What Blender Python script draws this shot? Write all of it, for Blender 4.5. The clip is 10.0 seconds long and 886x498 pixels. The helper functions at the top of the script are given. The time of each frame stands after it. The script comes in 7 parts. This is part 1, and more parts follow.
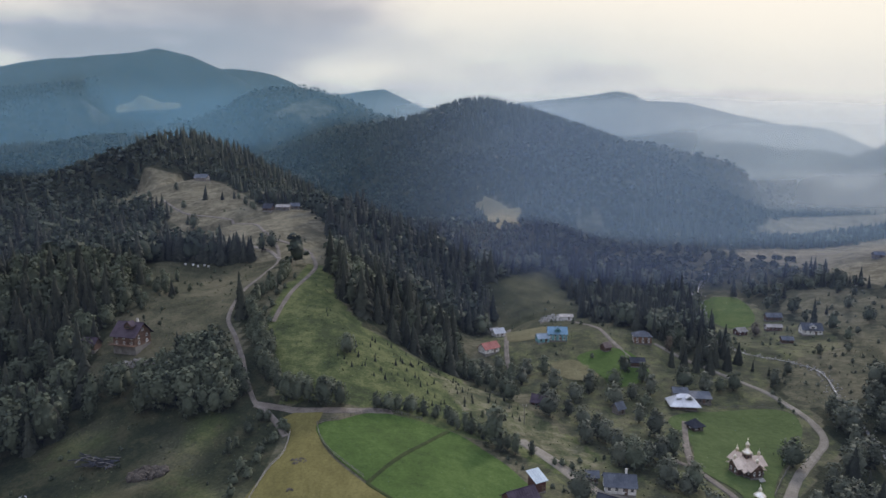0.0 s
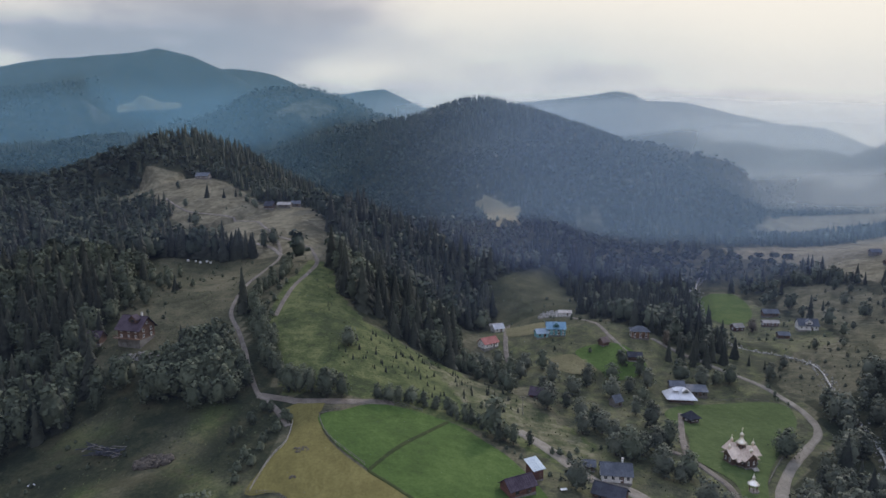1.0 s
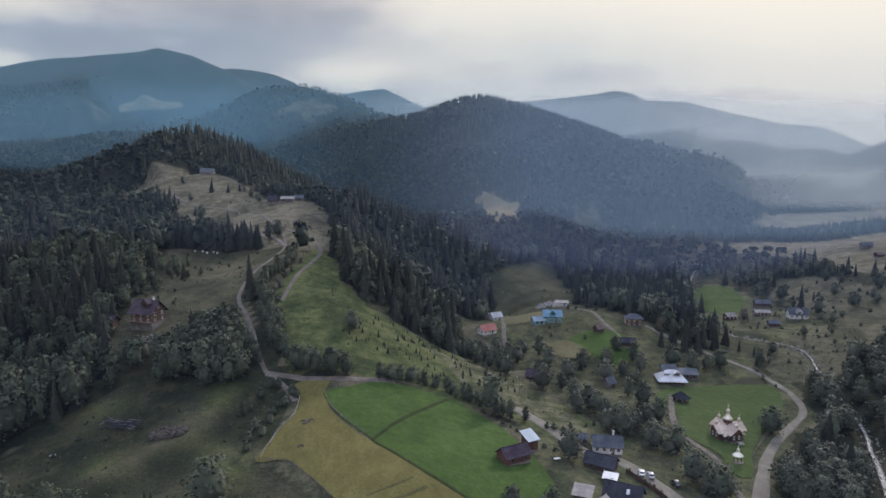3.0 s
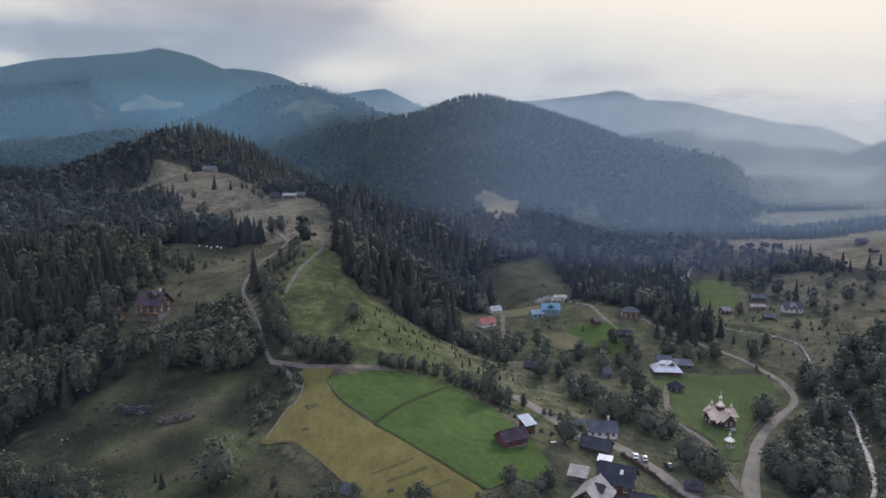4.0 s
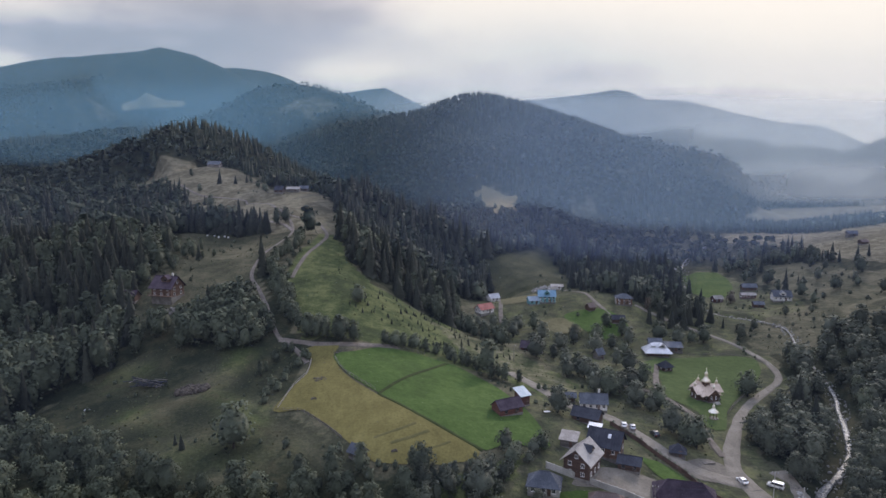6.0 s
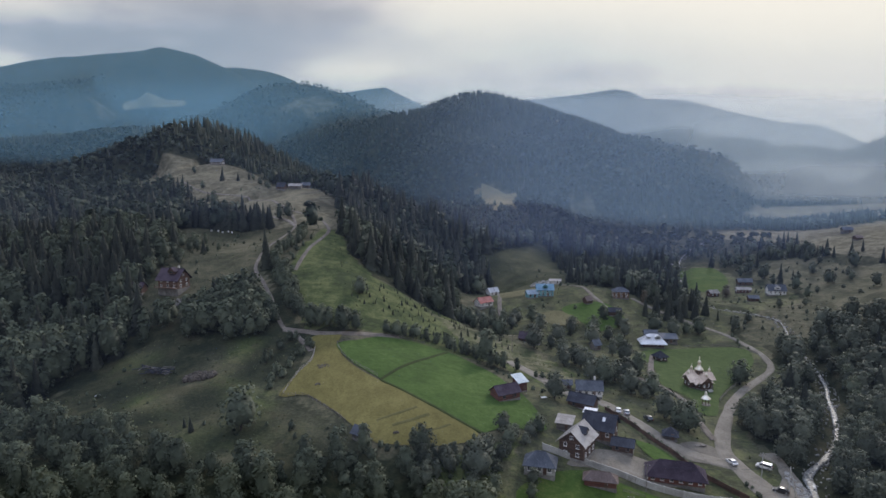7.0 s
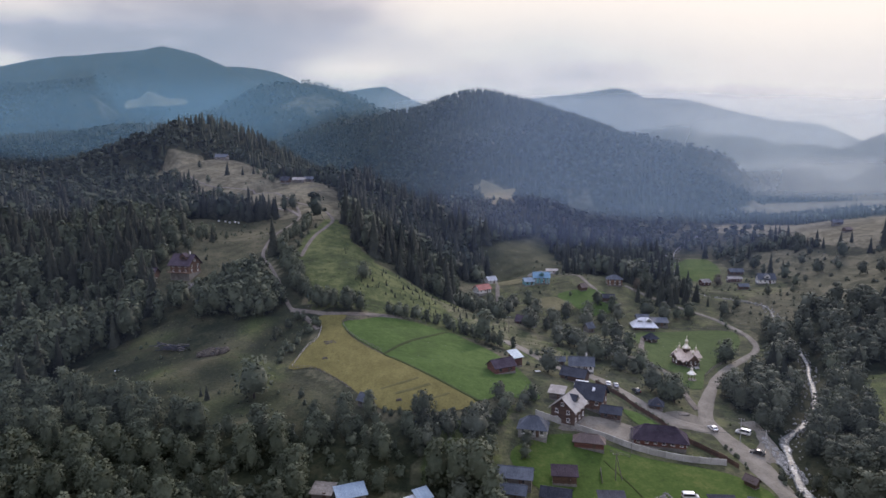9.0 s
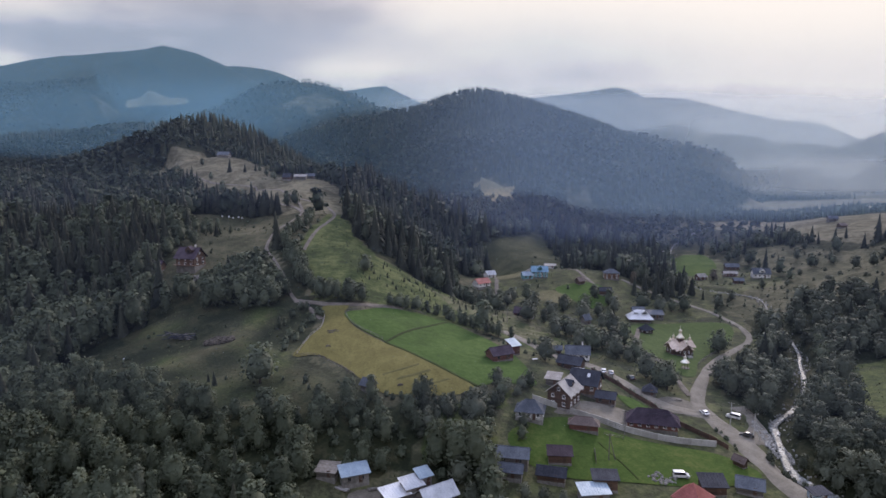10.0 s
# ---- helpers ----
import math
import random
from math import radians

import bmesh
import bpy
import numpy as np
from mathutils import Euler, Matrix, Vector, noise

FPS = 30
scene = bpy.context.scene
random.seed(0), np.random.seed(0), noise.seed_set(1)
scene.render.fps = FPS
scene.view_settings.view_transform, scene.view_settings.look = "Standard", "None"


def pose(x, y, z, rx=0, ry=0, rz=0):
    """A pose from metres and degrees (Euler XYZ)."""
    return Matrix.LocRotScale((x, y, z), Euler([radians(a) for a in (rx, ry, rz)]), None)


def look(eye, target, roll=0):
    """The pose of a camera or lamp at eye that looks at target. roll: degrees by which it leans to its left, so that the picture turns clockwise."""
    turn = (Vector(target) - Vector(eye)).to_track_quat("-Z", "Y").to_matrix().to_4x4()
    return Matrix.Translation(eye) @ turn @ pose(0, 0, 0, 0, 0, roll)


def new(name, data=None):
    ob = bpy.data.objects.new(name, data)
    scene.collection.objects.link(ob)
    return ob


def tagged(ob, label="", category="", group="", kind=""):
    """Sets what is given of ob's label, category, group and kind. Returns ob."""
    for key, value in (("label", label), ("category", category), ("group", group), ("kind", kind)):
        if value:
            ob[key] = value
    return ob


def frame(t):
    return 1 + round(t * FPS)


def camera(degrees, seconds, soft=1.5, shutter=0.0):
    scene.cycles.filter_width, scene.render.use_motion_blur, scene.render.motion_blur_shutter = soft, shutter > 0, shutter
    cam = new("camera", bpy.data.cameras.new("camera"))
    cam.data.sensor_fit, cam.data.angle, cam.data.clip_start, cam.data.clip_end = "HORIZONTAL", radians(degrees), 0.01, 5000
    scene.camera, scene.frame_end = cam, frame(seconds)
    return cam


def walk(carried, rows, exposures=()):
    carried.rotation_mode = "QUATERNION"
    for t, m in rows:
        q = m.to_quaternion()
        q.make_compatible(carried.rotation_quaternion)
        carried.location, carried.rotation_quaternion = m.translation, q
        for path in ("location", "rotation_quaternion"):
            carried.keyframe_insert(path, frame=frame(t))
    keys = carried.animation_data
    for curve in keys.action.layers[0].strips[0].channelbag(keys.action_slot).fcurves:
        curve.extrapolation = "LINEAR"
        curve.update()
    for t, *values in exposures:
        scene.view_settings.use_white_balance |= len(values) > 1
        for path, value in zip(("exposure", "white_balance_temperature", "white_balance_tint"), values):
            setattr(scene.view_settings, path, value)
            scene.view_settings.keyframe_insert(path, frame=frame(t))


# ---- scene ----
cam = camera(70.0, 10.0, soft=1.55)
ROWS = [  # seconds, place, tilt, yaw, roll
    (0.0, 0.0, 0.02, 94.97, 82.5, 0.0, -0.0),
    (0.5, 0.1, -1.9, 94.18, 82.508, 0.005, -0.009),
    (1.0, 0.17, -4.13, 93.29, 82.514, 0.01, -0.018),
    (1.5, 0.23, -6.63, 92.32, 82.519, 0.015, -0.028),
    (2.0, 0.28, -9.37, 91.28, 82.523, 0.02, -0.037),
    (2.5, 0.32, -12.3, 90.2, 82.526, 0.024, -0.046),
    (3.25, 0.37, -16.96, 88.51, 82.528, 0.031, -0.06),
    (4.0, 0.4, -21.88, 86.78, 82.527, 0.037, -0.075),
    (4.5, 0.42, -25.25, 85.62, 82.525, 0.041, -0.085),
    (5.0, 0.45, -28.67, 84.46, 82.521, 0.045, -0.094),
    (5.5, 0.47, -32.12, 83.3, 82.517, 0.048, -0.104),
    (6.25, 0.51, -37.34, 81.57, 82.507, 0.053, -0.119),
    (7.0, 0.55, -42.58, 79.86, 82.495, 0.058, -0.134),
    (7.5, 0.58, -46.08, 78.72, 82.486, 0.061, -0.144),
    (8.0, 0.62, -49.58, 77.59, 82.475, 0.064, -0.154),
    (8.5, 0.66, -53.09, 76.46, 82.463, 0.066, -0.164),
    (9.0, 0.7, -56.61, 75.32, 82.449, 0.069, -0.175),
    (9.5, 0.74, -60.16, 74.18, 82.435, 0.071, -0.185),
    (10.0, 0.78, -63.75, 73.02, 82.419, 0.074, -0.196),
]
walk(cam, [(t, pose(x, y, z, rx, 0, rz) @ pose(0, 0, 0, 0, 0, roll)) for t, x, y, z, rx, rz, roll in ROWS],
     exposures=[(0.0, 0.04, 6750, 14), (0.5, 0.0, 6750, 15), (1.0, -0.04, 6600, 14), (2.5, -0.04, 6600, 14), (4.0, 0.0, 6700, 16), (5.0, 0.04, 6750, 15), (5.5, 0.12, 6650, 19),
                (7.0, -0.04, 6550, 13), (7.5, 0.04, 6550, 17), (8.5, -0.02, 6550, 14), (9.0, 0.12, 6650, 20), (10.0, 0.08, 6550, 20)])
# ---- end of path ----

# ---------------------------------------------------------------- light
SUN_AZIMUTH, SUN_HEIGHT = 28.0, 30.0  # degrees to the right of straight ahead, degrees above the horizon
world = bpy.data.worlds.new("world")
scene.world = world
world.use_nodes = True


def wire(tree, kind, inputs=None, **settings):
    """A node with its settings, its inputs joined to sockets or set to values."""
    node = tree.nodes.new(kind)
    for key, value in settings.items():
        setattr(node, key, value)
    for key, value in (inputs or {}).items():
        if isinstance(value, bpy.types.NodeSocket):
            tree.links.new(value, node.inputs[key])
        else:
            node.inputs[key].default_value = value
    return node


def maths(tree, operation, *values):
    return wire(tree, "ShaderNodeMath", dict(enumerate(values)), operation=operation).outputs[0]


def ramp(tree, fac, stops):
    node = wire(tree, "ShaderNodeValToRGB", {0: fac})
    while len(node.color_ramp.elements) < len(stops):
        node.color_ramp.elements.new(0.5)
    for element, (place, colour) in zip(node.color_ramp.elements, stops):
        element.position = place
        element.color = (*colour, 1)
    return node.outputs[0]


def mix(tree, fac, a, b, blend="MIX"):
    node = wire(tree, "ShaderNodeMix", {0: fac}, data_type="RGBA", blend_type=blend)
    for key, value in ((6, a), (7, b)):
        if isinstance(value, bpy.types.NodeSocket):
            tree.links.new(value, node.inputs[key])
        else:
            node.inputs[key].default_value = (*value, 1)
    return node.outputs[2]


def build_sky():
    """A clouded evening sky: bright and warm round the veiled sun, grey cloud away from it."""
    tree = world.node_tree
    tree.nodes.clear()
    way = wire(tree, "ShaderNodeTexCoord").outputs["Generated"]
    nishita = wire(tree, "ShaderNodeTexSky", sky_type="NISHITA", sun_disc=False,
                   sun_elevation=radians(SUN_HEIGHT), sun_rotation=radians(SUN_AZIMUTH))
    axes = wire(tree, "ShaderNodeSeparateXYZ", {0: way})
    flat = maths(tree, "ADD", maths(tree, "ABSOLUTE", axes.outputs[2]), 0.12)
    spread = wire(tree, "ShaderNodeCombineXYZ", {0: maths(tree, "DIVIDE", axes.outputs[0], flat),
                                                 1: maths(tree, "DIVIDE", axes.outputs[1], flat), 2: 0.0}).outputs[0]
    billow = wire(tree, "ShaderNodeTexNoise", {"Vector": spread, "Scale": 0.55, "Detail": 5.0, "Roughness": 0.52, "Distortion": 0.25}).outputs[0]
    layered = wire(tree, "ShaderNodeMapping", {"Vector": way, "Location": (0.35, 0.2, 0.1), "Scale": (1.0, 1.0, 2.4)}).outputs[0]
    rolls = wire(tree, "ShaderNodeTexNoise", {"Vector": layered, "Scale": 5.0, "Detail": 5.0, "Roughness": 0.5, "Distortion": 0.35}).outputs[0]
    gaps = wire(tree, "ShaderNodeTexNoise", {"Vector": layered, "Scale": 7.5, "Detail": 4.0, "Roughness": 0.55, "Distortion": 0.2}).outputs[0]
    # places on the sky ahead, as slopes to the side (u) and upward (v), frayed by the billows
    ahead = maths(tree, "MAXIMUM", axes.outputs[1], 0.05)
    fray = maths(tree, "SUBTRACT", rolls, 0.5)
    fray_fine = maths(tree, "SUBTRACT", gaps, 0.5)
    u = maths(tree, "ADD", maths(tree, "DIVIDE", axes.outputs[0], ahead), maths(tree, "MULTIPLY", fray, 0.22))
    v = maths(tree, "ADD", maths(tree, "DIVIDE", axes.outputs[2], ahead), maths(tree, "MULTIPLY", fray_fine, 0.07))

    def puff(u0, v0, wide, tall, much):
        """A soft bank of cloud or a gap in it."""
        du = maths(tree, "DIVIDE", maths(tree, "SUBTRACT", u, u0), wide)
        dv = maths(tree, "DIVIDE", maths(tree, "SUBTRACT", v, v0), tall)
        far_off = maths(tree, "ADD", maths(tree, "MULTIPLY", du, du), maths(tree, "MULTIPLY", dv, dv))
        return maths(tree, "MULTIPLY", maths(tree, "POWER", 2.718, maths(tree, "MULTIPLY", far_off, -1.0)), much)

    light = wire(tree, "ShaderNodeMapRange", {0: u, 1: -0.3, 2: 0.14, 3: 0.22, 4: 1.05}, interpolation_type="SMOOTHSTEP").outputs[0]
    light = maths(tree, "ADD", light, maths(tree, "MULTIPLY", fray_fine, 0.75))
    light = maths(tree, "ADD", light, maths(tree, "MULTIPLY", maths(tree, "SUBTRACT", billow, 0.5), 0.35))
    for bank in ((-0.64, 0.245, 0.16, 0.035, 0.5), (-0.69, 0.167, 0.06, 0.018, 0.7), (-0.165, 0.142, 0.075, 0.022, 0.62), (-0.44, 0.19, 0.05, 0.01, 0.3),
                 (-0.3, 0.215, 0.2, 0.04, -0.22), (-0.52, 0.19, 0.14, 0.022, -0.22), (0.2, 0.137, 0.15, 0.026, -0.45), (0.42, 0.1, 0.14, 0.018, -0.34)):
        light = maths(tree, "ADD", light, puff(*bank))
    front = wire(tree, "ShaderNodeMapRange", {0: axes.outputs[1], 1: 0.1, 2: 0.5}, interpolation_type="SMOOTHSTEP").outputs[0]
    cloudy = maths(tree, "ADD", maths(tree, "MULTIPLY", rolls, 0.95), maths(tree, "MULTIPLY", billow, 0.35))
    behind = maths(tree, "ADD", 0.2, maths(tree, "MULTIPLY", maths(tree, "SUBTRACT", cloudy, 0.56), 1.5))
    light = maths(tree, "ADD", maths(tree, "MULTIPLY", light, front), maths(tree, "MULTIPLY", behind, maths(tree, "SUBTRACT", 1.0, front)))
    cloud = ramp(tree, light, [(0.0, (0.4, 0.41, 0.44)), (0.3, (0.5, 0.505, 0.53)), (0.62, (0.75, 0.735, 0.69)), (0.9, (0.885, 0.87, 0.775))])
    blue = wire(tree, "ShaderNodeVectorMath", {0: nishita.outputs[0], 1: (0.09, 0.09, 0.09)}, operation="MULTIPLY").outputs[0]
    sky = mix(tree, 0.92, blue, cloud)
    zenith = wire(tree, "ShaderNodeMapRange", {0: axes.outputs[2], 1: 0.25, 2: 0.8, 3: 0.0, 4: 1.0}, interpolation_type="SMOOTHSTEP").outputs[0]
    sky = mix(tree, zenith, sky, (0.42, 0.5, 0.69))
    overhead = wire(tree, "ShaderNodeMapRange", {0: axes.outputs[2], 1: 0.2, 2: 0.85, 3: 1.0, 4: 2.1}, interpolation_type="SMOOTHSTEP").outputs[0]
    back = wire(tree, "ShaderNodeBackground", {0: sky, 1: overhead})
    out = wire(tree, "ShaderNodeOutputWorld", {0: back.outputs[0]})


build_sky()
sun = new("sun", bpy.data.lights.new("sun", "SUN"))
sun.data.energy, sun.data.angle, sun.data.color = 2.1, radians(9), (1.0, 0.93, 0.82)
az, el = radians(SUN_AZIMUTH), radians(SUN_HEIGHT)
sun.matrix_world = look((1000 * math.sin(az) * math.cos(el), 1000 * math.cos(az) * math.cos(el), 1000 * math.sin(el)), (0, 0, 0))

# ---------------------------------------------------------------- materials
def material(name):
    m = bpy.data.materials.new(name)
    m.use_nodes = True
    m.node_tree.nodes.clear()
    return m, m.node_tree


def finish(m, tree, colour, rough=0.8, metal=0.0, bump=None, strength=0.4, distance=0.05, **more):
    shader = wire(tree, "ShaderNodeBsdfPrincipled", {"Roughness": rough, "Metallic": metal, **more})
    if isinstance(colour, bpy.types.NodeSocket):
        tree.links.new(colour, shader.inputs["Base Color"])
    else:
        shader.inputs["Base Color"].default_value = (*colour, 1)
    if bump is not None:
        node = wire(tree, "ShaderNodeBump", {"Strength": strength, "Distance": distance, "Height": bump})
        tree.links.new(node.outputs[0], shader.inputs["Normal"])
    wire(tree, "ShaderNodeOutputMaterial", {0: shader.outputs[0]})
    return m


def grain(tree, scale, detail=4.0, rough=0.55, stretch=(1, 1, 1), distortion=0.0):
    place = wire(tree, "ShaderNodeTexCoord").outputs["Object"]
    place = wire(tree, "ShaderNodeMapping", {"Vector": place, "Scale": stretch}).outputs[0]
    return wire(tree, "ShaderNodeTexNoise", {"Vector": place, "Scale": scale, "Detail": detail, "Roughness": rough, "Distortion": distortion}).outputs[0]


def worn(name, dark, mid, pale, large=0.35, fine=6.0, rough=0.8, metal=0.0, stretch=(1, 1, 1), strength=0.35, distance=0.03, shine=0.5):
    """Three shades of one stuff, mixed at two scales, a little different on each thing."""
    m, tree = material(name)
    a, b = grain(tree, large, stretch=stretch), grain(tree, fine, 5.0, stretch=stretch)
    luck = wire(tree, "ShaderNodeObjectInfo").outputs["Random"]
    v = maths(tree, "ADD", maths(tree, "MULTIPLY", a, 0.55), maths(tree, "MULTIPLY", b, 0.45))
    v = maths(tree, "ADD", v, maths(tree, "MULTIPLY", maths(tree, "SUBTRACT", luck, 0.5), 0.16))
    return finish(m, tree, ramp(tree, v, [(0.36, dark), (0.5, mid), (0.64, pale)]), rough, metal, b, strength, distance, **{"Specular IOR Level": shine})


def leaves(name, dark, mid, pale):
    """Foliage: each tuft and each tree a little different."""
    m, tree = material(name)
    island = wire(tree, "ShaderNodeNewGeometry").outputs["Random Per Island"]
    tint = wire(tree, "ShaderNodeAttribute", attribute_name="tint").outputs["Fac"]
    luck = wire(tree, "ShaderNodeObjectInfo").outputs["Random"]
    tree_luck = maths(tree, "ADD", tint, maths(tree, "MULTIPLY", luck, maths(tree, "LESS_THAN", tint, 0.001)))
    place = wire(tree, "ShaderNodeNewGeometry").outputs["Position"]
    clumps = wire(tree, "ShaderNodeTexNoise", {"Vector": place, "Scale": 1.1, "Detail": 3.0, "Roughness": 0.6}).outputs[0]
    v = maths(tree, "ADD", maths(tree, "MULTIPLY", island, 0.17), maths(tree, "MULTIPLY", tree_luck, 0.56))
    v = maths(tree, "ADD", v, maths(tree, "MULTIPLY", maths(tree, "SUBTRACT", clumps, 0.28), 0.62))
    colour = ramp(tree, v, [(0.1, dark), (0.5, mid), (0.92, pale)])
    diffuse = wire(tree, "ShaderNodeBsdfPrincipled", {"Base Color": colour, "Roughness": 0.65, "Specular IOR Level": 0.25})
    through_leaf = wire(tree, "ShaderNodeBsdfTranslucent", {"Color": colour})
    both = wire(tree, "ShaderNodeMixShader", {0: 0.3, 1: diffuse.outputs[0], 2: through_leaf.outputs[0]})
    wire(tree, "ShaderNodeOutputMaterial", {0: both.outputs[0]})
    return m


def grassy(name, dark, mid, pale, streak=(1, 1, 1)):
    m, tree = material(name)
    a = grain(tree, 0.045, 4.0, distortion=0.6)
    b = grain(tree, 0.35, 5.0, stretch=streak)
    c = grain(tree, 1.3, 5.0, 0.65)
    v = maths(tree, "ADD", maths(tree, "MULTIPLY", a, 0.34), maths(tree, "ADD", maths(tree, "MULTIPLY", b, 0.3), maths(tree, "MULTIPLY", c, 0.36)))
    return finish(m, tree, ramp(tree, v, [(0.36, dark), (0.5, mid), (0.64, pale)]), 0.95, 0, b, 0.5, 0.5, **{"Specular IOR Level": 0.1})


def ground_material():
    """Pasture, lush grass, dry grass and wood floor by the cover of the land."""
    m, tree = material("ground")
    cover = wire(tree, "ShaderNodeAttribute", attribute_name="cover")
    part_of = wire(tree, "ShaderNodeSeparateColor", {0: cover.outputs["Color"]})
    big, mid_size, small = grain(tree, 0.05, 5.0, distortion=0.4), grain(tree, 0.22, 5.0), grain(tree, 1.1, 5.0)
    v = maths(tree, "ADD", maths(tree, "MULTIPLY", big, 0.4), maths(tree, "ADD", maths(tree, "MULTIPLY", mid_size, 0.35), maths(tree, "MULTIPLY", small, 0.25)))
    pasture = ramp(tree, v, [(0.425, (0.04, 0.043, 0.025)), (0.5, (0.076, 0.074, 0.044)), (0.575, (0.124, 0.112, 0.072))])
    lush = ramp(tree, v, [(0.425, (0.034, 0.046, 0.018)), (0.5, (0.062, 0.078, 0.027)), (0.575, (0.108, 0.118, 0.048))])
    dry = ramp(tree, v, [(0.425, (0.07, 0.064, 0.04)), (0.5, (0.118, 0.106, 0.068)), (0.575, (0.176, 0.158, 0.106))])
    wood = ramp(tree, v, [(0.425, (0.014, 0.018, 0.01)), (0.5, (0.026, 0.031, 0.016)), (0.575, (0.05, 0.048, 0.026))])

    def edge(socket):
        ragged = maths(tree, "ADD", socket, maths(tree, "MULTIPLY", maths(tree, "SUBTRACT", mid_size, 0.5), 0.7))
        return wire(tree, "ShaderNodeMapRange", {0: ragged, 1: 0.3, 2: 0.7}, interpolation_type="SMOOTHSTEP").outputs[0]

    colour = mix(tree, edge(part_of.outputs[1]), pasture, lush)
    colour = mix(tree, edge(part_of.outputs[0]), colour, dry)
    colour = mix(tree, edge(part_of.outputs[2]), colour, wood)
    return finish(m, tree, colour, 0.95, 0, maths(tree, "ADD", mid_size, maths(tree, "MULTIPLY", small, 0.4)), 0.6, 0.8, **{"Specular IOR Level": 0.1})


M_GROUND = ground_material()
M_GREEN = grassy("mown_green_grass", (0.032, 0.054, 0.013), (0.052, 0.09, 0.02), (0.084, 0.124, 0.034))
M_YELLOW = grassy("stubble_grass", (0.08, 0.071, 0.024), (0.125, 0.111, 0.037), (0.175, 0.155, 0.058), (1, 0.5, 1))
M_TAN = grassy("dry_plot_grass", (0.08, 0.075, 0.038), (0.125, 0.114, 0.06), (0.17, 0.155, 0.088))
M_CHURCH_GRASS = grassy("churchyard_grass", (0.034, 0.052, 0.016), (0.056, 0.083, 0.025), (0.085, 0.11, 0.04))
M_VILLAGE_GRASS = grassy("patchy_village_grass", (0.03, 0.052, 0.012), (0.05, 0.084, 0.018), (0.096, 0.112, 0.032))
M_HAY = grassy("sunburnt_hay_grass", (0.12, 0.1, 0.052), (0.18, 0.153, 0.082), (0.25, 0.215, 0.12))
M_FURROW = grassy("furrow_grass", (0.062, 0.058, 0.023), (0.084, 0.08, 0.031), (0.115, 0.104, 0.043))
M_DITCH = grassy("rank_grass", (0.02, 0.03, 0.01), (0.035, 0.048, 0.014), (0.055, 0.065, 0.024))
M_DIRT = worn("dirt_track", (0.09, 0.075, 0.06), (0.145, 0.124, 0.102), (0.22, 0.195, 0.165), 0.3, 2.5, 0.95, strength=0.5, distance=0.1)
M_GRAVEL = worn("gravel_road", (0.092, 0.081, 0.064), (0.142, 0.126, 0.1), (0.205, 0.184, 0.15), 0.2, 2.0, 0.95, strength=0.5, distance=0.08)
M_STONE = worn("river_stone", (0.14, 0.135, 0.125), (0.25, 0.245, 0.23), (0.4, 0.39, 0.365), 0.8, 4, 0.85)
M_ROCK = worn("grey_rock", (0.1, 0.095, 0.085), (0.17, 0.16, 0.145), (0.26, 0.25, 0.23), 0.5, 3, 0.9)
M_CONCRETE = worn("concrete", (0.24, 0.235, 0.22), (0.34, 0.335, 0.31), (0.44, 0.43, 0.41), 0.4, 4, 0.9)
M_PLASTER = worn("white_plaster", (0.5, 0.49, 0.47), (0.66, 0.65, 0.63), (0.78, 0.77, 0.75), 0.4, 5, 0.9)
M_BROWN = worn("brown_timber", (0.045, 0.026, 0.018), (0.085, 0.048, 0.033), (0.14, 0.085, 0.058), 0.5, 4, 0.75, stretch=(0.25, 0.25, 3))
M_REDWOOD = worn("red_brown_timber", (0.06, 0.022, 0.017), (0.11, 0.04, 0.03), (0.17, 0.075, 0.052), 0.5, 4, 0.75, stretch=(0.25, 0.25, 3))
M_GREYWOOD = worn("weathered_grey_timber", (0.07, 0.062, 0.055), (0.13, 0.118, 0.105), (0.22, 0.2, 0.18), 0.5, 4, 0.85, stretch=(0.3, 0.3, 3))
M_LOG = worn("honey_log", (0.085, 0.045, 0.028), (0.145, 0.08, 0.05), (0.21, 0.13, 0.085), 0.5, 4, 0.6, stretch=(0.3, 0.3, 3))
M_TRIM = worn("white_trim", (0.6, 0.59, 0.57), (0.74, 0.73, 0.71), (0.8, 0.79, 0.78), 0.5, 5, 0.6)
M_PANE, _t = material("window_pane")
finish(M_PANE, _t, (0.02, 0.024, 0.03), 0.06, 0.0, None, **{"Specular IOR Level": 0.8})
M_ROOF_SLATE = worn("slate_grey_sheet", (0.05, 0.058, 0.075), (0.085, 0.096, 0.116), (0.13, 0.143, 0.166), 0.3, 3, 0.7, 0.05, shine=0.25)
M_ROOF_DARK = worn("dark_roofing", (0.022, 0.024, 0.032), (0.04, 0.043, 0.055), (0.062, 0.066, 0.08), 0.3, 3, 0.8, shine=0.15)
M_ROOF_PURPLE = worn("dark_brown_roof_tiles", (0.028, 0.02, 0.028), (0.05, 0.037, 0.05), (0.078, 0.06, 0.075), 0.3, 3, 0.8, shine=0.15)
M_ROOF_PALE = worn("galvanised_sheet", (0.33, 0.34, 0.36), (0.45, 0.465, 0.49), (0.58, 0.59, 0.61), 0.3, 3, 0.45, 0.15)
M_ROOF_BLUE = worn("pale_blue_sheet", (0.18, 0.24, 0.3), (0.26, 0.335, 0.4), (0.36, 0.435, 0.5), 0.3, 3, 0.45, 0.1)
M_ROOF_WHITE = worn("bright_metal_sheet", (0.46, 0.47, 0.49), (0.6, 0.61, 0.63), (0.73, 0.74, 0.76), 0.3, 3, 0.35, 0.25)
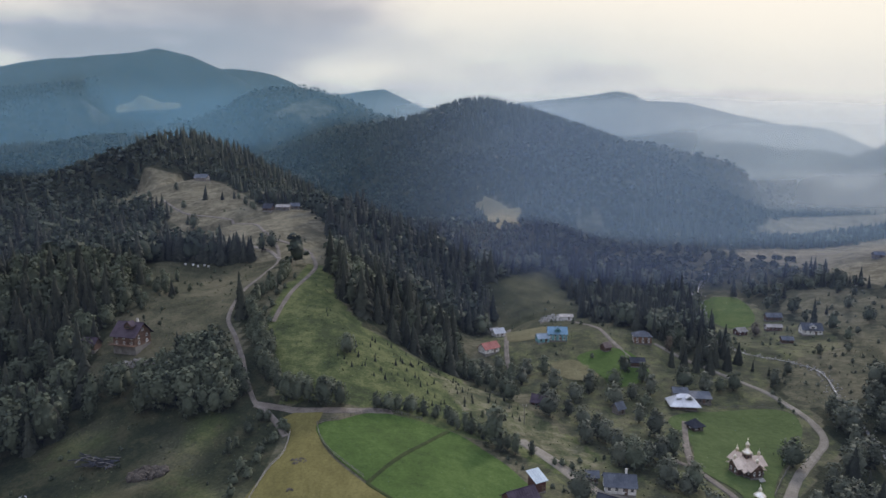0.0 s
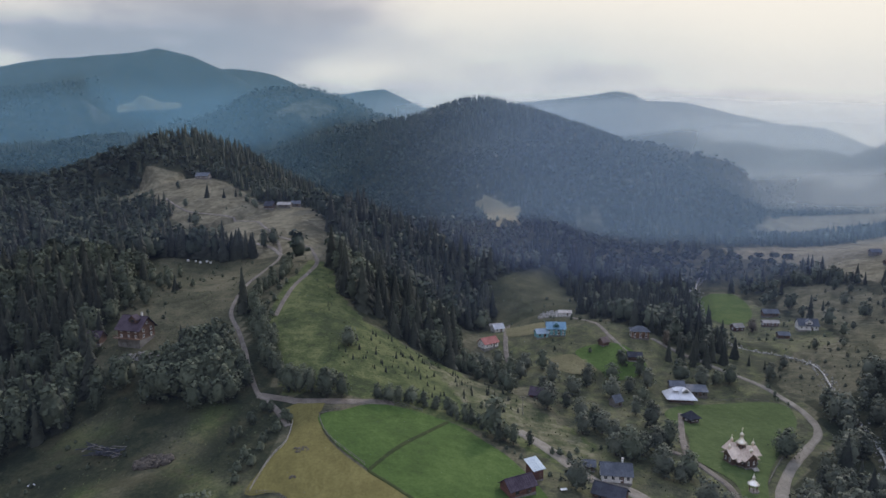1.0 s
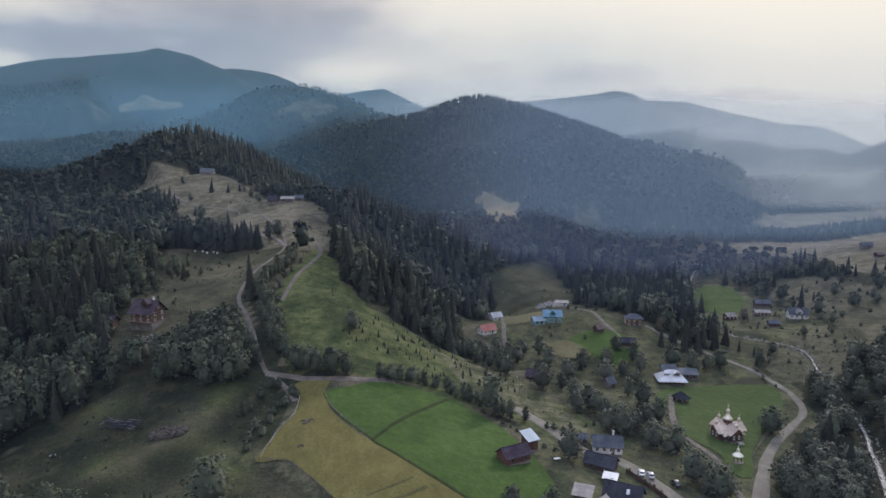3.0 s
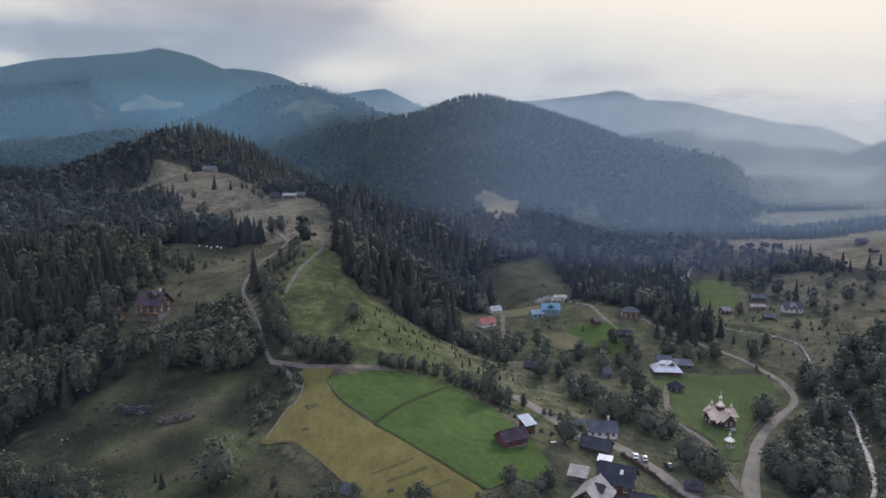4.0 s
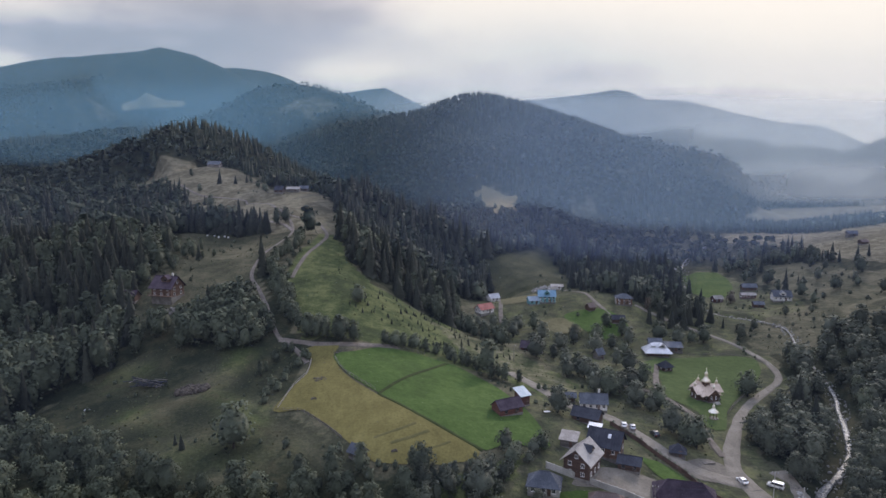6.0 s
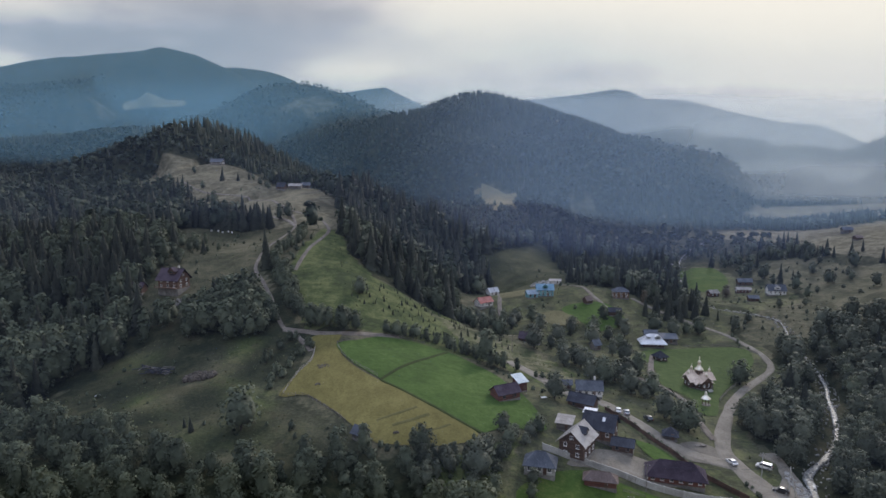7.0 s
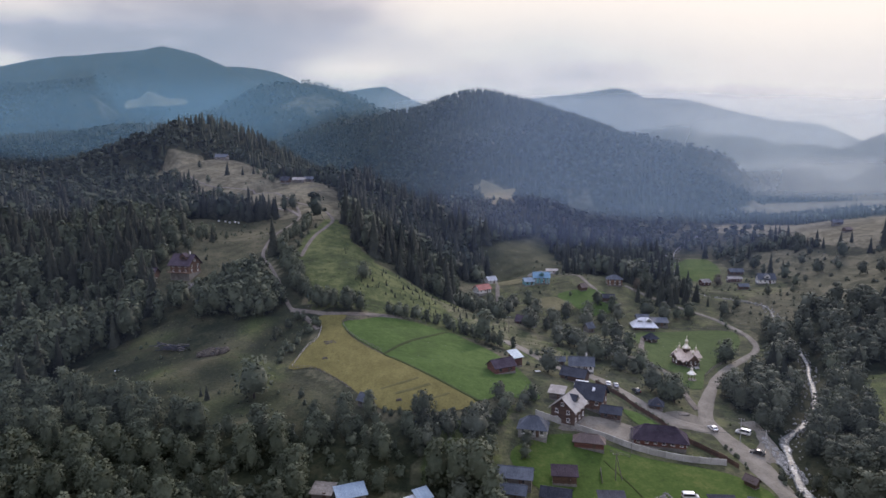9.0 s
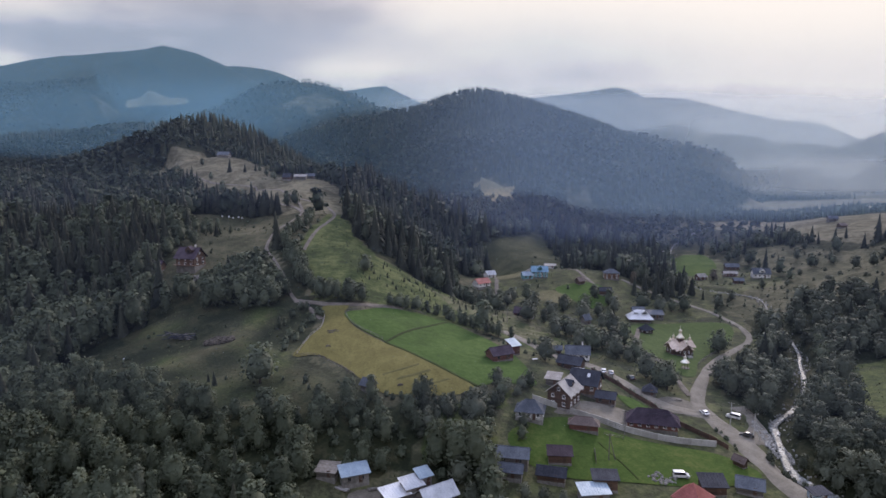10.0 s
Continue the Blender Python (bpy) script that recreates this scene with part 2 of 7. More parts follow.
M_ROOF_CREAM = worn("weathered_asbestos_sheet", (0.2, 0.18, 0.165), (0.3, 0.28, 0.26), (0.4, 0.38, 0.355), 0.4, 3, 0.85)
M_ROOF_RED = worn("red_sheet_roof", (0.19, 0.045, 0.036), (0.28, 0.075, 0.06), (0.36, 0.12, 0.1), 0.3, 3, 0.55)
M_ROOF_BROWN = worn("brown_sheet_roof", (0.06, 0.04, 0.034), (0.1, 0.068, 0.058), (0.15, 0.11, 0.095), 0.3, 3, 0.6)
M_ROOF_TEAL = worn("blue_sheet_roof", (0.06, 0.15, 0.24), (0.1, 0.22, 0.33), (0.17, 0.31, 0.42), 0.3, 3, 0.5)
M_CHURCH_ROOF = worn("copper_toned_sheet", (0.4, 0.315, 0.25), (0.53, 0.425, 0.34), (0.65, 0.54, 0.44), 0.4, 3, 0.4, 0.25)
M_GOLD = worn("gilded_sheet", (0.62, 0.54, 0.42), (0.76, 0.7, 0.58), (0.9, 0.86, 0.76), 0.6, 4, 0.28, 0.55)
M_BARK = worn("bark", (0.03, 0.024, 0.018), (0.06, 0.05, 0.04), (0.1, 0.088, 0.072), 0.8, 5, 0.95)
M_FIR = leaves("fir_needles", (0.024, 0.03, 0.023), (0.046, 0.055, 0.041), (0.082, 0.092, 0.065))
M_LEAF = leaves("broad_leaves", (0.036, 0.046, 0.03), (0.078, 0.095, 0.06), (0.138, 0.158, 0.102))
M_PALE_LEAF = leaves("pale_willow_leaves", (0.04, 0.049, 0.034), (0.084, 0.097, 0.068), (0.15, 0.165, 0.118))
M_RUST_LEAF = leaves("rusty_leaves", (0.045, 0.04, 0.03), (0.085, 0.073, 0.052), (0.135, 0.115, 0.08))
M_FAR = leaves("distant_canopy", (0.022, 0.033, 0.022), (0.04, 0.054, 0.034), (0.075, 0.09, 0.05))


def haze_sheet_material(name, thick, reach, colour):
    """A tinted sheet that imitates haze: mostly clear, ragged, thinning out towards its rim and the ground."""
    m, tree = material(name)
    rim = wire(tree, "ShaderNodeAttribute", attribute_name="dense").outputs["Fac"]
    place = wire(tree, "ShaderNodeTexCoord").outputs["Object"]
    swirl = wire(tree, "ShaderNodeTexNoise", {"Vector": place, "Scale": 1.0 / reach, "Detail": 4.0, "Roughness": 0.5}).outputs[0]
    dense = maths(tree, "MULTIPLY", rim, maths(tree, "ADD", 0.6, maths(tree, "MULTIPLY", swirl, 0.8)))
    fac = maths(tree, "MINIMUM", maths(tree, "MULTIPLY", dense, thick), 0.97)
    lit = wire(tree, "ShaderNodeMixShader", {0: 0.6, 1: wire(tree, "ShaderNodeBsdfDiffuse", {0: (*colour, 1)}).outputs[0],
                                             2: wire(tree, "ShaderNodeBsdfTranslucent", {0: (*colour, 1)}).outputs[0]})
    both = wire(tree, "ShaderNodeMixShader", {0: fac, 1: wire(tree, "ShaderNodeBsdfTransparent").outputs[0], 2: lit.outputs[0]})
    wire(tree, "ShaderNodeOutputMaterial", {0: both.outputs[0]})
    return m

# ---------------------------------------------------------------- the lie of the land
def lattice(ix, iy, seed):
    v = np.sin(ix * 127.1 + iy * 311.7 + seed * 74.7) * 43758.5453
    return v - np.floor(v)


def noise2(x, y, size, seed=0):
    """Smooth random relief, 0 to 1, with lumps of that size in metres."""
    x, y = np.asarray(x, float) / size, np.asarray(y, float) / size
    ix, iy = np.floor(x), np.floor(y)
    fx, fy = x - ix, y - iy
    fx, fy = fx * fx * (3 - 2 * fx), fy * fy * (3 - 2 * fy)
    a = lattice(ix, iy, seed) * (1 - fx) + lattice(ix + 1, iy, seed) * fx
    b = lattice(ix, iy + 1, seed) * (1 - fx) + lattice(ix + 1, iy + 1, seed) * fx
    return a * (1 - fy) + b * fy


def along(x, y, nodes):
    """Distance to a polyline of (x, y, z) nodes and the height of its nearest point."""
    best = np.full(np.shape(x), 1e12)
    high = np.zeros(np.shape(x))
    for (ax, ay, az), (bx, by, bz) in zip(nodes, nodes[1:]):
        ux, uy = bx - ax, by - ay
        s = np.clip(((x - ax) * ux + (y - ay) * uy) / (ux * ux + uy * uy), 0, 1)
        d = (x - ax - s * ux) ** 2 + (y - ay - s * uy) ** 2
        near = d < best
        best = np.where(near, d, best)
        high = np.where(near, az + s * (bz - az), high)
    return np.sqrt(best), high


def bump(v, k):  # smooth maximum with zero
    return 0.5 * (v + np.sqrt(v * v + k * k))

RIDGES = [  # crest nodes, side slope, roundness of the crest
    ([(-225, 600, 82), (-119, 490, 60), (-92, 372, 46), (-66, 300, 37), (-50, 245, 25), (-32, 198, 11), (-18, 165, 5)], 0.32, 22),
    ([(-330, 230, 30), (-352, 400, 48), (-392, 560, 60), (-384, 650, 82), (-352, 696, 104), (-321, 711, 117), (-284, 712, 122), (-240, 710, 110), (-206, 700, 91), (-172, 681, 69), (-144, 663, 48)], 0.42, 26),
    ([(-700, 900, 110), (-560, 1000, 130), (-420, 1060, 120)], 0.35, 60),
    ([(-222, 1374, 172), (-124, 1355, 182), (-28, 1326, 194), (18, 1298, 211), (71, 1271, 222), (122, 1206, 201), (163, 1091, 169), (185, 976, 145), (217, 893, 121), (233, 805, 71), (255, 739, 20)], 0.42, 34),
    ([(380, 100, 42), (350, 300, 40), (395, 500, 28), (480, 560, 24)], 0.3, 40),
    ([(330, 1660, 130), (430, 1622, 145), (491, 1613, 150), (561, 1529, 125), (659, 1444, 93), (708, 1406, 38)], 0.42, 24),
    ([(840, 2330, 128), (905, 2245, 150), (971, 2200, 168), (1031, 2200, 170), (1106, 2200, 160), (1168, 2190, 129), (1231, 2170, 98), (1320, 2140, 62)], 0.3, 40),
    ([(1500, 3040, 120), (1591, 3000, 158), (1657, 3000, 171), (1805, 3000, 166), (1890, 3000, 142), (2050, 3000, 70)], 0.3, 40),
    ([(1090, 1890, 48), (1140, 1900, 73), (1190, 1900, 99), (1261, 1900, 129), (1317, 1900, 149), (1500, 1920, 215)], 0.4, 30),
    ([(-640, 1680, 212), (-513, 1762, 294), (-375, 1763, 304), (-279, 1739, 276), (-168, 1681, 222)], 0.4, 30),
    ([(-2285, 2666, 423), (-1821, 2676, 496), (-1681, 2680, 526), (-1286, 2683, 551), (-1170, 2686, 572), (-1054, 2682, 547), (-878, 2632, 472), (-774, 2584, 412), (-578, 2501, 317)], 0.4, 40),
    ([(-1132, 3393, 600), (-1014, 3391, 588), (-896, 3388, 568), (-763, 3381, 515), (-560, 3370, 330)], 0.4, 40),
    ([(-900, 3980, 470), (-676, 3991, 526), (-362, 3996, 564), (-118, 3981, 450)], 0.42, 40),
    ([(364, 4333, 480), (545, 4330, 517), (802, 4330, 543), (1040, 4330, 569), (1157, 4330, 587), (1252, 4330, 572), (1371, 4330, 517), (1467, 4330, 480), (1636, 4330, 446), (1806, 4330, 386), (2021, 4330, 364), (2286, 4330, 319), (2504, 4330, 259), (2701, 4330, 187), (2900, 4330, 110)], 0.3, 40),
    ([(1500, 4720, 560), (1772, 4710, 553), (2189, 4700, 452), (2453, 4700, 395), (2764, 4700, 375), (2925, 4700, 273), (3063, 4700, 170)], 0.3, 30),
]

def base(x, y):
    z = -17.5 + 0.026 * (y - 110) + 0 * x
    z = np.where(y > 700, -17.5 + 0.026 * 590 + 0.01 * (y - 700), z)
    for nodes, slope, round_ in RIDGES:
        d, h = along(x, y, nodes)
        r = h - slope * (np.sqrt(d * d + round_ * round_) - round_)
        z = z + bump(r - z, 6.0)
    return z


KNOLLS = [  # x, y, radius, height of knolls and hollows
    (60, 676, 60, 35.0), (-216, 316, 60, 22.4), (0, 352, 40, -16.5), (300, 328, 90, -21.3),
    (108, 340, 40, 14.3), (-108, 136, 40, 11.0), (24, 424, 26, -17.7),
    (99, 583, 30, 17.0), (112, 520, 24, 7.0), (335, 690, 60, 6.0), (66, 748, 34, 14.0),
    (12, 292, 26, -14.9), (72, 196, 40, 6.3), (300, 304, 26, 14.5), (-60, 448, 26, 8.5),
    (192, 196, 26, -7.2), (-12, 88, 26, -6.0), (-120, 340, 26, -8.1), (-36, 340, 26, 10.3),
    (180, 592, 90, 9.3), (-12, 220, 26, -3.0), (-120, 28, 40, 5.8), (-204, 376, 26, 5.8),
    (-132, 256, 26, 4.4), (72, 112, 26, 3.2), (72, -20, 60, -4.8), (24, 400, 26, -10.7),
]
STREAM = [(140, 45, 0), (118, 84, 0), (107, 99, 0), (102, 109, 0), (105, 121, 0), (110, 135, 0), (113, 142, 0), (128, 156, 0), (139, 170, 0), (150, 190, 0), (157, 205, 0),
          (164, 219, 0), (170, 240, 0), (177, 270, 0), (187, 298, 0), (187, 314, 0), (179, 328, 0), (170, 335, 0), (163, 346, 0), (160, 362, 0), (164, 390, 0), (178, 420, 0), (215, 520, 0), (300, 640, 0)]


def height(x, y):
    """The ground's height at a place of the plan."""
    x, y = np.asarray(x, float), np.asarray(y, float)
    z = base(x, y)
    for cx, cy, size, high in KNOLLS:
        z = z + high * np.exp(-((x - cx) ** 2 + (y - cy) ** 2) / (2 * size * size))
    far = np.clip((y - 620) / 400, 0, 1)
    rough = (noise2(x, y, 230, 3) - 0.5) * 55 + (noise2(x, y, 95, 4) - 0.5) * 22 + (noise2(x, y, 41, 6) - 0.5) * 6
    flank = np.clip((along(x, y, RIDGES[3][0])[0] - 25) / 140, 0, 1)
    z = z + far * rough * np.clip((z - 10) / 60, 0, 1) * np.where(y < 1500, 0.05 + 0.75 * flank, 0.14)
    z = z + (noise2(x, y, 17, 5) - 0.5) * 0.9
    d, _ = along(x, y, STREAM)
    return z - 2.4 * np.exp(-(d / 5.5) ** 4)


def high(x, y):
    return float(height(np.array([x]), np.array([y]))[0])

# ---------------------------------------------------------------- ground and land cover
def inside(x, y, polygon):
    x, y = np.asarray(x, float), np.asarray(y, float)
    hit = np.zeros(x.shape, bool)
    for (ax, ay), (bx, by) in zip(polygon, polygon[1:] + polygon[:1]):
        cross = (ay > y) != (by > y)
        hit ^= cross & (x < (bx - ax) * (y - ay) / ((by - ay) or 1e-9) + ax)
    return hit


SPUR_MEADOW = [(-312, 628), (-272, 622), (-240, 622), (-202, 586), (-172, 545), (-145, 500), (-105, 505), (-82, 440), (-68, 383), (-58, 333), (-93, 345), (-112, 352),
               (-214, 440), (-200, 470), (-234, 512), (-300, 600)]
LODGE_MEADOW = [(-156, 318), (-162, 356), (-112, 358), (-90, 356), (-88, 300), (-89, 262), (-76, 239), (-76, 230), (-108, 240), (-122, 230), (-140, 238), (-140, 262), (-150, 293)]
GREEN_SLOPE = [(-76, 262), (-74, 351), (-58, 324), (-47, 290), (-34, 274), (-14, 272), (20, 262), (47, 224), (55, 205), (40, 190), (20, 205), (-20, 211), (-55, 205)]
RUIN_MEADOW = [(-136, 189), (-131, 200), (-117, 211), (-98, 215), (-76, 209), (-61, 203), (-50, 192), (-53, 159), (-45, 155), (-30, 137), (-18, 131), (-29, 128), (-61, 119), (-76, 122), (-100, 136), (-125, 150), (-150, 165)]
FIELDS = [(-52, 195), (-40, 200), (-20, 214), (5, 212), (30, 190), (40, 140), (10, 131), (-18, 128), (-40, 146), (-56, 158)]
VILLAGE = [(17, 60), (112, 60), (108, 84), (100, 112), (108, 140), (104, 160), (116, 193), (155, 232), (158, 262), (152, 285), (166, 306), (182, 320), (221, 339), (235, 370),
           (226, 420), (222, 478), (194, 473), (172, 400), (158, 330), (128, 305), (110, 340), (92, 379), (96, 460), (86, 520), (28, 455), (34, 424), (20, 335), (30, 290),
           (47, 225), (25, 205), (30, 145), (14, 122), (17, 104)]
EAST_FIELD = [(291, 650), (310, 664), (382, 690), (440, 725), (502, 768), (640, 870), (700, 860), (560, 560), (440, 470), (318, 408), (299, 465), (300, 522), (290, 605)]
FAR_FIELD = [(372, 800), (460, 900), (600, 1120), (900, 1220), (860, 1010), (660, 930), (548, 868), (440, 790)]
CLEARING = [(38, 850), (68, 838), (90, 800), (98, 745), (70, 618), (48, 618), (44, 700), (48, 790)]
HAMLET = [(-40, 60), (10, 60), (10, 98), (-4, 104), (-30, 104), (-40, 97)]
TERRACE = [(154, 264), (160, 300), (184, 322), (221, 340), (236, 334), (222, 306), (204, 286), (186, 268), (172, 258)]
LODGE_LAWN = [(-140, 248), (-112, 246), (-104, 234), (-108, 224), (-122, 226), (-138, 234)]
RED_GARTH = [(10, 345), (36, 345), (34, 290), (12, 290)]
ORCHARD = [(-6, 106), (17, 104), (14, 122), (28, 146), (10, 132), (-8, 128)]
FAR_MEADOWS = [[(-1172, 1996), (-1131, 2020), (-1105, 2055), (-1080, 2110), (-1072, 2085), (-1095, 2035), (-1111, 1996), (-1164, 1960)], [(-1075, 2140), (-1050, 2205), (-1007, 2245), (-938, 2290), (-925, 2255), (-985, 2205), (-1035, 2170), (-1064, 2110)], [(-408, 1550), (-350, 1640), (-305, 1670), (-268, 1652), (-313, 1580), (-397, 1530)]]
EAST_SLOPE = [(236, 250), (214, 300), (226, 339), (240, 372), (232, 425), (258, 470), (290, 450), (300, 400), (345, 400), (345, 270), (285, 225)]
BARN_GARTH = [(26, 264), (50, 264), (60, 212), (44, 212)]
EAST_MEADOW = [(164, 186), (180, 200), (200, 204), (176, 150), (156, 140), (142, 140), (150, 162)]
TRACK_STRIP = [(-58, 203), (-64, 225), (-74, 250), (-90, 280), (-93, 330), (-84, 347), (-72, 330), (-70, 262), (-60, 214)]
SCRUB_SLOPE = [(-12, 560), (4, 660), (48, 668), (84, 640), (78, 560), (60, 512), (28, 488), (8, 520)]
SPUR_WEST = [(-330, 600), (-300, 596), (-262, 560), (-232, 526), (-240, 508), (-285, 545)]
SIDE_GLADES = [[(155, 760), (185, 760), (196, 725), (160, 720)], [(148, 590), (176, 608), (168, 560), (150, 560)]]
OPEN_LAND = [SPUR_MEADOW, LODGE_MEADOW, GREEN_SLOPE, RUIN_MEADOW, FIELDS, VILLAGE, EAST_FIELD, FAR_FIELD, CLEARING, HAMLET, EAST_SLOPE, TRACK_STRIP, BARN_GARTH, ORCHARD, TERRACE, RED_GARTH, SCRUB_SLOPE, SPUR_WEST, EAST_MEADOW, LODGE_LAWN, *SIDE_GLADES, *FAR_MEADOWS]


def is_open(x, y):
    wx = np.asarray(x, float) + (noise2(x, y, 9, 11) - 0.5) * 7
    wy = np.asarray(y, float) + (noise2(x, y, 9, 12) - 0.5) * 7
    hit = np.zeros(wx.shape, bool)
    for polygon in OPEN_LAND:
        hit |= inside(wx, wy, polygon)
    return hit


def spread(start, end, step, growth, limit):
    """Grid lines: even between start and end, then ever wider out to the limits."""
    lines = list(np.arange(start, end + step, step))
    s, v = step, lines[-1]
    while v < limit[1]:
        s = min(s * growth, 34)
        v += s
        lines.append(v)
    s, v = step, start
    low = []
    while v > limit[0]:
        s *= growth * 1.03
        v -= s
        low.append(v)
    return np.array(low[::-1] + lines)


def sheet(name, xs, ys, z_of, mat, parent=None):
    gx, gy = np.meshgrid(xs, ys)
    z = z_of(gx, gy)
    co = np.stack([gx, gy, z], -1).reshape(-1, 3)
    n, k = len(xs), len(ys)
    i = (np.arange(k - 1)[:, None] * n + np.arange(n - 1)[None]).ravel()
    quads = np.stack([i, i + 1, i + n + 1, i + n], 1)
    return mesh_from(name, co, quads, mat, smooth=True)


def mesh_from(name, co, faces, mat, smooth=False, mats=None, which=None):
    """A mesh from arrays: faces all of one size."""
    me = bpy.data.meshes.new(name)
    co, faces = np.asarray(co, np.float32), np.asarray(faces, np.int32)
    size = faces.shape[1]
    me.vertices.add(len(co))
    me.vertices.foreach_set("co", co.ravel())
    me.loops.add(faces.size)
    me.loops.foreach_set("vertex_index", faces.ravel())
    me.polygons.add(len(faces))
    me.polygons.foreach_set("loop_start", np.arange(0, faces.size, size, dtype=np.int32))
    for one in (mats or [mat]):
        me.materials.append(one)
    if which is not None:
        me.polygons.foreach_set("material_index", np.asarray(which, np.int32))
    me.polygons.foreach_set("use_smooth", np.full(len(faces), smooth))
    me.update(calc_edges=True)
    return me


GRID_X = spread(-240, 300, 2.5, 1.045, (-4600, 4600))
GRID_Y = spread(60, 470, 2.5, 1.03, (-900, 4900))


def sheet_height(x, y):
    """The height of the ground's own mesh, which is coarse far away."""
    i, j = np.clip(np.searchsorted(GRID_X, x) - 1, 0, len(GRID_X) - 2), np.clip(np.searchsorted(GRID_Y, y) - 1, 0, len(GRID_Y) - 2)
    u, v = (x - GRID_X[i]) / (GRID_X[i + 1] - GRID_X[i]), (y - GRID_Y[j]) / (GRID_Y[j + 1] - GRID_Y[j])
    a = height(GRID_X[i], GRID_Y[j]) * (1 - u) + height(GRID_X[i + 1], GRID_Y[j]) * u
    b = height(GRID_X[i], GRID_Y[j + 1]) * (1 - u) + height(GRID_X[i + 1], GRID_Y[j + 1]) * u
    return a * (1 - v) + b * v


def build_ground():
    xs, ys = GRID_X, GRID_Y
    me = sheet("ground", xs, ys, height, M_GROUND)
    co = np.empty(len(me.vertices) * 3, np.float32)
    me.vertices.foreach_get("co", co)
    x, y = co[0::3].astype(float), co[1::3].astype(float)
    cover = np.zeros((len(x), 4), np.float32)
    cover[:, 3] = 1
    open_ = is_open(x, y)
    cover[:, 2] = np.where(open_, inside(x, y, RUIN_MEADOW) * (0.58 + 0.8 * (noise2(x, y, 20, 51) - 0.5)) + inside(x, y, SCRUB_SLOPE) * 0.4 + inside(x, y, LODGE_MEADOW) * 0.42 + inside(x, y, SPUR_MEADOW) * 0.14 + inside(x, y, EAST_SLOPE) * 0.25 + inside(x, y, TERRACE) * 0.3 + ((y > 345) & (x < 112) & (x > 10)) * 0.5, 1.0)
    dry = np.zeros(len(x), bool)
    for polygon in (SPUR_MEADOW, EAST_FIELD, FAR_FIELD, CLEARING):
        dry |= inside(x, y, polygon)
    cover[:, 0] = inside(x, y, [(-10, 262), (20, 262), (47, 224), (56, 205), (40, 190), (8, 224)]) * 0.5 + dry * 0.8 + inside(x, y, LODGE_MEADOW) * 0.36 + inside(x, y, RUIN_MEADOW) * 0.1
    lush = inside(x, y, GREEN_SLOPE) * 0.75 + inside(x, y, RUIN_MEADOW) * (0.5 + 0.7 * (noise2(x, y, 15, 57) - 0.5)) + inside(x, y, SCRUB_SLOPE) * 0.5 + inside(x, y, VILLAGE) * 0.45 + inside(x, y, ORCHARD) * 0.7 + inside(x, y, HAMLET) * 0.4 + inside(x, y, EAST_MEADOW) * 0.6
    cover[:, 1] = lush
    layer = me.attributes.new("cover", "FLOAT_COLOR", "POINT")
    layer.data.foreach_set("color", cover.ravel())
    ob = new("ground", me)
    return tagged(ob, "hilly ground of pasture grass, dry meadow and dark forest floor", "ground", kind="structure")


build_ground()


def smooth_line(points, step=2.0, closed=False):
    """A soft curve through plan points, in even short steps."""
    p = [Vector(q[:2]) for q in points]
    n = len(p)
    out = []
    for i in range(n if closed else n - 1):
        a, b, c, d = ((p[(i + k) % n] for k in (-1, 0, 1, 2)) if closed else (p[max(i - 1, 0)], p[i], p[i + 1], p[min(i + 2, n - 1)]))
        count = max(1, int((c - b).length / step))
        for j in range(count):
            t = j / count
            out.append(0.5 * (2 * b + (c - a) * t + (2 * a - 5 * b + 4 * c - d) * t * t + (3 * b - 3 * c + d - a) * t ** 3))
    if not closed:
        out.append(p[-1])
    return out


def plot(name, points, mat, lift, label, category="field", soft=True, step=3.0):
    """A plot of land laid over the ground."""
    line = smooth_line(points, 3.0, True) if soft else [Vector(q) for q in points]
    bm = bmesh.new()
    bm.faces.new([bm.verts.new((v.x, v.y, 0)) for v in line])
    low = [min(v[i] for v in line) for i in (0, 1)]
    top = [max(v[i] for v in line) for i in (0, 1)]
    for axis in (0, 1):
        v = low[axis] + step
        while v < top[axis]:
            co, no = [0, 0, 0], [0, 0, 0]
            co[axis], no[axis] = v, 1
            bmesh.ops.bisect_plane(bm, geom=bm.verts[:] + bm.edges[:] + bm.faces[:], plane_co=co, plane_no=no)
            v += step
    bmesh.ops.triangulate(bm, faces=bm.faces[:])
    x, y = np.array([v.co.x for v in bm.verts]), np.array([v.co.y for v in bm.verts])
    for v, z in zip(bm.verts, sheet_height(x, y) if min(y) > 900 else height(x, y)):
        v.co.z = z + lift
    for f in bm.faces:
        f.smooth = True
        if f.normal.z < 0:
            f.normal_flip()
    me = bpy.data.meshes.new(name)
    bm.to_mesh(me)
    bm.free()
    me.materials.append(mat)
    return tagged(new(name, me), label, category, kind="structure")


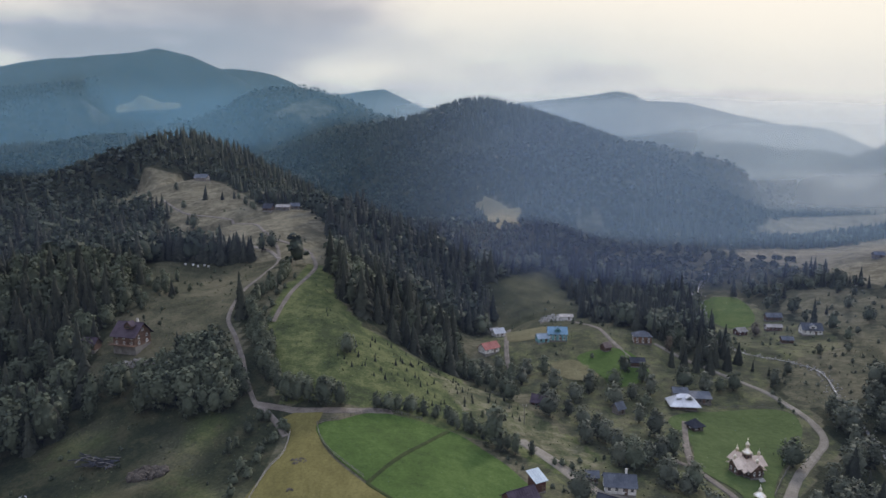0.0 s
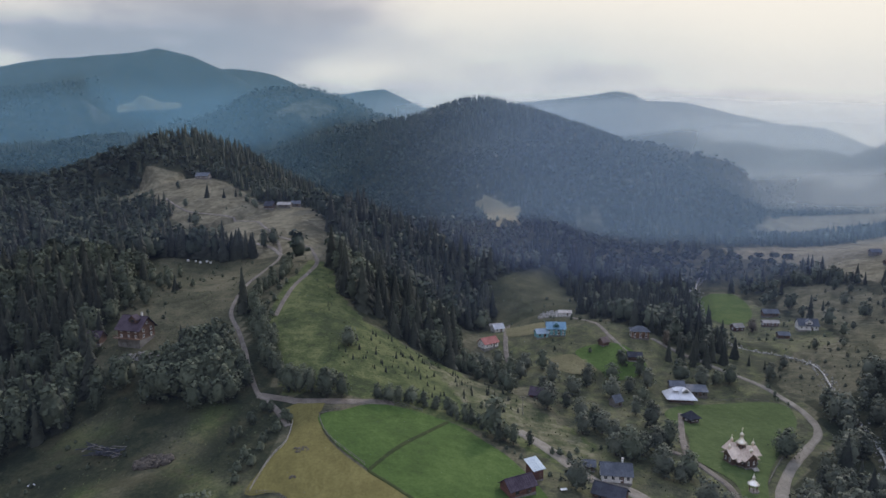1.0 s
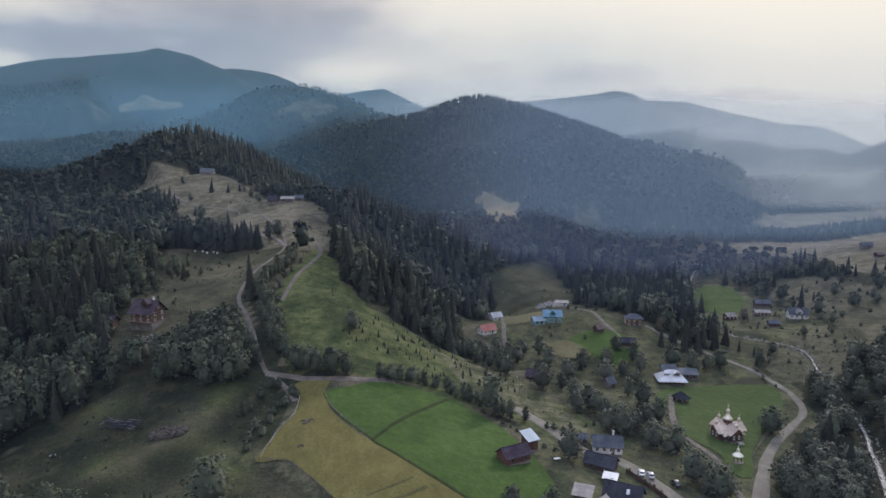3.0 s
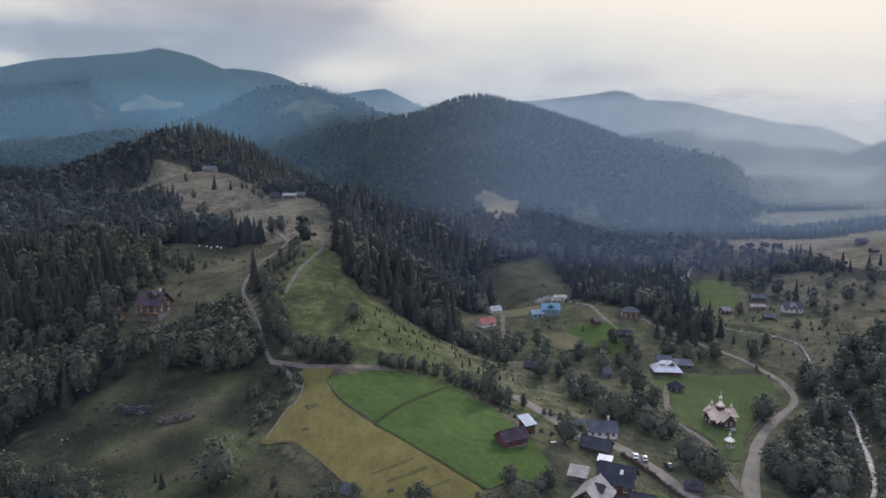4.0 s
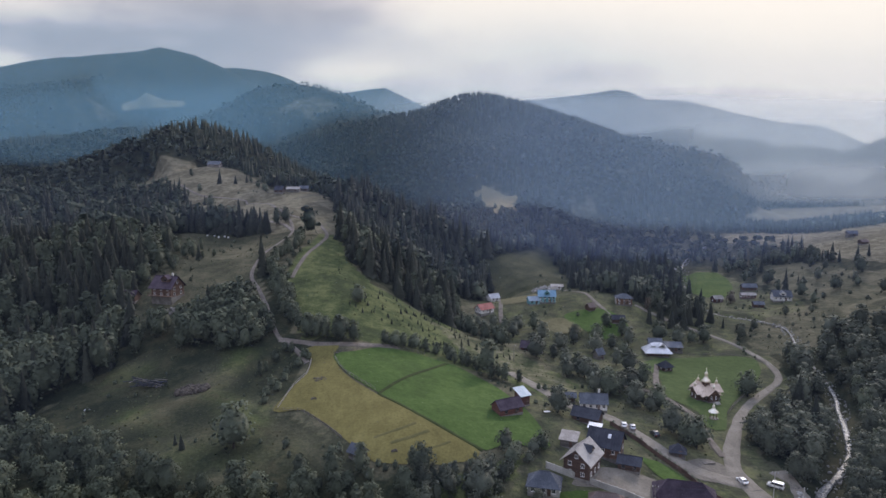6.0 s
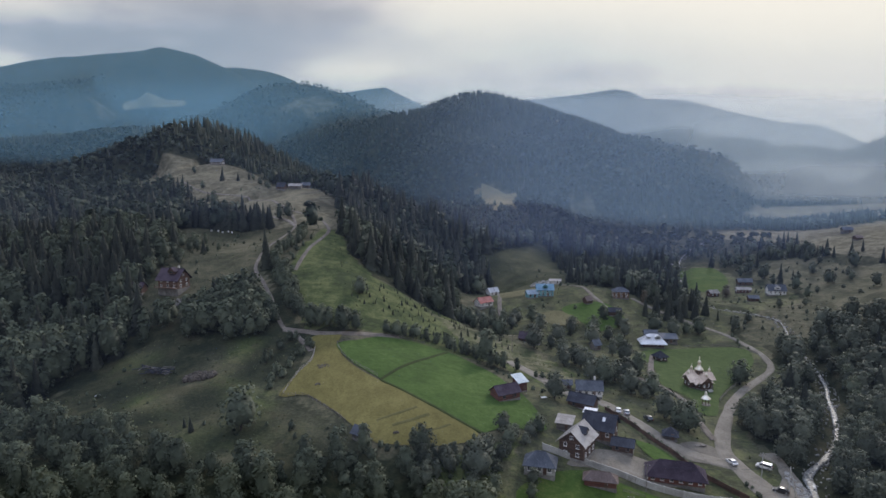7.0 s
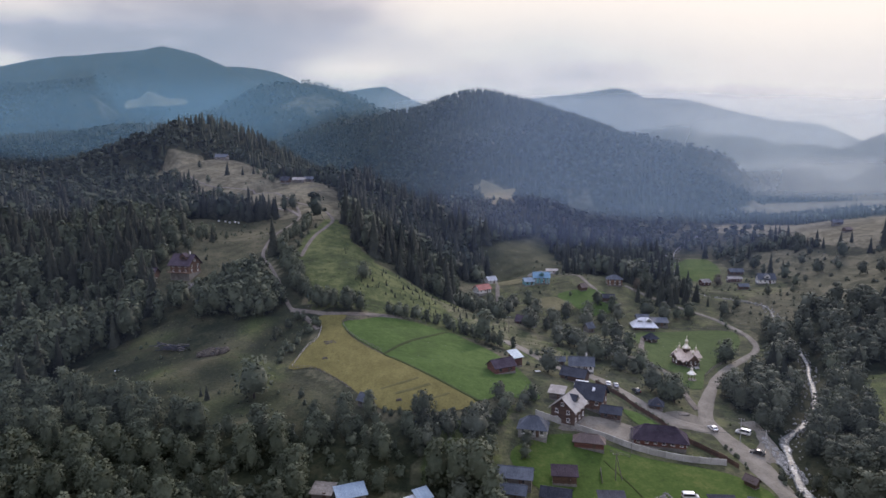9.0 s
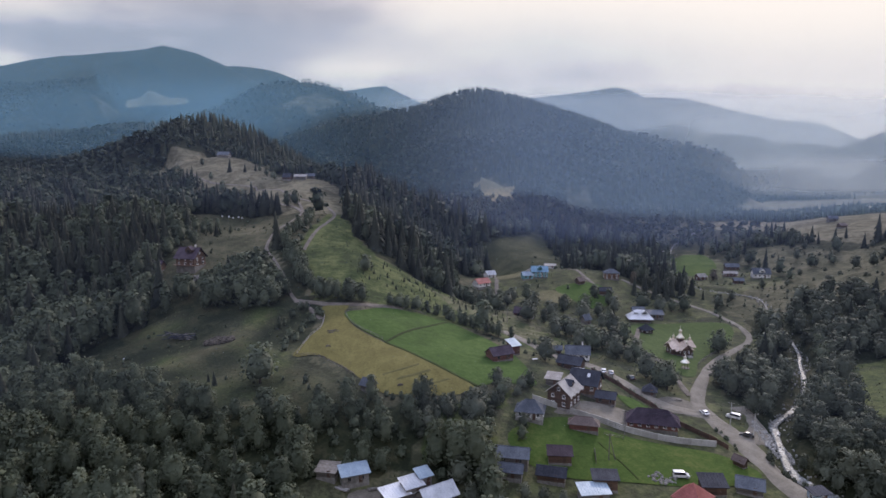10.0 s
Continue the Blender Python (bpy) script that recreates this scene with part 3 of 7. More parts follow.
def ribbon(name, points, width, mat, lift, label, category="road", ruts=0.0, ragged=0.25, dip=None):
    """A road or stream along a plan line."""
    line = smooth_line(points, 2.0)
    across = np.array([-0.5, -0.42, -0.25, 0.0, 0.25, 0.42, 0.5])
    sink = np.array([-0.3, 0.03, 0.06 - ruts, 0.09, 0.06 - ruts, 0.03, -0.3])
    co = []
    for i, p in enumerate(line):
        way = (line[min(i + 1, len(line) - 1)] - line[max(i - 1, 0)]).normalized()
        side = Vector((way.y, -way.x))
        w = width if name != "main_road" else float(np.interp(p.y, (100, 125, 150, 180, 240), (10.5, 8.6, 5.6, 4.0, 3.0)))
        if name == "stream":
            w = float(np.interp(p.y, (100, 150, 210, 260), (3.4, 2.2, 1.8, 0.8)))
        w = w * (1 + ragged * (float(noise2(p.x, p.y, 6, 21)) - 0.5))
        for a, s in zip(across, sink):
            q = p + side * (a * w)
            z = high(q.x, q.y) if dip is None else high(p.x, p.y) + dip
            co.append((q.x, q.y, z + lift + s))
    k = len(across)
    i = (np.arange(len(line) - 1)[:, None] * k + np.arange(k - 1)[None]).ravel()
    me = mesh_from(name, co, np.stack([i, i + 1, i + k + 1, i + k], 1), mat, True)
    return tagged(new(name, me), label, category, kind="structure")


TRACK_SPUR = [(-59, 204), (-64, 207.5), (-71, 221), (-78, 237), (-84.5, 251), (-93, 268), (-95, 290), (-95, 328), (-93, 354), (-104, 388), (-117, 413), (-135, 449), (-164, 475), (-201, 495), (-238, 538)]
TRACK_SLOPE = [(-72, 262), (-72, 275), (-71, 290), (-68, 316), (-68, 334), (-74, 356), (-81, 373), (-104, 392)]
TRACK_FIELD = [(-64, 207), (-55, 204.5), (-47, 203), (-32, 205.5), (-18, 212)]
ROAD_MAIN = [(104, 78), (98, 95), (95.6, 108), (93.4, 121), (91, 136), (89.7, 147), (93.6, 159), (102.6, 176), (113, 193), (126, 210), (140, 225), (147.5, 233), (152, 243), (153, 260), (150, 279), (144, 290), (131, 306), (122, 312), (112, 326)]
LANE = [(27, 212), (34, 203), (41, 192), (48.5, 181.5), (57, 179), (62.5, 171), (69, 159), (74.5, 149), (81, 144), (88, 141)]
plot("green_field", [(-41, 195), (-34, 199), (-20, 209.5), (2, 208.5), (16, 195), (26, 178), (33, 148), (19, 147), (13, 141), (-4.4, 152), (-20.8, 166.5), (-34, 181)], M_GREEN, 0.22,
     "mown bright green hay field on the slope")
plot("stubble_field", [(-53, 199), (-49, 202), (-40, 202.5), (-40.8, 195.5), (-35, 181), (-21.5, 165.8), (-5, 151.3), (11, 140), (3, 134), (-15, 131.5), (-22.4, 134), (-36, 149), (-44.5, 158), (-54, 158), (-50.6, 173), (-48, 184), (-48.8, 192)], M_YELLOW, 0.2,
     "yellow stubble field beside the green one")
plot("churchyard", [(94, 252), (118, 263), (147, 264), (148, 250), (138, 233), (122, 214), (108, 194), (99, 176), (93, 178), (95, 190), (88, 206), (94, 228)], M_CHURCH_GRASS, 0.2, "green churchyard grass round the wooden church", "grass")
plot("low_meadow", [(20, 118), (40, 129), (60, 120), (82, 114), (90, 104), (78, 98), (50, 99), (28, 104)], M_VILLAGE_GRASS, 0.2, "green meadow between village sheds", "grass")
plot("garden_plot", [(50, 300), (66, 306), (74, 290), (60, 284)], M_TAN, 0.25, "dry tan garden plot", "field")
plot("garden_strip", [(68, 310), (92, 318), (100, 296), (84, 284), (74, 292)], M_GREEN, 0.25, "green garden strip behind the blue house", "field")
plot("valley_lawn", [(186, 460), (196, 474), (222, 470), (214, 425), (196, 400), (184, 412)], M_VILLAGE_GRASS, 0.25, "pale green lawn among fir trees", "field")
plot("side_valley_plot", [(36, 335), (40, 372), (62, 372), (58, 338)], M_TAN, 0.25, "dry tan plot by the farm track", "field")
plot("yard", [(36, 131), (48, 142), (62, 139), (70, 128), (58, 125), (46, 131)], M_GRAVEL, 0.2, "pale gravel farm yard", "yard")
plot("lane_yard", [(72, 146), (77, 152), (84, 154), (89, 148), (86, 141), (77, 141)], M_GRAVEL, 0.18, "gravel parking place beside the road", "yard")
plot("yard_lawn", [(61.5, 151), (66.5, 149), (71.5, 142), (72.5, 136), (67.5, 136.5), (63, 143)], M_GREEN, 0.21, "bright green lawn between farm yard and lane", "grass")
plot("hamlet_yard", [(-25, 95), (-16, 98), (-7, 94), (-13, 86), (-23, 88)], M_GRAVEL, 0.18, "trampled pale yard among the hamlet's sheds", "yard")
ribbon("hill_track", TRACK_SPUR, 1.9, M_DIRT, 0.2, "pale dirt track climbing the grassy spur", ruts=0.1)
ribbon("slope_track", TRACK_SLOPE, 2.2, M_DIRT, 0.2, "two-rut dirt track along the slope", ruts=0.1)
ribbon("field_track", TRACK_FIELD, 3.0, M_DIRT, 0.22, "dirt track at the top of the fields", ruts=0.08)
ribbon("hut_track", [(-92, 354), (-102, 370), (-115, 381)], 2.2, M_DIRT, 0.2, "short dirt spur of the hill track", ruts=0.1)
ribbon("fence_track", [(-60, 204), (-53.5, 196), (-49.5, 190)], 2.0, M_DIRT, 0.2, "dirt path down to the fence", ruts=0.05)
ribbon("main_road", ROAD_MAIN, 5.0, M_GRAVEL, 0.24, "pale gravel main road along the valley", ruts=0.03)
ribbon("village_lane", LANE, 5.6, M_GRAVEL, 0.2, "grey gravel lane between farmsteads", ruts=0.04)
ribbon("church_lane", [(89.5, 156), (90, 166), (91, 175), (92, 187), (89.8, 194.5), (86, 204), (81, 211), (70, 218)], 2.6, M_DIRT, 0.27, "narrow dirt lane past the church", ruts=0.05)
ribbon("house_drive", [(85.5, 205), (92, 228), (100, 250)], 2.6, M_DIRT, 0.3, "two-rut drive up to the white house", ruts=0.08)
ribbon("farm_track", [(34, 296), (33, 315), (35, 340), (38, 372), (44, 410)], 2.6, M_DIRT, 0.22, "dirt track into the side valley", ruts=0.08)
ribbon("valley_track", [(98, 300), (90, 326), (86, 360), (78, 392), (62, 396)], 2.6, M_DIRT, 0.22, "dirt track along the valley side", ruts=0.06)
ribbon("ditch", [(-20.8, 166.5), (-10, 187), (1.8, 207.5)], 1.6, M_DITCH, 0.26, "dark grassy ditch across the green field", "ditch", ruts=0.0)
ribbon("meadow_path", [(47, 117), (51, 108), (54, 100)], 0.6, M_DITCH, 0.24, "thin trodden path across the green meadow", "path")
for k, (fx, fy, tx, ty) in enumerate(((-20, 141, -8, 149), (-15, 139, -4, 146), (-6, 137.5, 2.5, 142.5))):
    ribbon("furrow", [(fx, fy), ((fx + tx) / 2 + 0.4, (fy + ty) / 2), (tx, ty)], 1.1, M_FURROW, 0.16, "grassy furrow in the stubble field", "furrow", ragged=0.7)
ribbon("field_edge", [(-21.2, 166.3), (-4.8, 151.7), (12, 140.8)], 1.3, M_DITCH, 0.26, "dark strip of rank grass between fields", "ditch")


def water_material():
    m, tree = material("stream_water")
    a, b = grain(tree, 0.5, 5.0, distortion=1.2), grain(tree, 2.2, 4.0)
    v = maths(tree, "ADD", maths(tree, "MULTIPLY", a, 0.6), maths(tree, "MULTIPLY", b, 0.4))
    return finish(m, tree, ramp(tree, v, [(0.4, (0.05, 0.054, 0.05)), (0.52, (0.13, 0.137, 0.135)), (0.64, (0.42, 0.43, 0.43))]), 0.5, 0, b, 0.6, 0.2, **{"Specular IOR Level": 0.3})


ribbon("stream", [(q[0], q[1]) for q in STREAM], 2.0, water_material(), 0.75, "shallow white-flecked mountain stream over stones", "stream", ragged=0.6, dip=0.0)
ribbon("gravel_bank", [(96, 124), (103, 132), (106, 142), (104, 150)], 6.0, M_GRAVEL, 0.2, "pale gravel bank between road and stream", "bank", ragged=0.8)


def soft(v):
    v = np.clip(v, 0, 1)
    return v * v * (3 - 2 * v)


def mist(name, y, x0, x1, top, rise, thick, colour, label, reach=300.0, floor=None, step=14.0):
    """A flat sheet across the land that imitates haze: nothing at the ground, full above it, gone at its top and ends.
    """
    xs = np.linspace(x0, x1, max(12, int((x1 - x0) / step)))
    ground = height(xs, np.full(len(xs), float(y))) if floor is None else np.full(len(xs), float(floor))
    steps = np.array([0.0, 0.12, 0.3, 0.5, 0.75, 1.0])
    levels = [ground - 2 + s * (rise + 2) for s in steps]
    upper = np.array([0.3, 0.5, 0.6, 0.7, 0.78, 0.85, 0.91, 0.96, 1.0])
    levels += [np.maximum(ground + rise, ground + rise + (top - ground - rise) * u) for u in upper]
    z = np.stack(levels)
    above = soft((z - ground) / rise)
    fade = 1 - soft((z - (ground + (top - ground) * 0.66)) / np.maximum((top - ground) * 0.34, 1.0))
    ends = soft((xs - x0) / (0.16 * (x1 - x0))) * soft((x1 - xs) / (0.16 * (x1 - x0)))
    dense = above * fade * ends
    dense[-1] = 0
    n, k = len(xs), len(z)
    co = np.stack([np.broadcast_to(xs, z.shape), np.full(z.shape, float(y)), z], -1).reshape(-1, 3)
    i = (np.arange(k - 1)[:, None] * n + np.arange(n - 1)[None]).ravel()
    me = mesh_from(name, co, np.stack([i, i + 1, i + n + 1, i + n], 1), haze_sheet_material(name, thick, reach, colour), True)
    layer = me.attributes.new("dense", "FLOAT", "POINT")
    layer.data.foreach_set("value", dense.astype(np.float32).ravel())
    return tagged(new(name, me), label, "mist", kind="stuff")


# the blue of distance is put into these sheets' own colour
BLUE_HAZE_TINT = (0.23, 0.5, 0.74)
NEAR_HAZE_TINT = (0.3, 0.42, 0.76)
mist("mist", 110, -320, 320, 100, 22, 0.018, NEAR_HAZE_TINT, "tinted sheet imitating faint haze over the village")
mist("mist", 330, -520, 520, 150, 26, 0.035, NEAR_HAZE_TINT, "tinted sheet imitating faint blue haze over the spur and gardens")
mist("mist", 470, -80, 900, 190, 22, 0.14, NEAR_HAZE_TINT, "tinted sheet imitating faint blue haze over the upper meadows")
mist("mist", 640, -130, 1600, 260, 20, 0.24, (0.36, 0.57, 0.73), "tinted sheet imitating thin blue haze before the wooded mountain")
mist("mist", 800, -2600, 60, 330, 24, 0.18, BLUE_HAZE_TINT, "tinted sheet imitating thin blue haze behind the wooded knoll")
mist("mist", 1150, 470, 1900, 100, 26, 0.36, (0.84, 0.87, 0.82), "tinted sheet imitating pale mist and smoke over the valley fields", 120.0)
mist("mist", 1400, -3000, 330, 290, 50, 0.24, BLUE_HAZE_TINT, "tinted sheet imitating blue haze behind the wooded mountain")
mist("mist", 1730, 380, 3400, 260, 34, 0.4, (0.76, 0.85, 0.84), "tinted sheet imitating pale drifting mist in the distant valley", 160.0)
mist("mist", 2080, -4200, 1100, 640, 60, 0.2, BLUE_HAZE_TINT, "tinted sheet imitating grey-blue haze before the high mountain")
mist("mist", 3100, -900, 6200, 470, 60, 0.46, (0.78, 0.87, 0.92), "tinted sheet imitating pale haze before the farthest ridges", step=60)
plot("clearing", [(44, 842), (70, 822), (90, 770), (93, 700), (84, 648), (62, 628), (49, 655), (46, 740)], M_HAY, 1.2, "dry straw-coloured clearing in the mountain forest", "field", step=10)
for corner in FAR_MEADOWS[1:2]:
    plot("far_meadow", corner, M_HAY, 9.0, "pale mown meadow on the distant mountain foot", "field", step=24)

# ---------------------------------------------------------------- building blocks
def part(name, bm, mat, parent, label="", smooth=False):
    """Links a bmesh as one mesh under a thing or a part."""
    me = bpy.data.meshes.new(name)
    bmesh.ops.recalc_face_normals(bm, faces=bm.faces[:])
    for f in bm.faces:
        f.smooth = smooth
    bm.to_mesh(me)
    bm.free()
    for m in (mat if isinstance(mat, (list, tuple)) else [mat]):
        me.materials.append(m)
    ob = new(name, me)
    ob.parent = parent
    if label:
        tagged(ob, label)
    return ob


def box(bm, centre, size, m=None, turn=0.0):
    mat4 = (m or Matrix()) @ Matrix.Translation(centre) @ Matrix.Rotation(radians(turn), 4, "Z") @ Matrix.Diagonal((*size, 1))
    return bmesh.ops.create_cube(bm, size=1, matrix=mat4)["verts"]


def rod(bm, a, b, ra, rb=None, sides=8):
    a, b = Vector(a), Vector(b)
    m = Matrix.Translation((a + b) / 2) @ (b - a).to_track_quat("Z", "Y").to_matrix().to_4x4()
    return bmesh.ops.create_cone(bm, cap_ends=True, segments=sides, radius1=ra, radius2=ra if rb is None else rb, depth=(b - a).length, matrix=m)["verts"]


def slab(bm, corners, thick):
    """A flat plate with the given upper corners, thick downwards."""
    top = [bm.verts.new(c) for c in corners]
    low = [bm.verts.new(Vector(c) - Vector((0, 0, thick))) for c in corners]
    bm.faces.new(top)
    bm.faces.new(low[::-1])
    n = len(top)
    for i in range(n):
        bm.faces.new((top[i], low[i], low[(i + 1) % n], top[(i + 1) % n]))


def spun(bm, profile, sides=16, centre=(0, 0, 0)):
    """A turned shape from (radius, height) pairs."""
    rings = []
    for r, z in profile:
        rings.append([bm.verts.new((centre[0] + max(r, 0.001) * math.cos(2 * math.pi * k / sides), centre[1] + max(r, 0.001) * math.sin(2 * math.pi * k / sides), centre[2] + z)) for k in range(sides)])
    for a, b in zip(rings, rings[1:]):
        for k in range(sides):
            bm.faces.new((a[k], a[(k + 1) % sides], b[(k + 1) % sides], b[k]))
    bm.faces.new(rings[0][::-1])
    bm.faces.new(rings[-1])


def thing(name, x, y, z, turn, label, category, group=""):
    root = new(name)
    root.matrix_world = pose(x, y, z, 0, 0, turn)
    root.empty_display_size = 0.5
    return tagged(root, label, category, group)


def roof_plane(plane, thick=0.14, step=0.8, proud=0.05, wide=0.07):
    """A sheet roof plane a-b (ridge) to d-c (eave) with standing seams folded into it."""
    a, b, c, d = (Vector(v) for v in plane)
    bm = bmesh.new()
    point = (b - a).length < 0.05
    up = ((b - a) if not point else (c - d)).cross(d - a).normalized()
    if up.z < 0:
        up = -up
    count = max(2, int((c - d).length / step))
    half = wide / 2 / (c - d).length
    stops = [(0.0, 0.0)]
    for i in range(1, count):
        t = i / count
        stops += [(t - half, 0.0), (t, proud), (t + half, 0.0)]
    stops.append((1.0, 0.0))
    low = [bm.verts.new(d.lerp(c, t) + up * h) for t, h in stops]
    under = [bm.verts.new(v - Vector((0, 0, thick))) for v in (d, c)]
    if point:
        top = bm.verts.new(a)
        for p, q in zip(low, low[1:]):
            bm.faces.new((top, p, q))
        tip = bm.verts.new(a - Vector((0, 0, thick)))
        bm.faces.new((tip, under[1], under[0]))
        bm.faces.new((top, tip, under[0], low[0]))
        bm.faces.new((top, low[-1], under[1], tip))
    else:
        high_ = [bm.verts.new(a.lerp(b, t) + up * h) for t, h in stops]
        for k in range(len(stops) - 1):
            bm.faces.new((high_[k], low[k], low[k + 1], high_[k + 1]))
        back = [bm.verts.new(v - Vector((0, 0, thick))) for v in (a, b)]
        bm.faces.new((back[0], back[1], under[1], under[0]))
        bm.faces.new((high_[0], back[0], under[0], low[0]))
        bm.faces.new((high_[-1], low[-1], under[1], back[1]))
        bm.faces.new(high_ + back[::-1])
    bm.faces.new(low[::-1] + under)
    return bm


def window(root, x, y, z, w, h, facing, frame_mat=None, bars=1):
    """A window on a wall: a frame all round, with its sill, glazing bars and pane."""
    m = pose(x, y, z, 0, 0, facing)
    t, mat = 0.08, frame_mat or M_TRIM
    bm = bmesh.new()
    rings = [[bm.verts.new(m @ Vector((sx * half_w, depth, sz * half_h))) for sx, sz in ((-1, -1), (1, -1), (1, 1), (-1, 1))]
             for half_w, half_h, depth in ((w / 2 + t / 2, h / 2 + t / 2, 0.02), (w / 2 + t / 2, h / 2 + t / 2, -0.1),
                                           (w / 2 - t / 2, h / 2 - t / 2, -0.1), (w / 2 - t / 2, h / 2 - t / 2, 0.02))]
    for one, two in zip(rings, rings[1:] + rings[:1]):
        for k in range(4):
            bm.faces.new((one[k], one[(k + 1) % 4], two[(k + 1) % 4], two[k]))
    frame_ob = part("window", bm, mat, root)
    for k in range(bars):
        bm = bmesh.new()
        box(bm, ((k + 1) * w / (bars + 1) - w / 2, -0.03, 0), (0.06, 0.08, h - t), m)
        part("glazing_bar", bm, mat, frame_ob)
    bm = bmesh.new()
    box(bm, (0, -0.09, -h / 2 - 0.07), (w + 0.25, 0.24, 0.05), m)
    part("window_sill", bm, mat, frame_ob)
    bm = bmesh.new()
    box(bm, (0, 0.0, 0), (w - t, 0.03, h - t), m)
    part("pane", bm, M_PANE, frame_ob)


def wall_windows(root, w, d, z, h, sides, cols, ww=0.95, wh=1.15, mat=None):
    for side in sides:
        length, off = (w, d / 2) if side in "fb" else (d, w / 2)
        n = cols if side in "fb" else max(1, cols - 1)
        for k in range(n):
            u = (k + 0.5) / n * length - length / 2
            x, y, turn = {"f": (u, -off - 0.02, 0), "b": (u, off + 0.02, 180), "l": (-off - 0.02, u, -90), "r": (off + 0.02, u, 90)}[side]
            window(root, x, y, z + h * 0.55, ww, wh, turn, mat)


HOUSES = []


def house(name, label, x, y, turn, w, d, h, rise, wall, roof, shape="gable", over=0.55, storeys=1, cols=3, sides="flr", seam=0.8, chimney=False, door=True,
          base=0.25, base_mat=None, category="house", group="", ww=0.95, wh=1.15, trim=None, sink=None):
    """A house with its ridge along its own x: plinth, walls, roof planes, windows, door."""
    if category in ("shed", "barn", "outbuilding", "garage", "shelter"):
        w, d, h, rise, sides, trim = w * 0.86, d * 0.86, h * 0.84, rise * 0.88, "f" if category != "shed" else "", M_GREYWOOD
    elif name != "farmhouse":
        w, d, h, rise = w * 0.88, d * 0.9, h * 0.88, rise * 0.9
    HOUSES.append((x, y, max(w, d) * 0.5 + 2.0))
    c, s = math.cos(radians(turn)), math.sin(radians(turn))
    corners = [high(x + c * u - s * v, y + s * u + c * v) for u in (-w / 2, w / 2) for v in (-d / 2, d / 2)]
    z0 = (sum(corners) / 4 * 0.75 + max(corners) * 0.25) if sink is None else sink
    root = thing(name, x, y, z0, turn, label, category, group)
    bm = bmesh.new()
    drop = z0 - min(corners) + 0.8
    box(bm, (0, 0, (base - drop) / 2), (w + 0.12, d + 0.12, base + drop))
    part("plinth", bm, base_mat or M_ROCK, root)
    e = base + h
    bm = bmesh.new()
    if shape in ("gable", "shed"):
        top = [(-w / 2, -d / 2, e), (w / 2, -d / 2, e), (w / 2, d / 2, e), (-w / 2, d / 2, e)]
        box(bm, (0, 0, base + h / 2), (w, d, h))
        if shape == "gable":
            for sx in (-1, 1):
                vs = [bm.verts.new(v) for v in ((sx * (w / 2 - 0.01), -d / 2, e), (sx * (w / 2 - 0.01), d / 2, e), (sx * (w / 2 - 0.01), 0, e + rise),
                                                 (sx * (w / 2 - 0.22), -d / 2, e), (sx * (w / 2 - 0.22), d / 2, e), (sx * (w / 2 - 0.22), 0, e + rise))]
                for f in ((0, 1, 2), (3, 5, 4), (0, 2, 5, 3), (1, 4, 5, 2), (0, 3, 4, 1)):
                    bm.faces.new([vs[i] for i in f])
        else:
            for sx in (-1, 1):
                vs = [bm.verts.new(v) for v in ((sx * (w / 2 - 0.01), -d / 2, e), (sx * (w / 2 - 0.01), d / 2, e), (sx * (w / 2 - 0.01), d / 2, e + rise),
                                                 (sx * (w / 2 - 0.2), -d / 2, e), (sx * (w / 2 - 0.2), d / 2, e), (sx * (w / 2 - 0.2), d / 2, e + rise))]
                for f in ((0, 1, 2), (3, 5, 4), (0, 2, 5, 3), (1, 4, 5, 2), (0, 3, 4, 1)):
                    bm.faces.new([vs[i] for i in f])
            box(bm, (0, d / 2 - 0.1, e + rise / 2), (w - 0.4, 0.18, rise))
    else:
        box(bm, (0, 0, base + h / 2), (w, d, h))
    part("wall", bm, wall, root)
    planes = []
    k = rise / (d / 2)
    lo, ov = e - over * k, over
    if shape == "gable":
        W, D = w / 2 + over, d / 2 + ov
        planes = [[(-W, 0, e + rise), (W, 0, e + rise), (W, -D, lo), (-W, -D, lo)], [(W, 0, e + rise), (-W, 0, e + rise), (-W, D, lo), (W, D, lo)]]
    elif shape == "shed":
        W, D = w / 2 + over, d / 2 + ov
        k = rise / d
        planes = [[(-W, D, e + rise + ov * k), (W, D, e + rise + ov * k), (W, -D, e - ov * k), (-W, -D, e - ov * k)]]
    else:
        half = 0.0 if shape == "pyramid" else max(0.2, w / 2 - d / 2 * 0.85)
        W, D = w / 2 + over, d / 2 + ov
        a, b = (-half, 0, e + rise), (half, 0, e + rise)
        p, q, r, t = (-W, -D, lo), (W, -D, lo), (W, D, lo), (-W, D, lo)
        planes = [[a, b, q, p], [b, a, t, r], [b, b, r, q], [a, a, p, t]]
    for plane in planes:
        part("roof", roof_plane([Vector(v) + Vector((0, 0, 0.16)) for v in plane], 0.14, seam), roof, root)
    if shape in ("gable", "hip"):
        half = w / 2 + over if shape == "gable" else half
        bm = bmesh.new()
        rod(bm, (-half, 0, e + rise + 0.17), (half, 0, e + rise + 0.17), 0.13)
        part("ridge_cap", bm, roof, root)
    for n in range(storeys):
        wall_windows(root, w, d, base + n * h / storeys, h / storeys, sides, cols, ww, wh, trim)
    if shape == "gable" and rise > 2.3 and "l" in sides:
        for sx, turn_ in ((-1, -90), (1, 90)):
            window(root, sx * (w / 2 + 0.02), 0, e + rise * 0.38, 0.9, 1.0, turn_, trim)
    if door:
        bm = bmesh.new()
        box(bm, (w * 0.18, -d / 2 - 0.04, base + 1.0), (0.95, 0.1, 2.0))
        leaf = part("door", bm, M_BROWN, root)
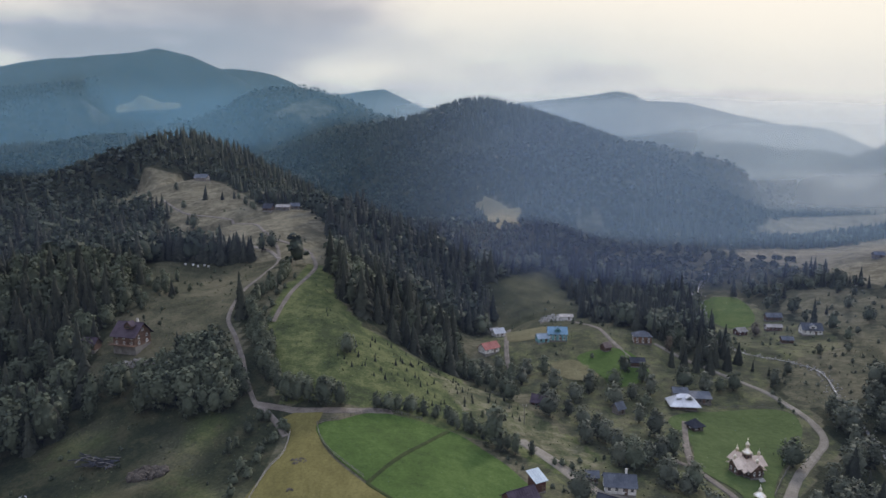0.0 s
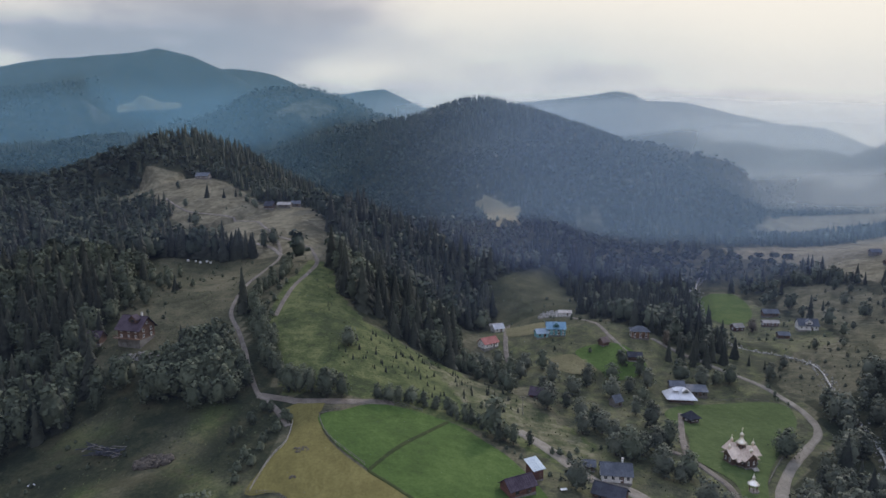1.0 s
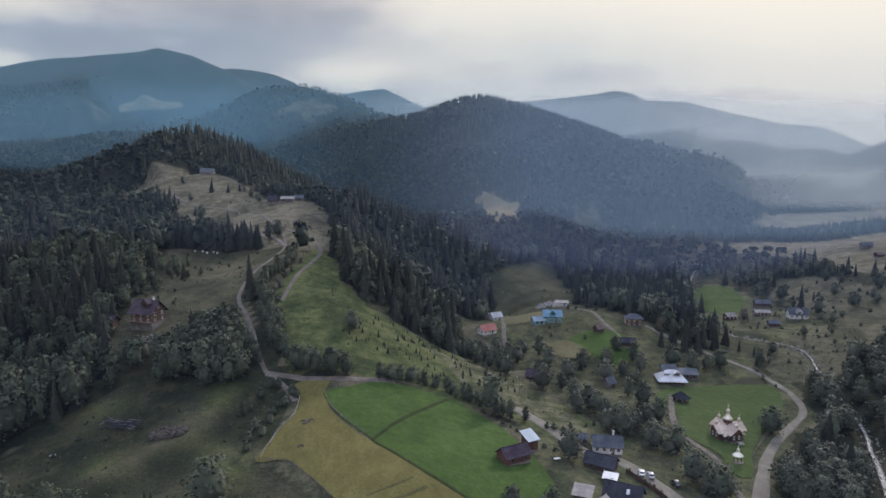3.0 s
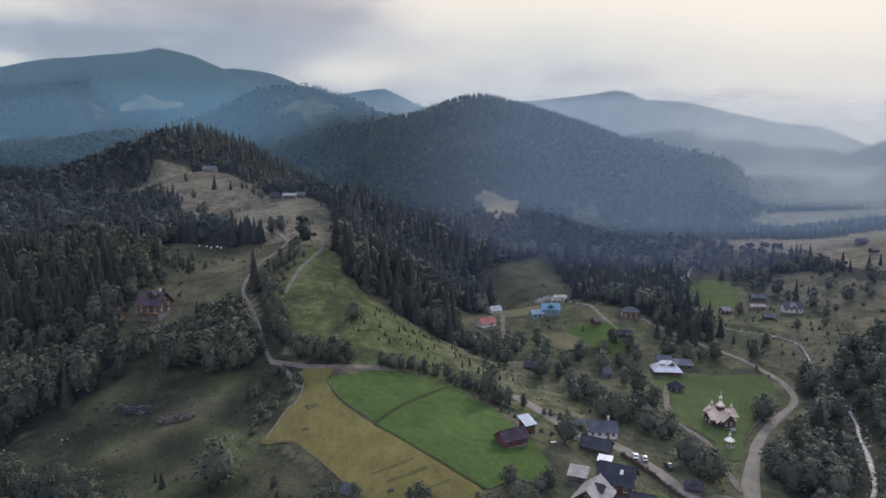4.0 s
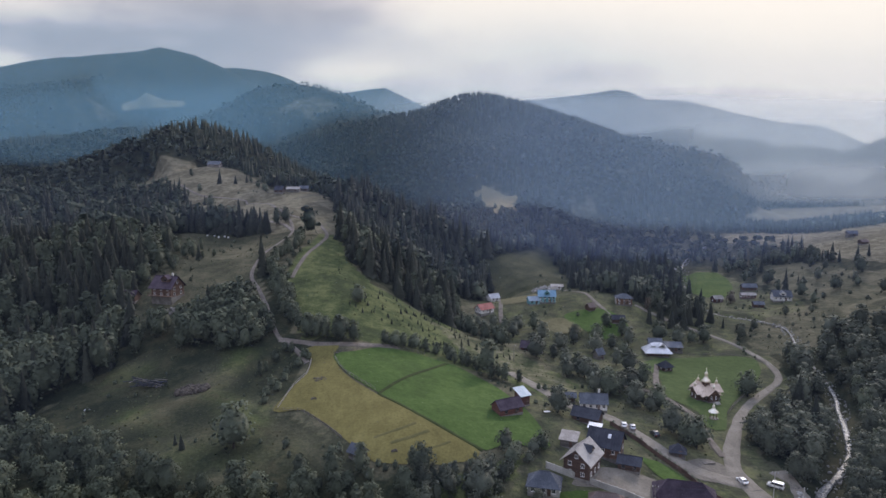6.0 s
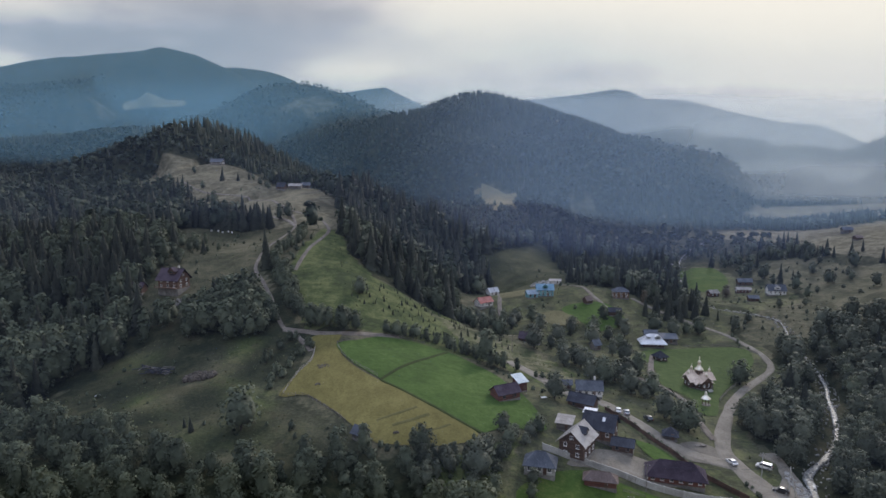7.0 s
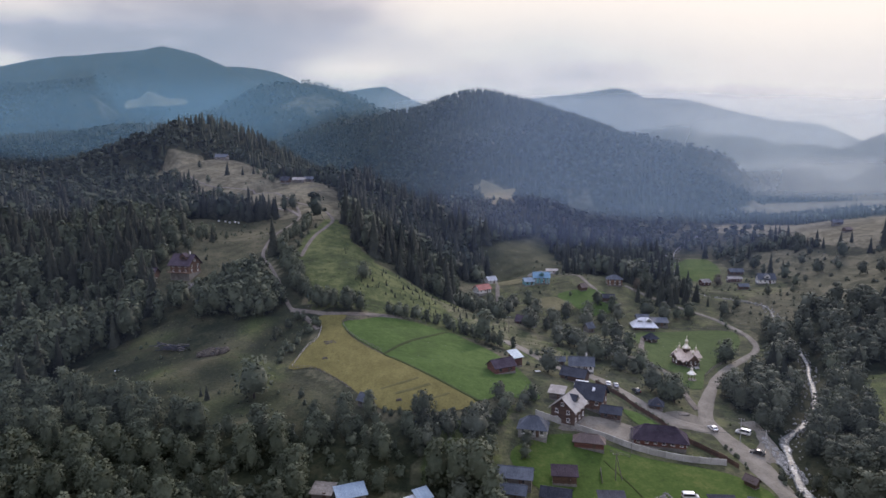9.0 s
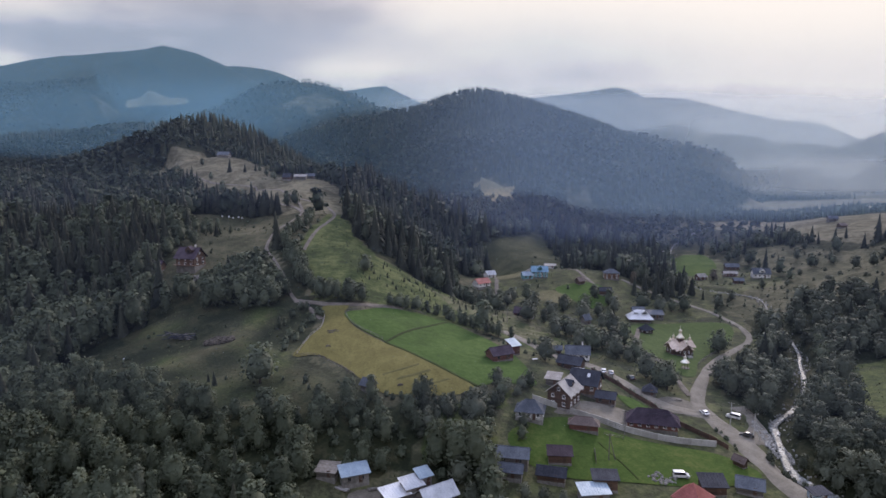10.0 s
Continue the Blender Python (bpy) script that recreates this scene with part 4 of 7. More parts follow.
        bm = bmesh.new()
        box(bm, (w * 0.18 + 0.35, -d / 2 - 0.12, base + 1.0), (0.05, 0.08, 0.16))
        part("handle", bm, M_ROOF_PALE, leaf)
    if chimney:
        bm = bmesh.new()
        box(bm, (w * 0.22, d * 0.12, e + rise * 0.8 + 0.6), (0.6, 0.6, rise * 0.4 + 1.4))
        stack = part("chimney", bm, M_PLASTER, root)
        bm = bmesh.new()
        box(bm, (w * 0.22, d * 0.12, e + rise + 1.45), (0.8, 0.8, 0.12))
        part("chimney_cap", bm, M_CONCRETE, stack)
    return root


def dormer(root, x, y, z, w, depth, h, rise, facing, wall, roof):
    """A gabled dormer on a roof plane."""
    m = pose(x, y, z, 0, 0, facing)
    bm = bmesh.new()
    box(bm, (0, depth / 2, h / 2), (w, depth, h), m)
    vs = [bm.verts.new(m @ Vector(v)) for v in ((-w / 2, 0, h), (w / 2, 0, h), (0, 0, h + rise), (-w / 2, depth, h), (w / 2, depth, h), (0, depth, h + rise))]
    for f in ((0, 1, 2), (3, 5, 4), (0, 2, 5, 3), (1, 4, 5, 2)):
        bm.faces.new([vs[i] for i in f])
    body = part("dormer", bm, wall, root)
    for sx in (-1, 1):
        bm = bmesh.new()
        slab(bm, [m @ Vector(v) for v in ((0, -0.35, h + rise + 0.12), (0, depth + 0.3, h + rise + 0.12), (sx * (w / 2 + 0.3), depth + 0.3, h - 0.12), (sx * (w / 2 + 0.3), -0.35, h - 0.12))], 0.1)
        part("dormer_roof", bm, roof, body)
    bm = bmesh.new()
    box(bm, (0, -0.03, h * 0.55), (w * 0.5, 0.06, h * 0.6), m)
    part("dormer_window", bm, M_PANE, body)


# ---------------------------------------------------------------- the farmsteads by the lane
big = house("farmhouse", "two-storey dark brown timber farmhouse with pale sheet roof", 40.4, 137.6, 57, 9.4, 7.6, 5.0, 3.2, M_BROWN, M_ROOF_CREAM, storeys=2, cols=3, over=0.9, chimney=False)
dormer(big, 0.3, -2.7, 5.95, 2.8, 2.3, 1.1, 1.4, 0, M_BROWN, M_ROOF_DARK)
house("farmhouse", "brown log house with steep dark roof and skylight", 50.5, 150.2, -28, 9.2, 7.8, 3.8, 3.5, M_LOG, M_ROOF_DARK, storeys=1, cols=3, over=0.8)
sky_light = bpy.data.objects["farmhouse.001"]
bm = bmesh.new()
slab(bm, [(1.0, -1.3, 6.83), (1.9, -1.3, 6.83), (1.9, -2.3, 5.93), (1.0, -2.3, 5.93)], 0.12)
part("skylight", bm, M_ROOF_WHITE, sky_light, "pale skylight in the dark roof")
house("garage", "low brown timber garage with dark roof", 55.9, 143.5, -22, 7.2, 5.2, 2.5, 1.7, M_BROWN, M_ROOF_DARK, cols=2, category="garage")
house("shed", "grey timber shed under a pale lean-to roof", 39.3, 151.0, -22, 5.4, 5, 2.7, 1.0, M_GREYWOOD, M_ROOF_CREAM, "shed", cols=1, category="shed")
house("barn", "brown timber barn with dark grey roof", 49.5, 171.5, -32, 10.5, 6.4, 2.5, 2.4, M_BROWN, M_ROOF_DARK, cols=2, category="barn")
house("car_shelter", "small white-roofed shelter beside the barn", 50.2, 163.2, -25, 4.0, 3.0, 2.1, 0.5, M_GREYWOOD, M_ROOF_WHITE, "shed", cols=1, category="shelter")
house("cottage", "white plastered cottage with slate-grey roof", 54.9, 185.6, -8, 10.4, 6.6, 3.0, 2.7, M_PLASTER, M_ROOF_SLATE, cols=4, chimney=True)
house("shed", "weathered grey outhouse beside the white cottage", 47.5, 190.5, -8, 4, 3.4, 2.2, 1.2, M_GREYWOOD, M_ROOF_SLATE, cols=1, category="shed")
house("barn", "red-brown timber barn standing at the field's edge", 21.6, 166.7, 28, 10, 6.4, 2.7, 2.4, M_REDWOOD, M_ROOF_PURPLE, cols=2, category="barn")
house("shed", "tall timber shed with pale blue sheet roof", 27.8, 176.7, 28, 4.0, 4.8, 4.0, 1.6, M_REDWOOD, M_ROOF_BLUE, "shed", cols=1, category="shed")
house("long_house", "long red-brown house under a dark hipped roof", 67.1, 129.5, -16, 17.2, 7.8, 2.7, 3.2, M_REDWOOD, M_ROOF_PURPLE, "hip", cols=6, over=0.9)
house("cottage", "low cottage with slate-blue hipped roof", 27.8, 127.0, -14, 9.5, 7, 2.9, 2.9, M_CONCRETE, M_ROOF_SLATE, "hip", cols=3)
house("shed", "long red-brown open shed with rusty roof", 44, 123.5, -14, 10, 4.6, 2.4, 1.7, M_REDWOOD, M_ROOF_BROWN, "hip", cols=3, category="shed")
house("shed", "dark timber shed with brown roof on the green meadow", 33.7, 107.7, -6, 7.4, 3.8, 2.8, 1.2, M_BROWN, M_ROOF_PURPLE, "shed", cols=1, category="shed", sides="f")
house("barn", "weathered barn with slate-grey ribbed roof", 20.1, 107.1, -12, 10.5, 5.6, 2.8, 2.0, M_GREYWOOD, M_ROOF_SLATE, cols=2, category="barn")
house("shed", "grey-roofed low shed beside the barn", 18.7, 102.4, -14, 8.5, 5, 2.2, 1.5, M_GREYWOOD, M_ROOF_SLATE, cols=1, category="shed")
house("shed", "low shed with dark blue-grey roof", 30.3, 100.9, -16, 8.6, 5, 2.2, 1.6, M_BROWN, M_ROOF_DARK, cols=1, category="shed")
house("barn", "tall dark timber barn with black roof", 44.0, 97.2, -4, 7.2, 4.2, 3.6, 0.9, M_BROWN, M_ROOF_DARK, "shed", cols=1, category="barn", sides="f")
house("shed", "shed under a pale blue sheet roof", 40.0, 93.1, 6, 8.4, 5, 2.8, 0.9, M_GREYWOOD, M_ROOF_BLUE, "shed", cols=2, category="shed")
house("cottage", "cottage with red pyramid roof", 65.0, 90.1, 44, 8, 8, 2.8, 3.6, M_REDWOOD, M_ROOF_RED, "pyramid", cols=2)
house("shed", "dark-roofed timber shed by the meadow", 72.4, 95.7, -4, 7, 5, 2.8, 1.4, M_BROWN, M_ROOF_DARK, "shed", cols=1, category="shed", sides="f")
house("shed", "shed with slate-grey gabled roof by the road", 82.7, 96.2, -24, 7.4, 5.4, 2.2, 2.0, M_GREYWOOD, M_ROOF_SLATE, cols=1, category="shed")
house("kiosk", "small blue and white roadside kiosk", 100.2, 94.5, 12, 5, 3.4, 2.5, 0.4, M_ROOF_BLUE, M_ROOF_DARK, "shed", cols=1, category="kiosk")
house("gate_shed", "small dark timber gate shelter by the road", 85.8, 108.5, -58, 3.8, 2.2, 2.1, 1.1, M_BROWN, M_ROOF_BROWN, cols=1, category="shed", sides="f")
house("garden_hut", "small dark-roofed hut with pale boards beside the lane", 74.6, 154.9, -20, 5, 4.4, 2.0, 2.2, M_GREYWOOD, M_ROOF_DARK, "pyramid", cols=1, category="shed")
# the hamlet below the wood
house("barn", "stone-grey barn with pale blue sheet roof", -23.9, 99.3, 22, 8.4, 4.4, 3.0, 1.3, M_ROCK, M_ROOF_BLUE, "shed", cols=2, category="barn")
house("shed", "low shed with bright white sheet roof", -12.4, 93.9, 32, 7.5, 5.4, 2.6, 1.0, M_GREYWOOD, M_ROOF_WHITE, "shed", cols=1, category="shed")
house("shed", "shed with pale sheet roof in a row", -8.1, 96.5, 32, 5.8, 4.6, 3.2, 1.2, M_GREYWOOD, M_ROOF_PALE, "shed", cols=1, category="shed")
house("shed", "little shed with pale blue roof", -5.0, 99.7, 32, 4, 3.6, 3.2, 1.1, M_GREYWOOD, M_ROOF_BLUE, "shed", cols=1, category="shed")
house("barn", "large barn with grey galvanised gabled roof", -1.4, 92.8, 34, 11, 7, 3.6, 2.6, M_GREYWOOD, M_ROOF_PALE, cols=3, category="barn")
house("shed", "tumbledown timber lean-to among boards", -31.2, 100.0, -10, 6, 4.5, 1.9, 0.9, M_GREYWOOD, M_GREYWOOD, "shed", cols=1, category="shed", sides="f")

# ---------------------------------------------------------------- the upper village
white = house("villa", "large white-roofed villa with red-brown veranda", 104.9, 265.6, -6, 11.4, 8.2, 2.9, 3.2, M_REDWOOD, M_ROOF_WHITE, "hip", over=1.5, cols=5, chimney=False)
dormer(white, 2.0, -2.9, 4.1, 2.6, 2.2, 0.8, 1.0, 0, M_ROOF_PALE, M_ROOF_WHITE)
dormer(white, -3.2, -1.6, 4.3, 2.0, 2.0, 0.8, 0.9, -90, M_ROOF_PALE, M_ROOF_WHITE)
house("outbuilding", "long low outbuilding with slate-grey sheet roof", 114.3, 271.9, -6, 11, 5.6, 2.5, 1.4, M_GREYWOOD, M_ROOF_SLATE, "shed", cols=3, category="outbuilding")
house("outbuilding", "slate-roofed outbuilding behind the villa", 107.1, 275.6, -6, 7, 5, 2.8, 1.8, M_GREYWOOD, M_ROOF_SLATE, cols=2, category="outbuilding")
house("garden_pavilion", "black-roofed timber garden pavilion", 101.3, 243.1, 20, 5, 5, 2.6, 2.2, M_BROWN, M_ROOF_DARK, "pyramid", cols=2, over=0.8, category="pavilion")
house("shed", "grey timber shed with steep slate roof", 74.3, 256.8, 30, 4.6, 4.2, 2.9, 2.3, M_GREYWOOD, M_ROOF_SLATE, cols=1, category="shed")
house("log_house", "log house with slate-grey hipped roof", 105.5, 327, -6, 10, 7.6, 4.2, 2.2, M_LOG, M_ROOF_SLATE, "hip", storeys=2, cols=3)
blue = house("white_house", "white house with blue-grey roof and central gable", 222.9, 374.0, -10, 12.4, 7.9, 3.4, 3.6, M_TRIM, M_ROOF_SLATE, cols=4)
dormer(blue, 0, -3.9, 3.9, 3.6, 3.2, 1.3, 1.6, 0, M_TRIM, M_ROOF_SLATE)
house("outbuilding", "brown outbuilding beside the white house", 200.5, 359, -8, 7, 5, 2.5, 1.5, M_BROWN, M_ROOF_SLATE, cols=1, category="outbuilding")
house("barn", "long dark timber barn with slate roof", 219.1, 410.7, -4, 11.2, 4.9, 3, 2.2, M_BROWN, M_ROOF_SLATE, cols=3, category="barn")
house("cottage", "reddish cottage with pale low roof", 208.4, 389.4, -4, 10.5, 4.5, 2.6, 1.2, M_REDWOOD, M_ROOF_CREAM, cols=4)
house("cottage", "small brown cottage with pale roof", 186, 386, 10, 7, 5.5, 2.8, 1.8, M_REDWOOD, M_ROOF_CREAM, cols=2)
house("cottage", "far cottage with pale hipped roof at the wood's edge", 187, 473, 0, 10, 8, 3.4, 2.2, M_GREYWOOD, M_ROOF_CREAM, "hip", cols=3)
house("cottage", "cream-roofed cottage half hidden by firs", 160, 396, -6, 9, 6, 2.8, 1.6, M_PLASTER, M_ROOF_CREAM, cols=3)
M_TEAL = worn("teal_boards", (0.06, 0.19, 0.21), (0.1, 0.28, 0.31), (0.2, 0.4, 0.43), 0.5, 5, 0.7)
teal = house("blue_house", "bright blue-roofed house with teal boards", 61.1, 330.2, -4, 11.0, 7.2, 4.2, 3.0, M_TEAL, M_ROOF_TEAL, cols=4, storeys=2)
dormer(teal, 0, -3.5, 4.9, 3.0, 2.6, 1.0, 1.4, 0, M_TEAL, M_ROOF_TEAL)
house("outbuilding", "teal outbuilding with pale blue roof", 53.0, 328.1, 12, 7.2, 5.1, 2.8, 2.0, M_TEAL, M_ROOF_BLUE, cols=2, category="outbuilding")
house("cottage", "cottage with bright red roof", 24.0, 322.0, 35, 10.5, 6.6, 2.8, 2.6, M_PLASTER, M_ROOF_RED, cols=3)
house("cottage", "small pale-roofed cottage by the track", 31.5, 352, 25, 7, 5.4, 2.6, 2.2, M_PLASTER, M_ROOF_PALE, cols=2)
house("shed", "small grey shed up the side valley", 31, 376, 20, 6, 4.5, 2.4, 1.5, M_GREYWOOD, M_ROOF_CREAM, cols=1, category="shed")
house("barn", "old brown barn with sagging brown roof", 41.5, 251.2, -22, 10.5, 6.4, 2.4, 2.5, M_REDWOOD, M_ROOF_PURPLE, cols=2, category="barn")
house("shed", "dark timber shed above the gardens", 83.8, 316.3, 32, 5.1, 3.9, 2.5, 2.0, M_BROWN, M_ROOF_BROWN, cols=1, category="shed")
house("shed", "dark timber shed on the hillside pasture", 95.5, 301.7, -8, 7.6, 5.0, 2.6, 1.8, M_BROWN, M_ROOF_DARK, cols=1, category="shed")
house("shed", "pale-roofed workshop by the quarry", 79, 396, -5, 9, 4, 2.6, 0.9, M_PLASTER, M_ROOF_CREAM, "shed", cols=2, category="shed")
house("hay_barn", "grey timber hay barn in the dry field", 351, 505, -6, 9, 5.5, 2.8, 2.2, M_GREYWOOD, M_ROOF_SLATE, cols=1, category="barn", sides="f")
house("hay_barn", "low dark hay barn in the dry field", 338, 470, 10, 7, 5, 2.2, 1.6, M_BROWN, M_ROOF_BROWN, cols=1, category="barn", sides="f")
house("hill_farm", "long hilltop farmhouse with grey roof", -224.5, 593, -8, 14, 7.5, 2.8, 3.2, M_GREYWOOD, M_ROOF_SLATE, cols=4)
house("hill_barn", "dark hill barn with steep roof", -134, 486, -12, 8, 6.5, 2.6, 3.2, M_BROWN, M_ROOF_DARK, cols=1, category="barn")
house("hill_barn", "long low hill barn with pale roof", -123.5, 490, -4, 12, 5.5, 2.2, 1.8, M_GREYWOOD, M_ROOF_CREAM, cols=2, category="barn")
house("hill_barn", "small hill barn with slate roof", -116.5, 498, 12, 8, 6, 2.6, 2.4, M_GREYWOOD, M_ROOF_SLATE, cols=1, category="barn")

house("shed", "small slate-roofed shed at the stubble field's edge", -23.7, 133.4, -35, 4.6, 3.8, 2.0, 1.7, M_GREYWOOD, M_ROOF_SLATE, cols=1, category="shed")
# the lodge among the trees
lodge = house("lodge", "three-storey dark brown timber lodge with dark brown roof", -125.5, 248.5, -16, 12, 9.5, 5.2, 4.6, M_BROWN, M_ROOF_PURPLE, storeys=2, cols=3, over=1.0, base=1.4, base_mat=M_ROCK, chimney=True)
dormer(lodge, 1.5, -3.4, 8.2, 3.6, 2.6, 1.2, 1.7, 0, M_BROWN, M_ROOF_PURPLE)
bm = bmesh.new()
for k in range(9):
    rod(bm, (-5.6 + k * 1.4, -6.3, 2.1), (-5.6 + k * 1.4, -6.3, 3.1), 0.06)
box(bm, (0, -6.3, 3.15), (11.6, 0.1, 0.1))
box(bm, (0, -5.5, 2.0), (11.8, 1.7, 0.18))
part("balcony", bm, M_LOG, lodge)
house("woodshed", "dark brown woodshed beside the lodge", -143, 250, -10, 7, 5, 3.0, 2.4, M_BROWN, M_ROOF_PURPLE, cols=1, category="shed")


def stone_heap(name, label, x, y, rx, ry, count, size, mat, rng, category="stones", kind="stuff", hump=0.6):
    """Loose stones or rubble lying together."""
    bm = bmesh.new()
    for _ in range(count):
        a, r = rng.uniform(0, 2 * math.pi), math.sqrt(rng.uniform(0, 1))
        px, py = x + rx * r * math.cos(a), y + ry * r * math.sin(a)
        s = size * rng.uniform(0.5, 1.4)
        vs = bmesh.ops.create_icosphere(bm, subdivisions=1, radius=s, matrix=pose(px, py, high(px, py) + s * 0.3 + hump * (1 - r), *rng.uniform(0, 360, 3)))["verts"]
        for v in vs:
            v.co += Vector(rng.uniform(-0.22, 0.22, 3) * s)
    me = bpy.data.meshes.new(name)
    bm.to_mesh(me)
    bm.free()
    me.materials.append(mat)
    return tagged(new(name, me), label, category, kind=kind)


HEAP = np.random.default_rng(5)
stone_heap("terrace_stones", "rough stone terrace below the lodge", -119, 237.5, 9, 2.2, 90, 0.55, M_ROCK, HEAP)
stone_heap("rock_slab", "bare brown earth and rock hump in the meadow", -87, 175.5, 5.6, 3.2, 170, 0.8, M_BARK, HEAP, hump=0.12)
stone_heap("quarry_rubble", "pale quarry rubble on the levelled ground", 74, 404, 11, 14, 260, 0.6, M_STONE, HEAP, hump=0.2)
stone_heap("stone_pit", "ring of dark stones in the stubble field", -42.6, 176.5, 2.4, 1.5, 60, 0.3, M_BARK, HEAP, hump=0.0)
stone_heap("stone_pit", "little heap of stones in the stubble field", -42.2, 164, 1.0, 0.8, 18, 0.3, M_BARK, HEAP, hump=0.2)
stone_heap("stone_pit", "dark heap of old hay and earth in the stubble field", -13.6, 136, 0.9, 0.7, 18, 0.3, M_BARK, HEAP, hump=0.3)
stone_heap("bank_stones", "river boulders on the bank of the stream", 105, 128, 3.2, 12, 260, 0.45, M_STONE, HEAP, hump=0.0)
stone_heap("bank_stones", "boulders and rubble beside the village yard", 61, 101, 4, 2.5, 60, 0.4, M_ROCK, HEAP, hump=0.2)


def stream_stones():
    rng = np.random.default_rng(9)
    bm = bmesh.new()
    line = smooth_line([(q[0], q[1]) for q in STREAM], 1.0)
    for p in line:
        for _ in range(2):
            x, y = p.x + rng.normal() * 2.6, p.y + rng.normal() * 1.4
            s = rng.uniform(0.18, 0.6)
            bmesh.ops.create_icosphere(bm, subdivisions=1, radius=s, matrix=pose(x, y, high(p.x, p.y) + 0.75 + s * 0.1, *rng.uniform(0, 360, 3)) @ Matrix.Diagonal((1, rng.uniform(0.6, 1.2), 0.7, 1)))
    me = bpy.data.meshes.new("stream_boulders")
    bm.to_mesh(me)
    bm.free()
    me.materials.append(M_STONE)
    tagged(new("stream_boulders", me), "grey and white boulders in the stream", "stones", kind="stuff")


stream_stones()


def log_ruin():
    """A fallen log barn: a heap of crossed grey logs."""
    rng = np.random.default_rng(3)
    z = high(-106, 184)
    root = thing("collapsed_barn", -106, 184, z, -8, "collapsed barn, a heap of dark weathered logs", "ruin")
    for k in range(52):
        bm = bmesh.new()
        cx, cy, lift = rng.uniform(-6.5, 6.5), rng.uniform(-3, 3), rng.uniform(0.15, 1.9)
        a = rng.uniform(-0.5, 0.5) + (math.pi / 2 if k % 4 == 0 else 0)
        half = rng.uniform(1.2, 3.2)
        tilt = rng.uniform(-0.4, 0.4)
        rod(bm, (cx - half * math.cos(a), cy - half * math.sin(a), lift - tilt), (cx + half * math.cos(a), cy + half * math.sin(a), lift + tilt), 0.16, 0.13, 7)
        part("log", bm, M_GREYWOOD if k % 3 == 0 else M_ROOF_DARK, root)


log_ruin()

# ---------------------------------------------------------------- the church
def church():
    x, y = 103.8, 205.0
    z = high(x, y) - 0.1
    root = thing("church", x, y, z, 14, "wooden church with copper-toned cross roof and gilded domes", "church")
    root.scale = (0.86, 0.86, 0.9)
    bm = bmesh.new()
    for w, d in ((12.4, 5.6), (5.6, 12.4), (8.4, 8.4)):
        box(bm, (0, 0, 0.1), (w, d, 1.6))
    part("plinth", bm, M_ROCK, root, "grey stone plinth")
    for w, d, name in ((12.0, 5.0, "long_wall"), (5.0, 12.0, "cross_wall"), (7.8, 7.8, "corner_wall")):
        bm = bmesh.new()
        hh = 3.2 if name != "corner_wall" else 2.9
        box(bm, (0, 0, 0.9 + hh / 2), (w, d, hh))
        part(name, bm, M_BROWN, root)
    for turn in (0, 90, 180, 270):
        r = pose(0, 0, 0, 0, 0, turn)
        for sy in (-1, 1):
            part("arm_roof", roof_plane([r @ Vector(v) for v in ((0.4, 0, 7.0), (7.0, 0, 6.4), (7.0, sy * 3.7, 3.75), (0.4, sy * 3.7, 4.0))], 0.16, 0.7), M_CHURCH_ROOF, root)
        bm = bmesh.new()
        vs = [bm.verts.new(r @ Vector(v)) for v in ((6.0, -2.5, 4.0), (6.0, 2.5, 4.0), (6.0, 0, 6.2), (5.8, -2.5, 4.0), (5.8, 2.5, 4.0), (5.8, 0, 6.2))]
        for f in ((0, 1, 2), (3, 5, 4), (0, 2, 5, 3), (1, 4, 5, 2), (0, 3, 4, 1)):
            bm.faces.new([vs[i] for i in f])
        part("gable", bm, M_LOG, root)
        bm = bmesh.new()
        slab(bm, [r @ Vector(v) for v in ((2.8, 2.8, 5.4), (2.8, 5.2, 3.5), (5.2, 5.2, 2.9), (5.2, 2.8, 3.5))], 0.14)
        part("corner_roof", bm, M_CHURCH_ROOF, root)
        p = r @ Vector((5.6, 0, 0))
        bm = bmesh.new()
        spun(bm, [(0.42, 6.1), (0.42, 6.9), (0.62, 7.1), (0.66, 7.4), (0.5, 7.75), (0.2, 8.05), (0.07, 8.3), (0.05, 8.6)], 12, (p.x, p.y, 0))
        cup = part("cupola", bm, M_GOLD, root, "small gilded cupola", True)
        bm = bmesh.new()
        box(bm, (p.x, p.y, 8.9), (0.07, 0.07, 0.8))
        box(bm, (p.x, p.y, 9.0), (0.42, 0.07, 0.07))
        part("cross", bm, M_GOLD, cup)
        for u in (-1.2, 1.2):
            q = r @ Vector((6.03, u, 2.5))
            window(root, q.x, q.y, 2.5, 0.7, 1.3, turn + 90)
        q = r @ Vector((4.2, -2.53, 2.5))
        window(root, q.x, q.y, 2.5, 0.7, 1.3, turn)
    bm = bmesh.new()
    spun(bm, [(1.75, 5.6), (1.75, 7.9), (2.15, 8.0), (2.1, 8.12)], 8)
    drum = part("drum", bm, M_LOG, root, "octagonal timber drum")
    for k in range(8):
        a = 2 * math.pi * (k + 0.5) / 8
        bm = bmesh.new()
        box(bm, (1.64 * math.cos(a), 1.64 * math.sin(a), 7.1), (0.1, 0.6, 0.9), None, 360 / 8 * (k + 0.5))
        part("drum_window", bm, M_PANE, drum)
    bm = bmesh.new()
    spun(bm, [(2.2, 8.1), (1.75, 8.6), (1.1, 9.3), (0.75, 10.0), (0.55, 10.5), (0.62, 10.9), (0.85, 11.2), (0.88, 11.5), (0.66, 11.9), (0.3, 12.25), (0.1, 12.6), (0.06, 13.1)], 16)
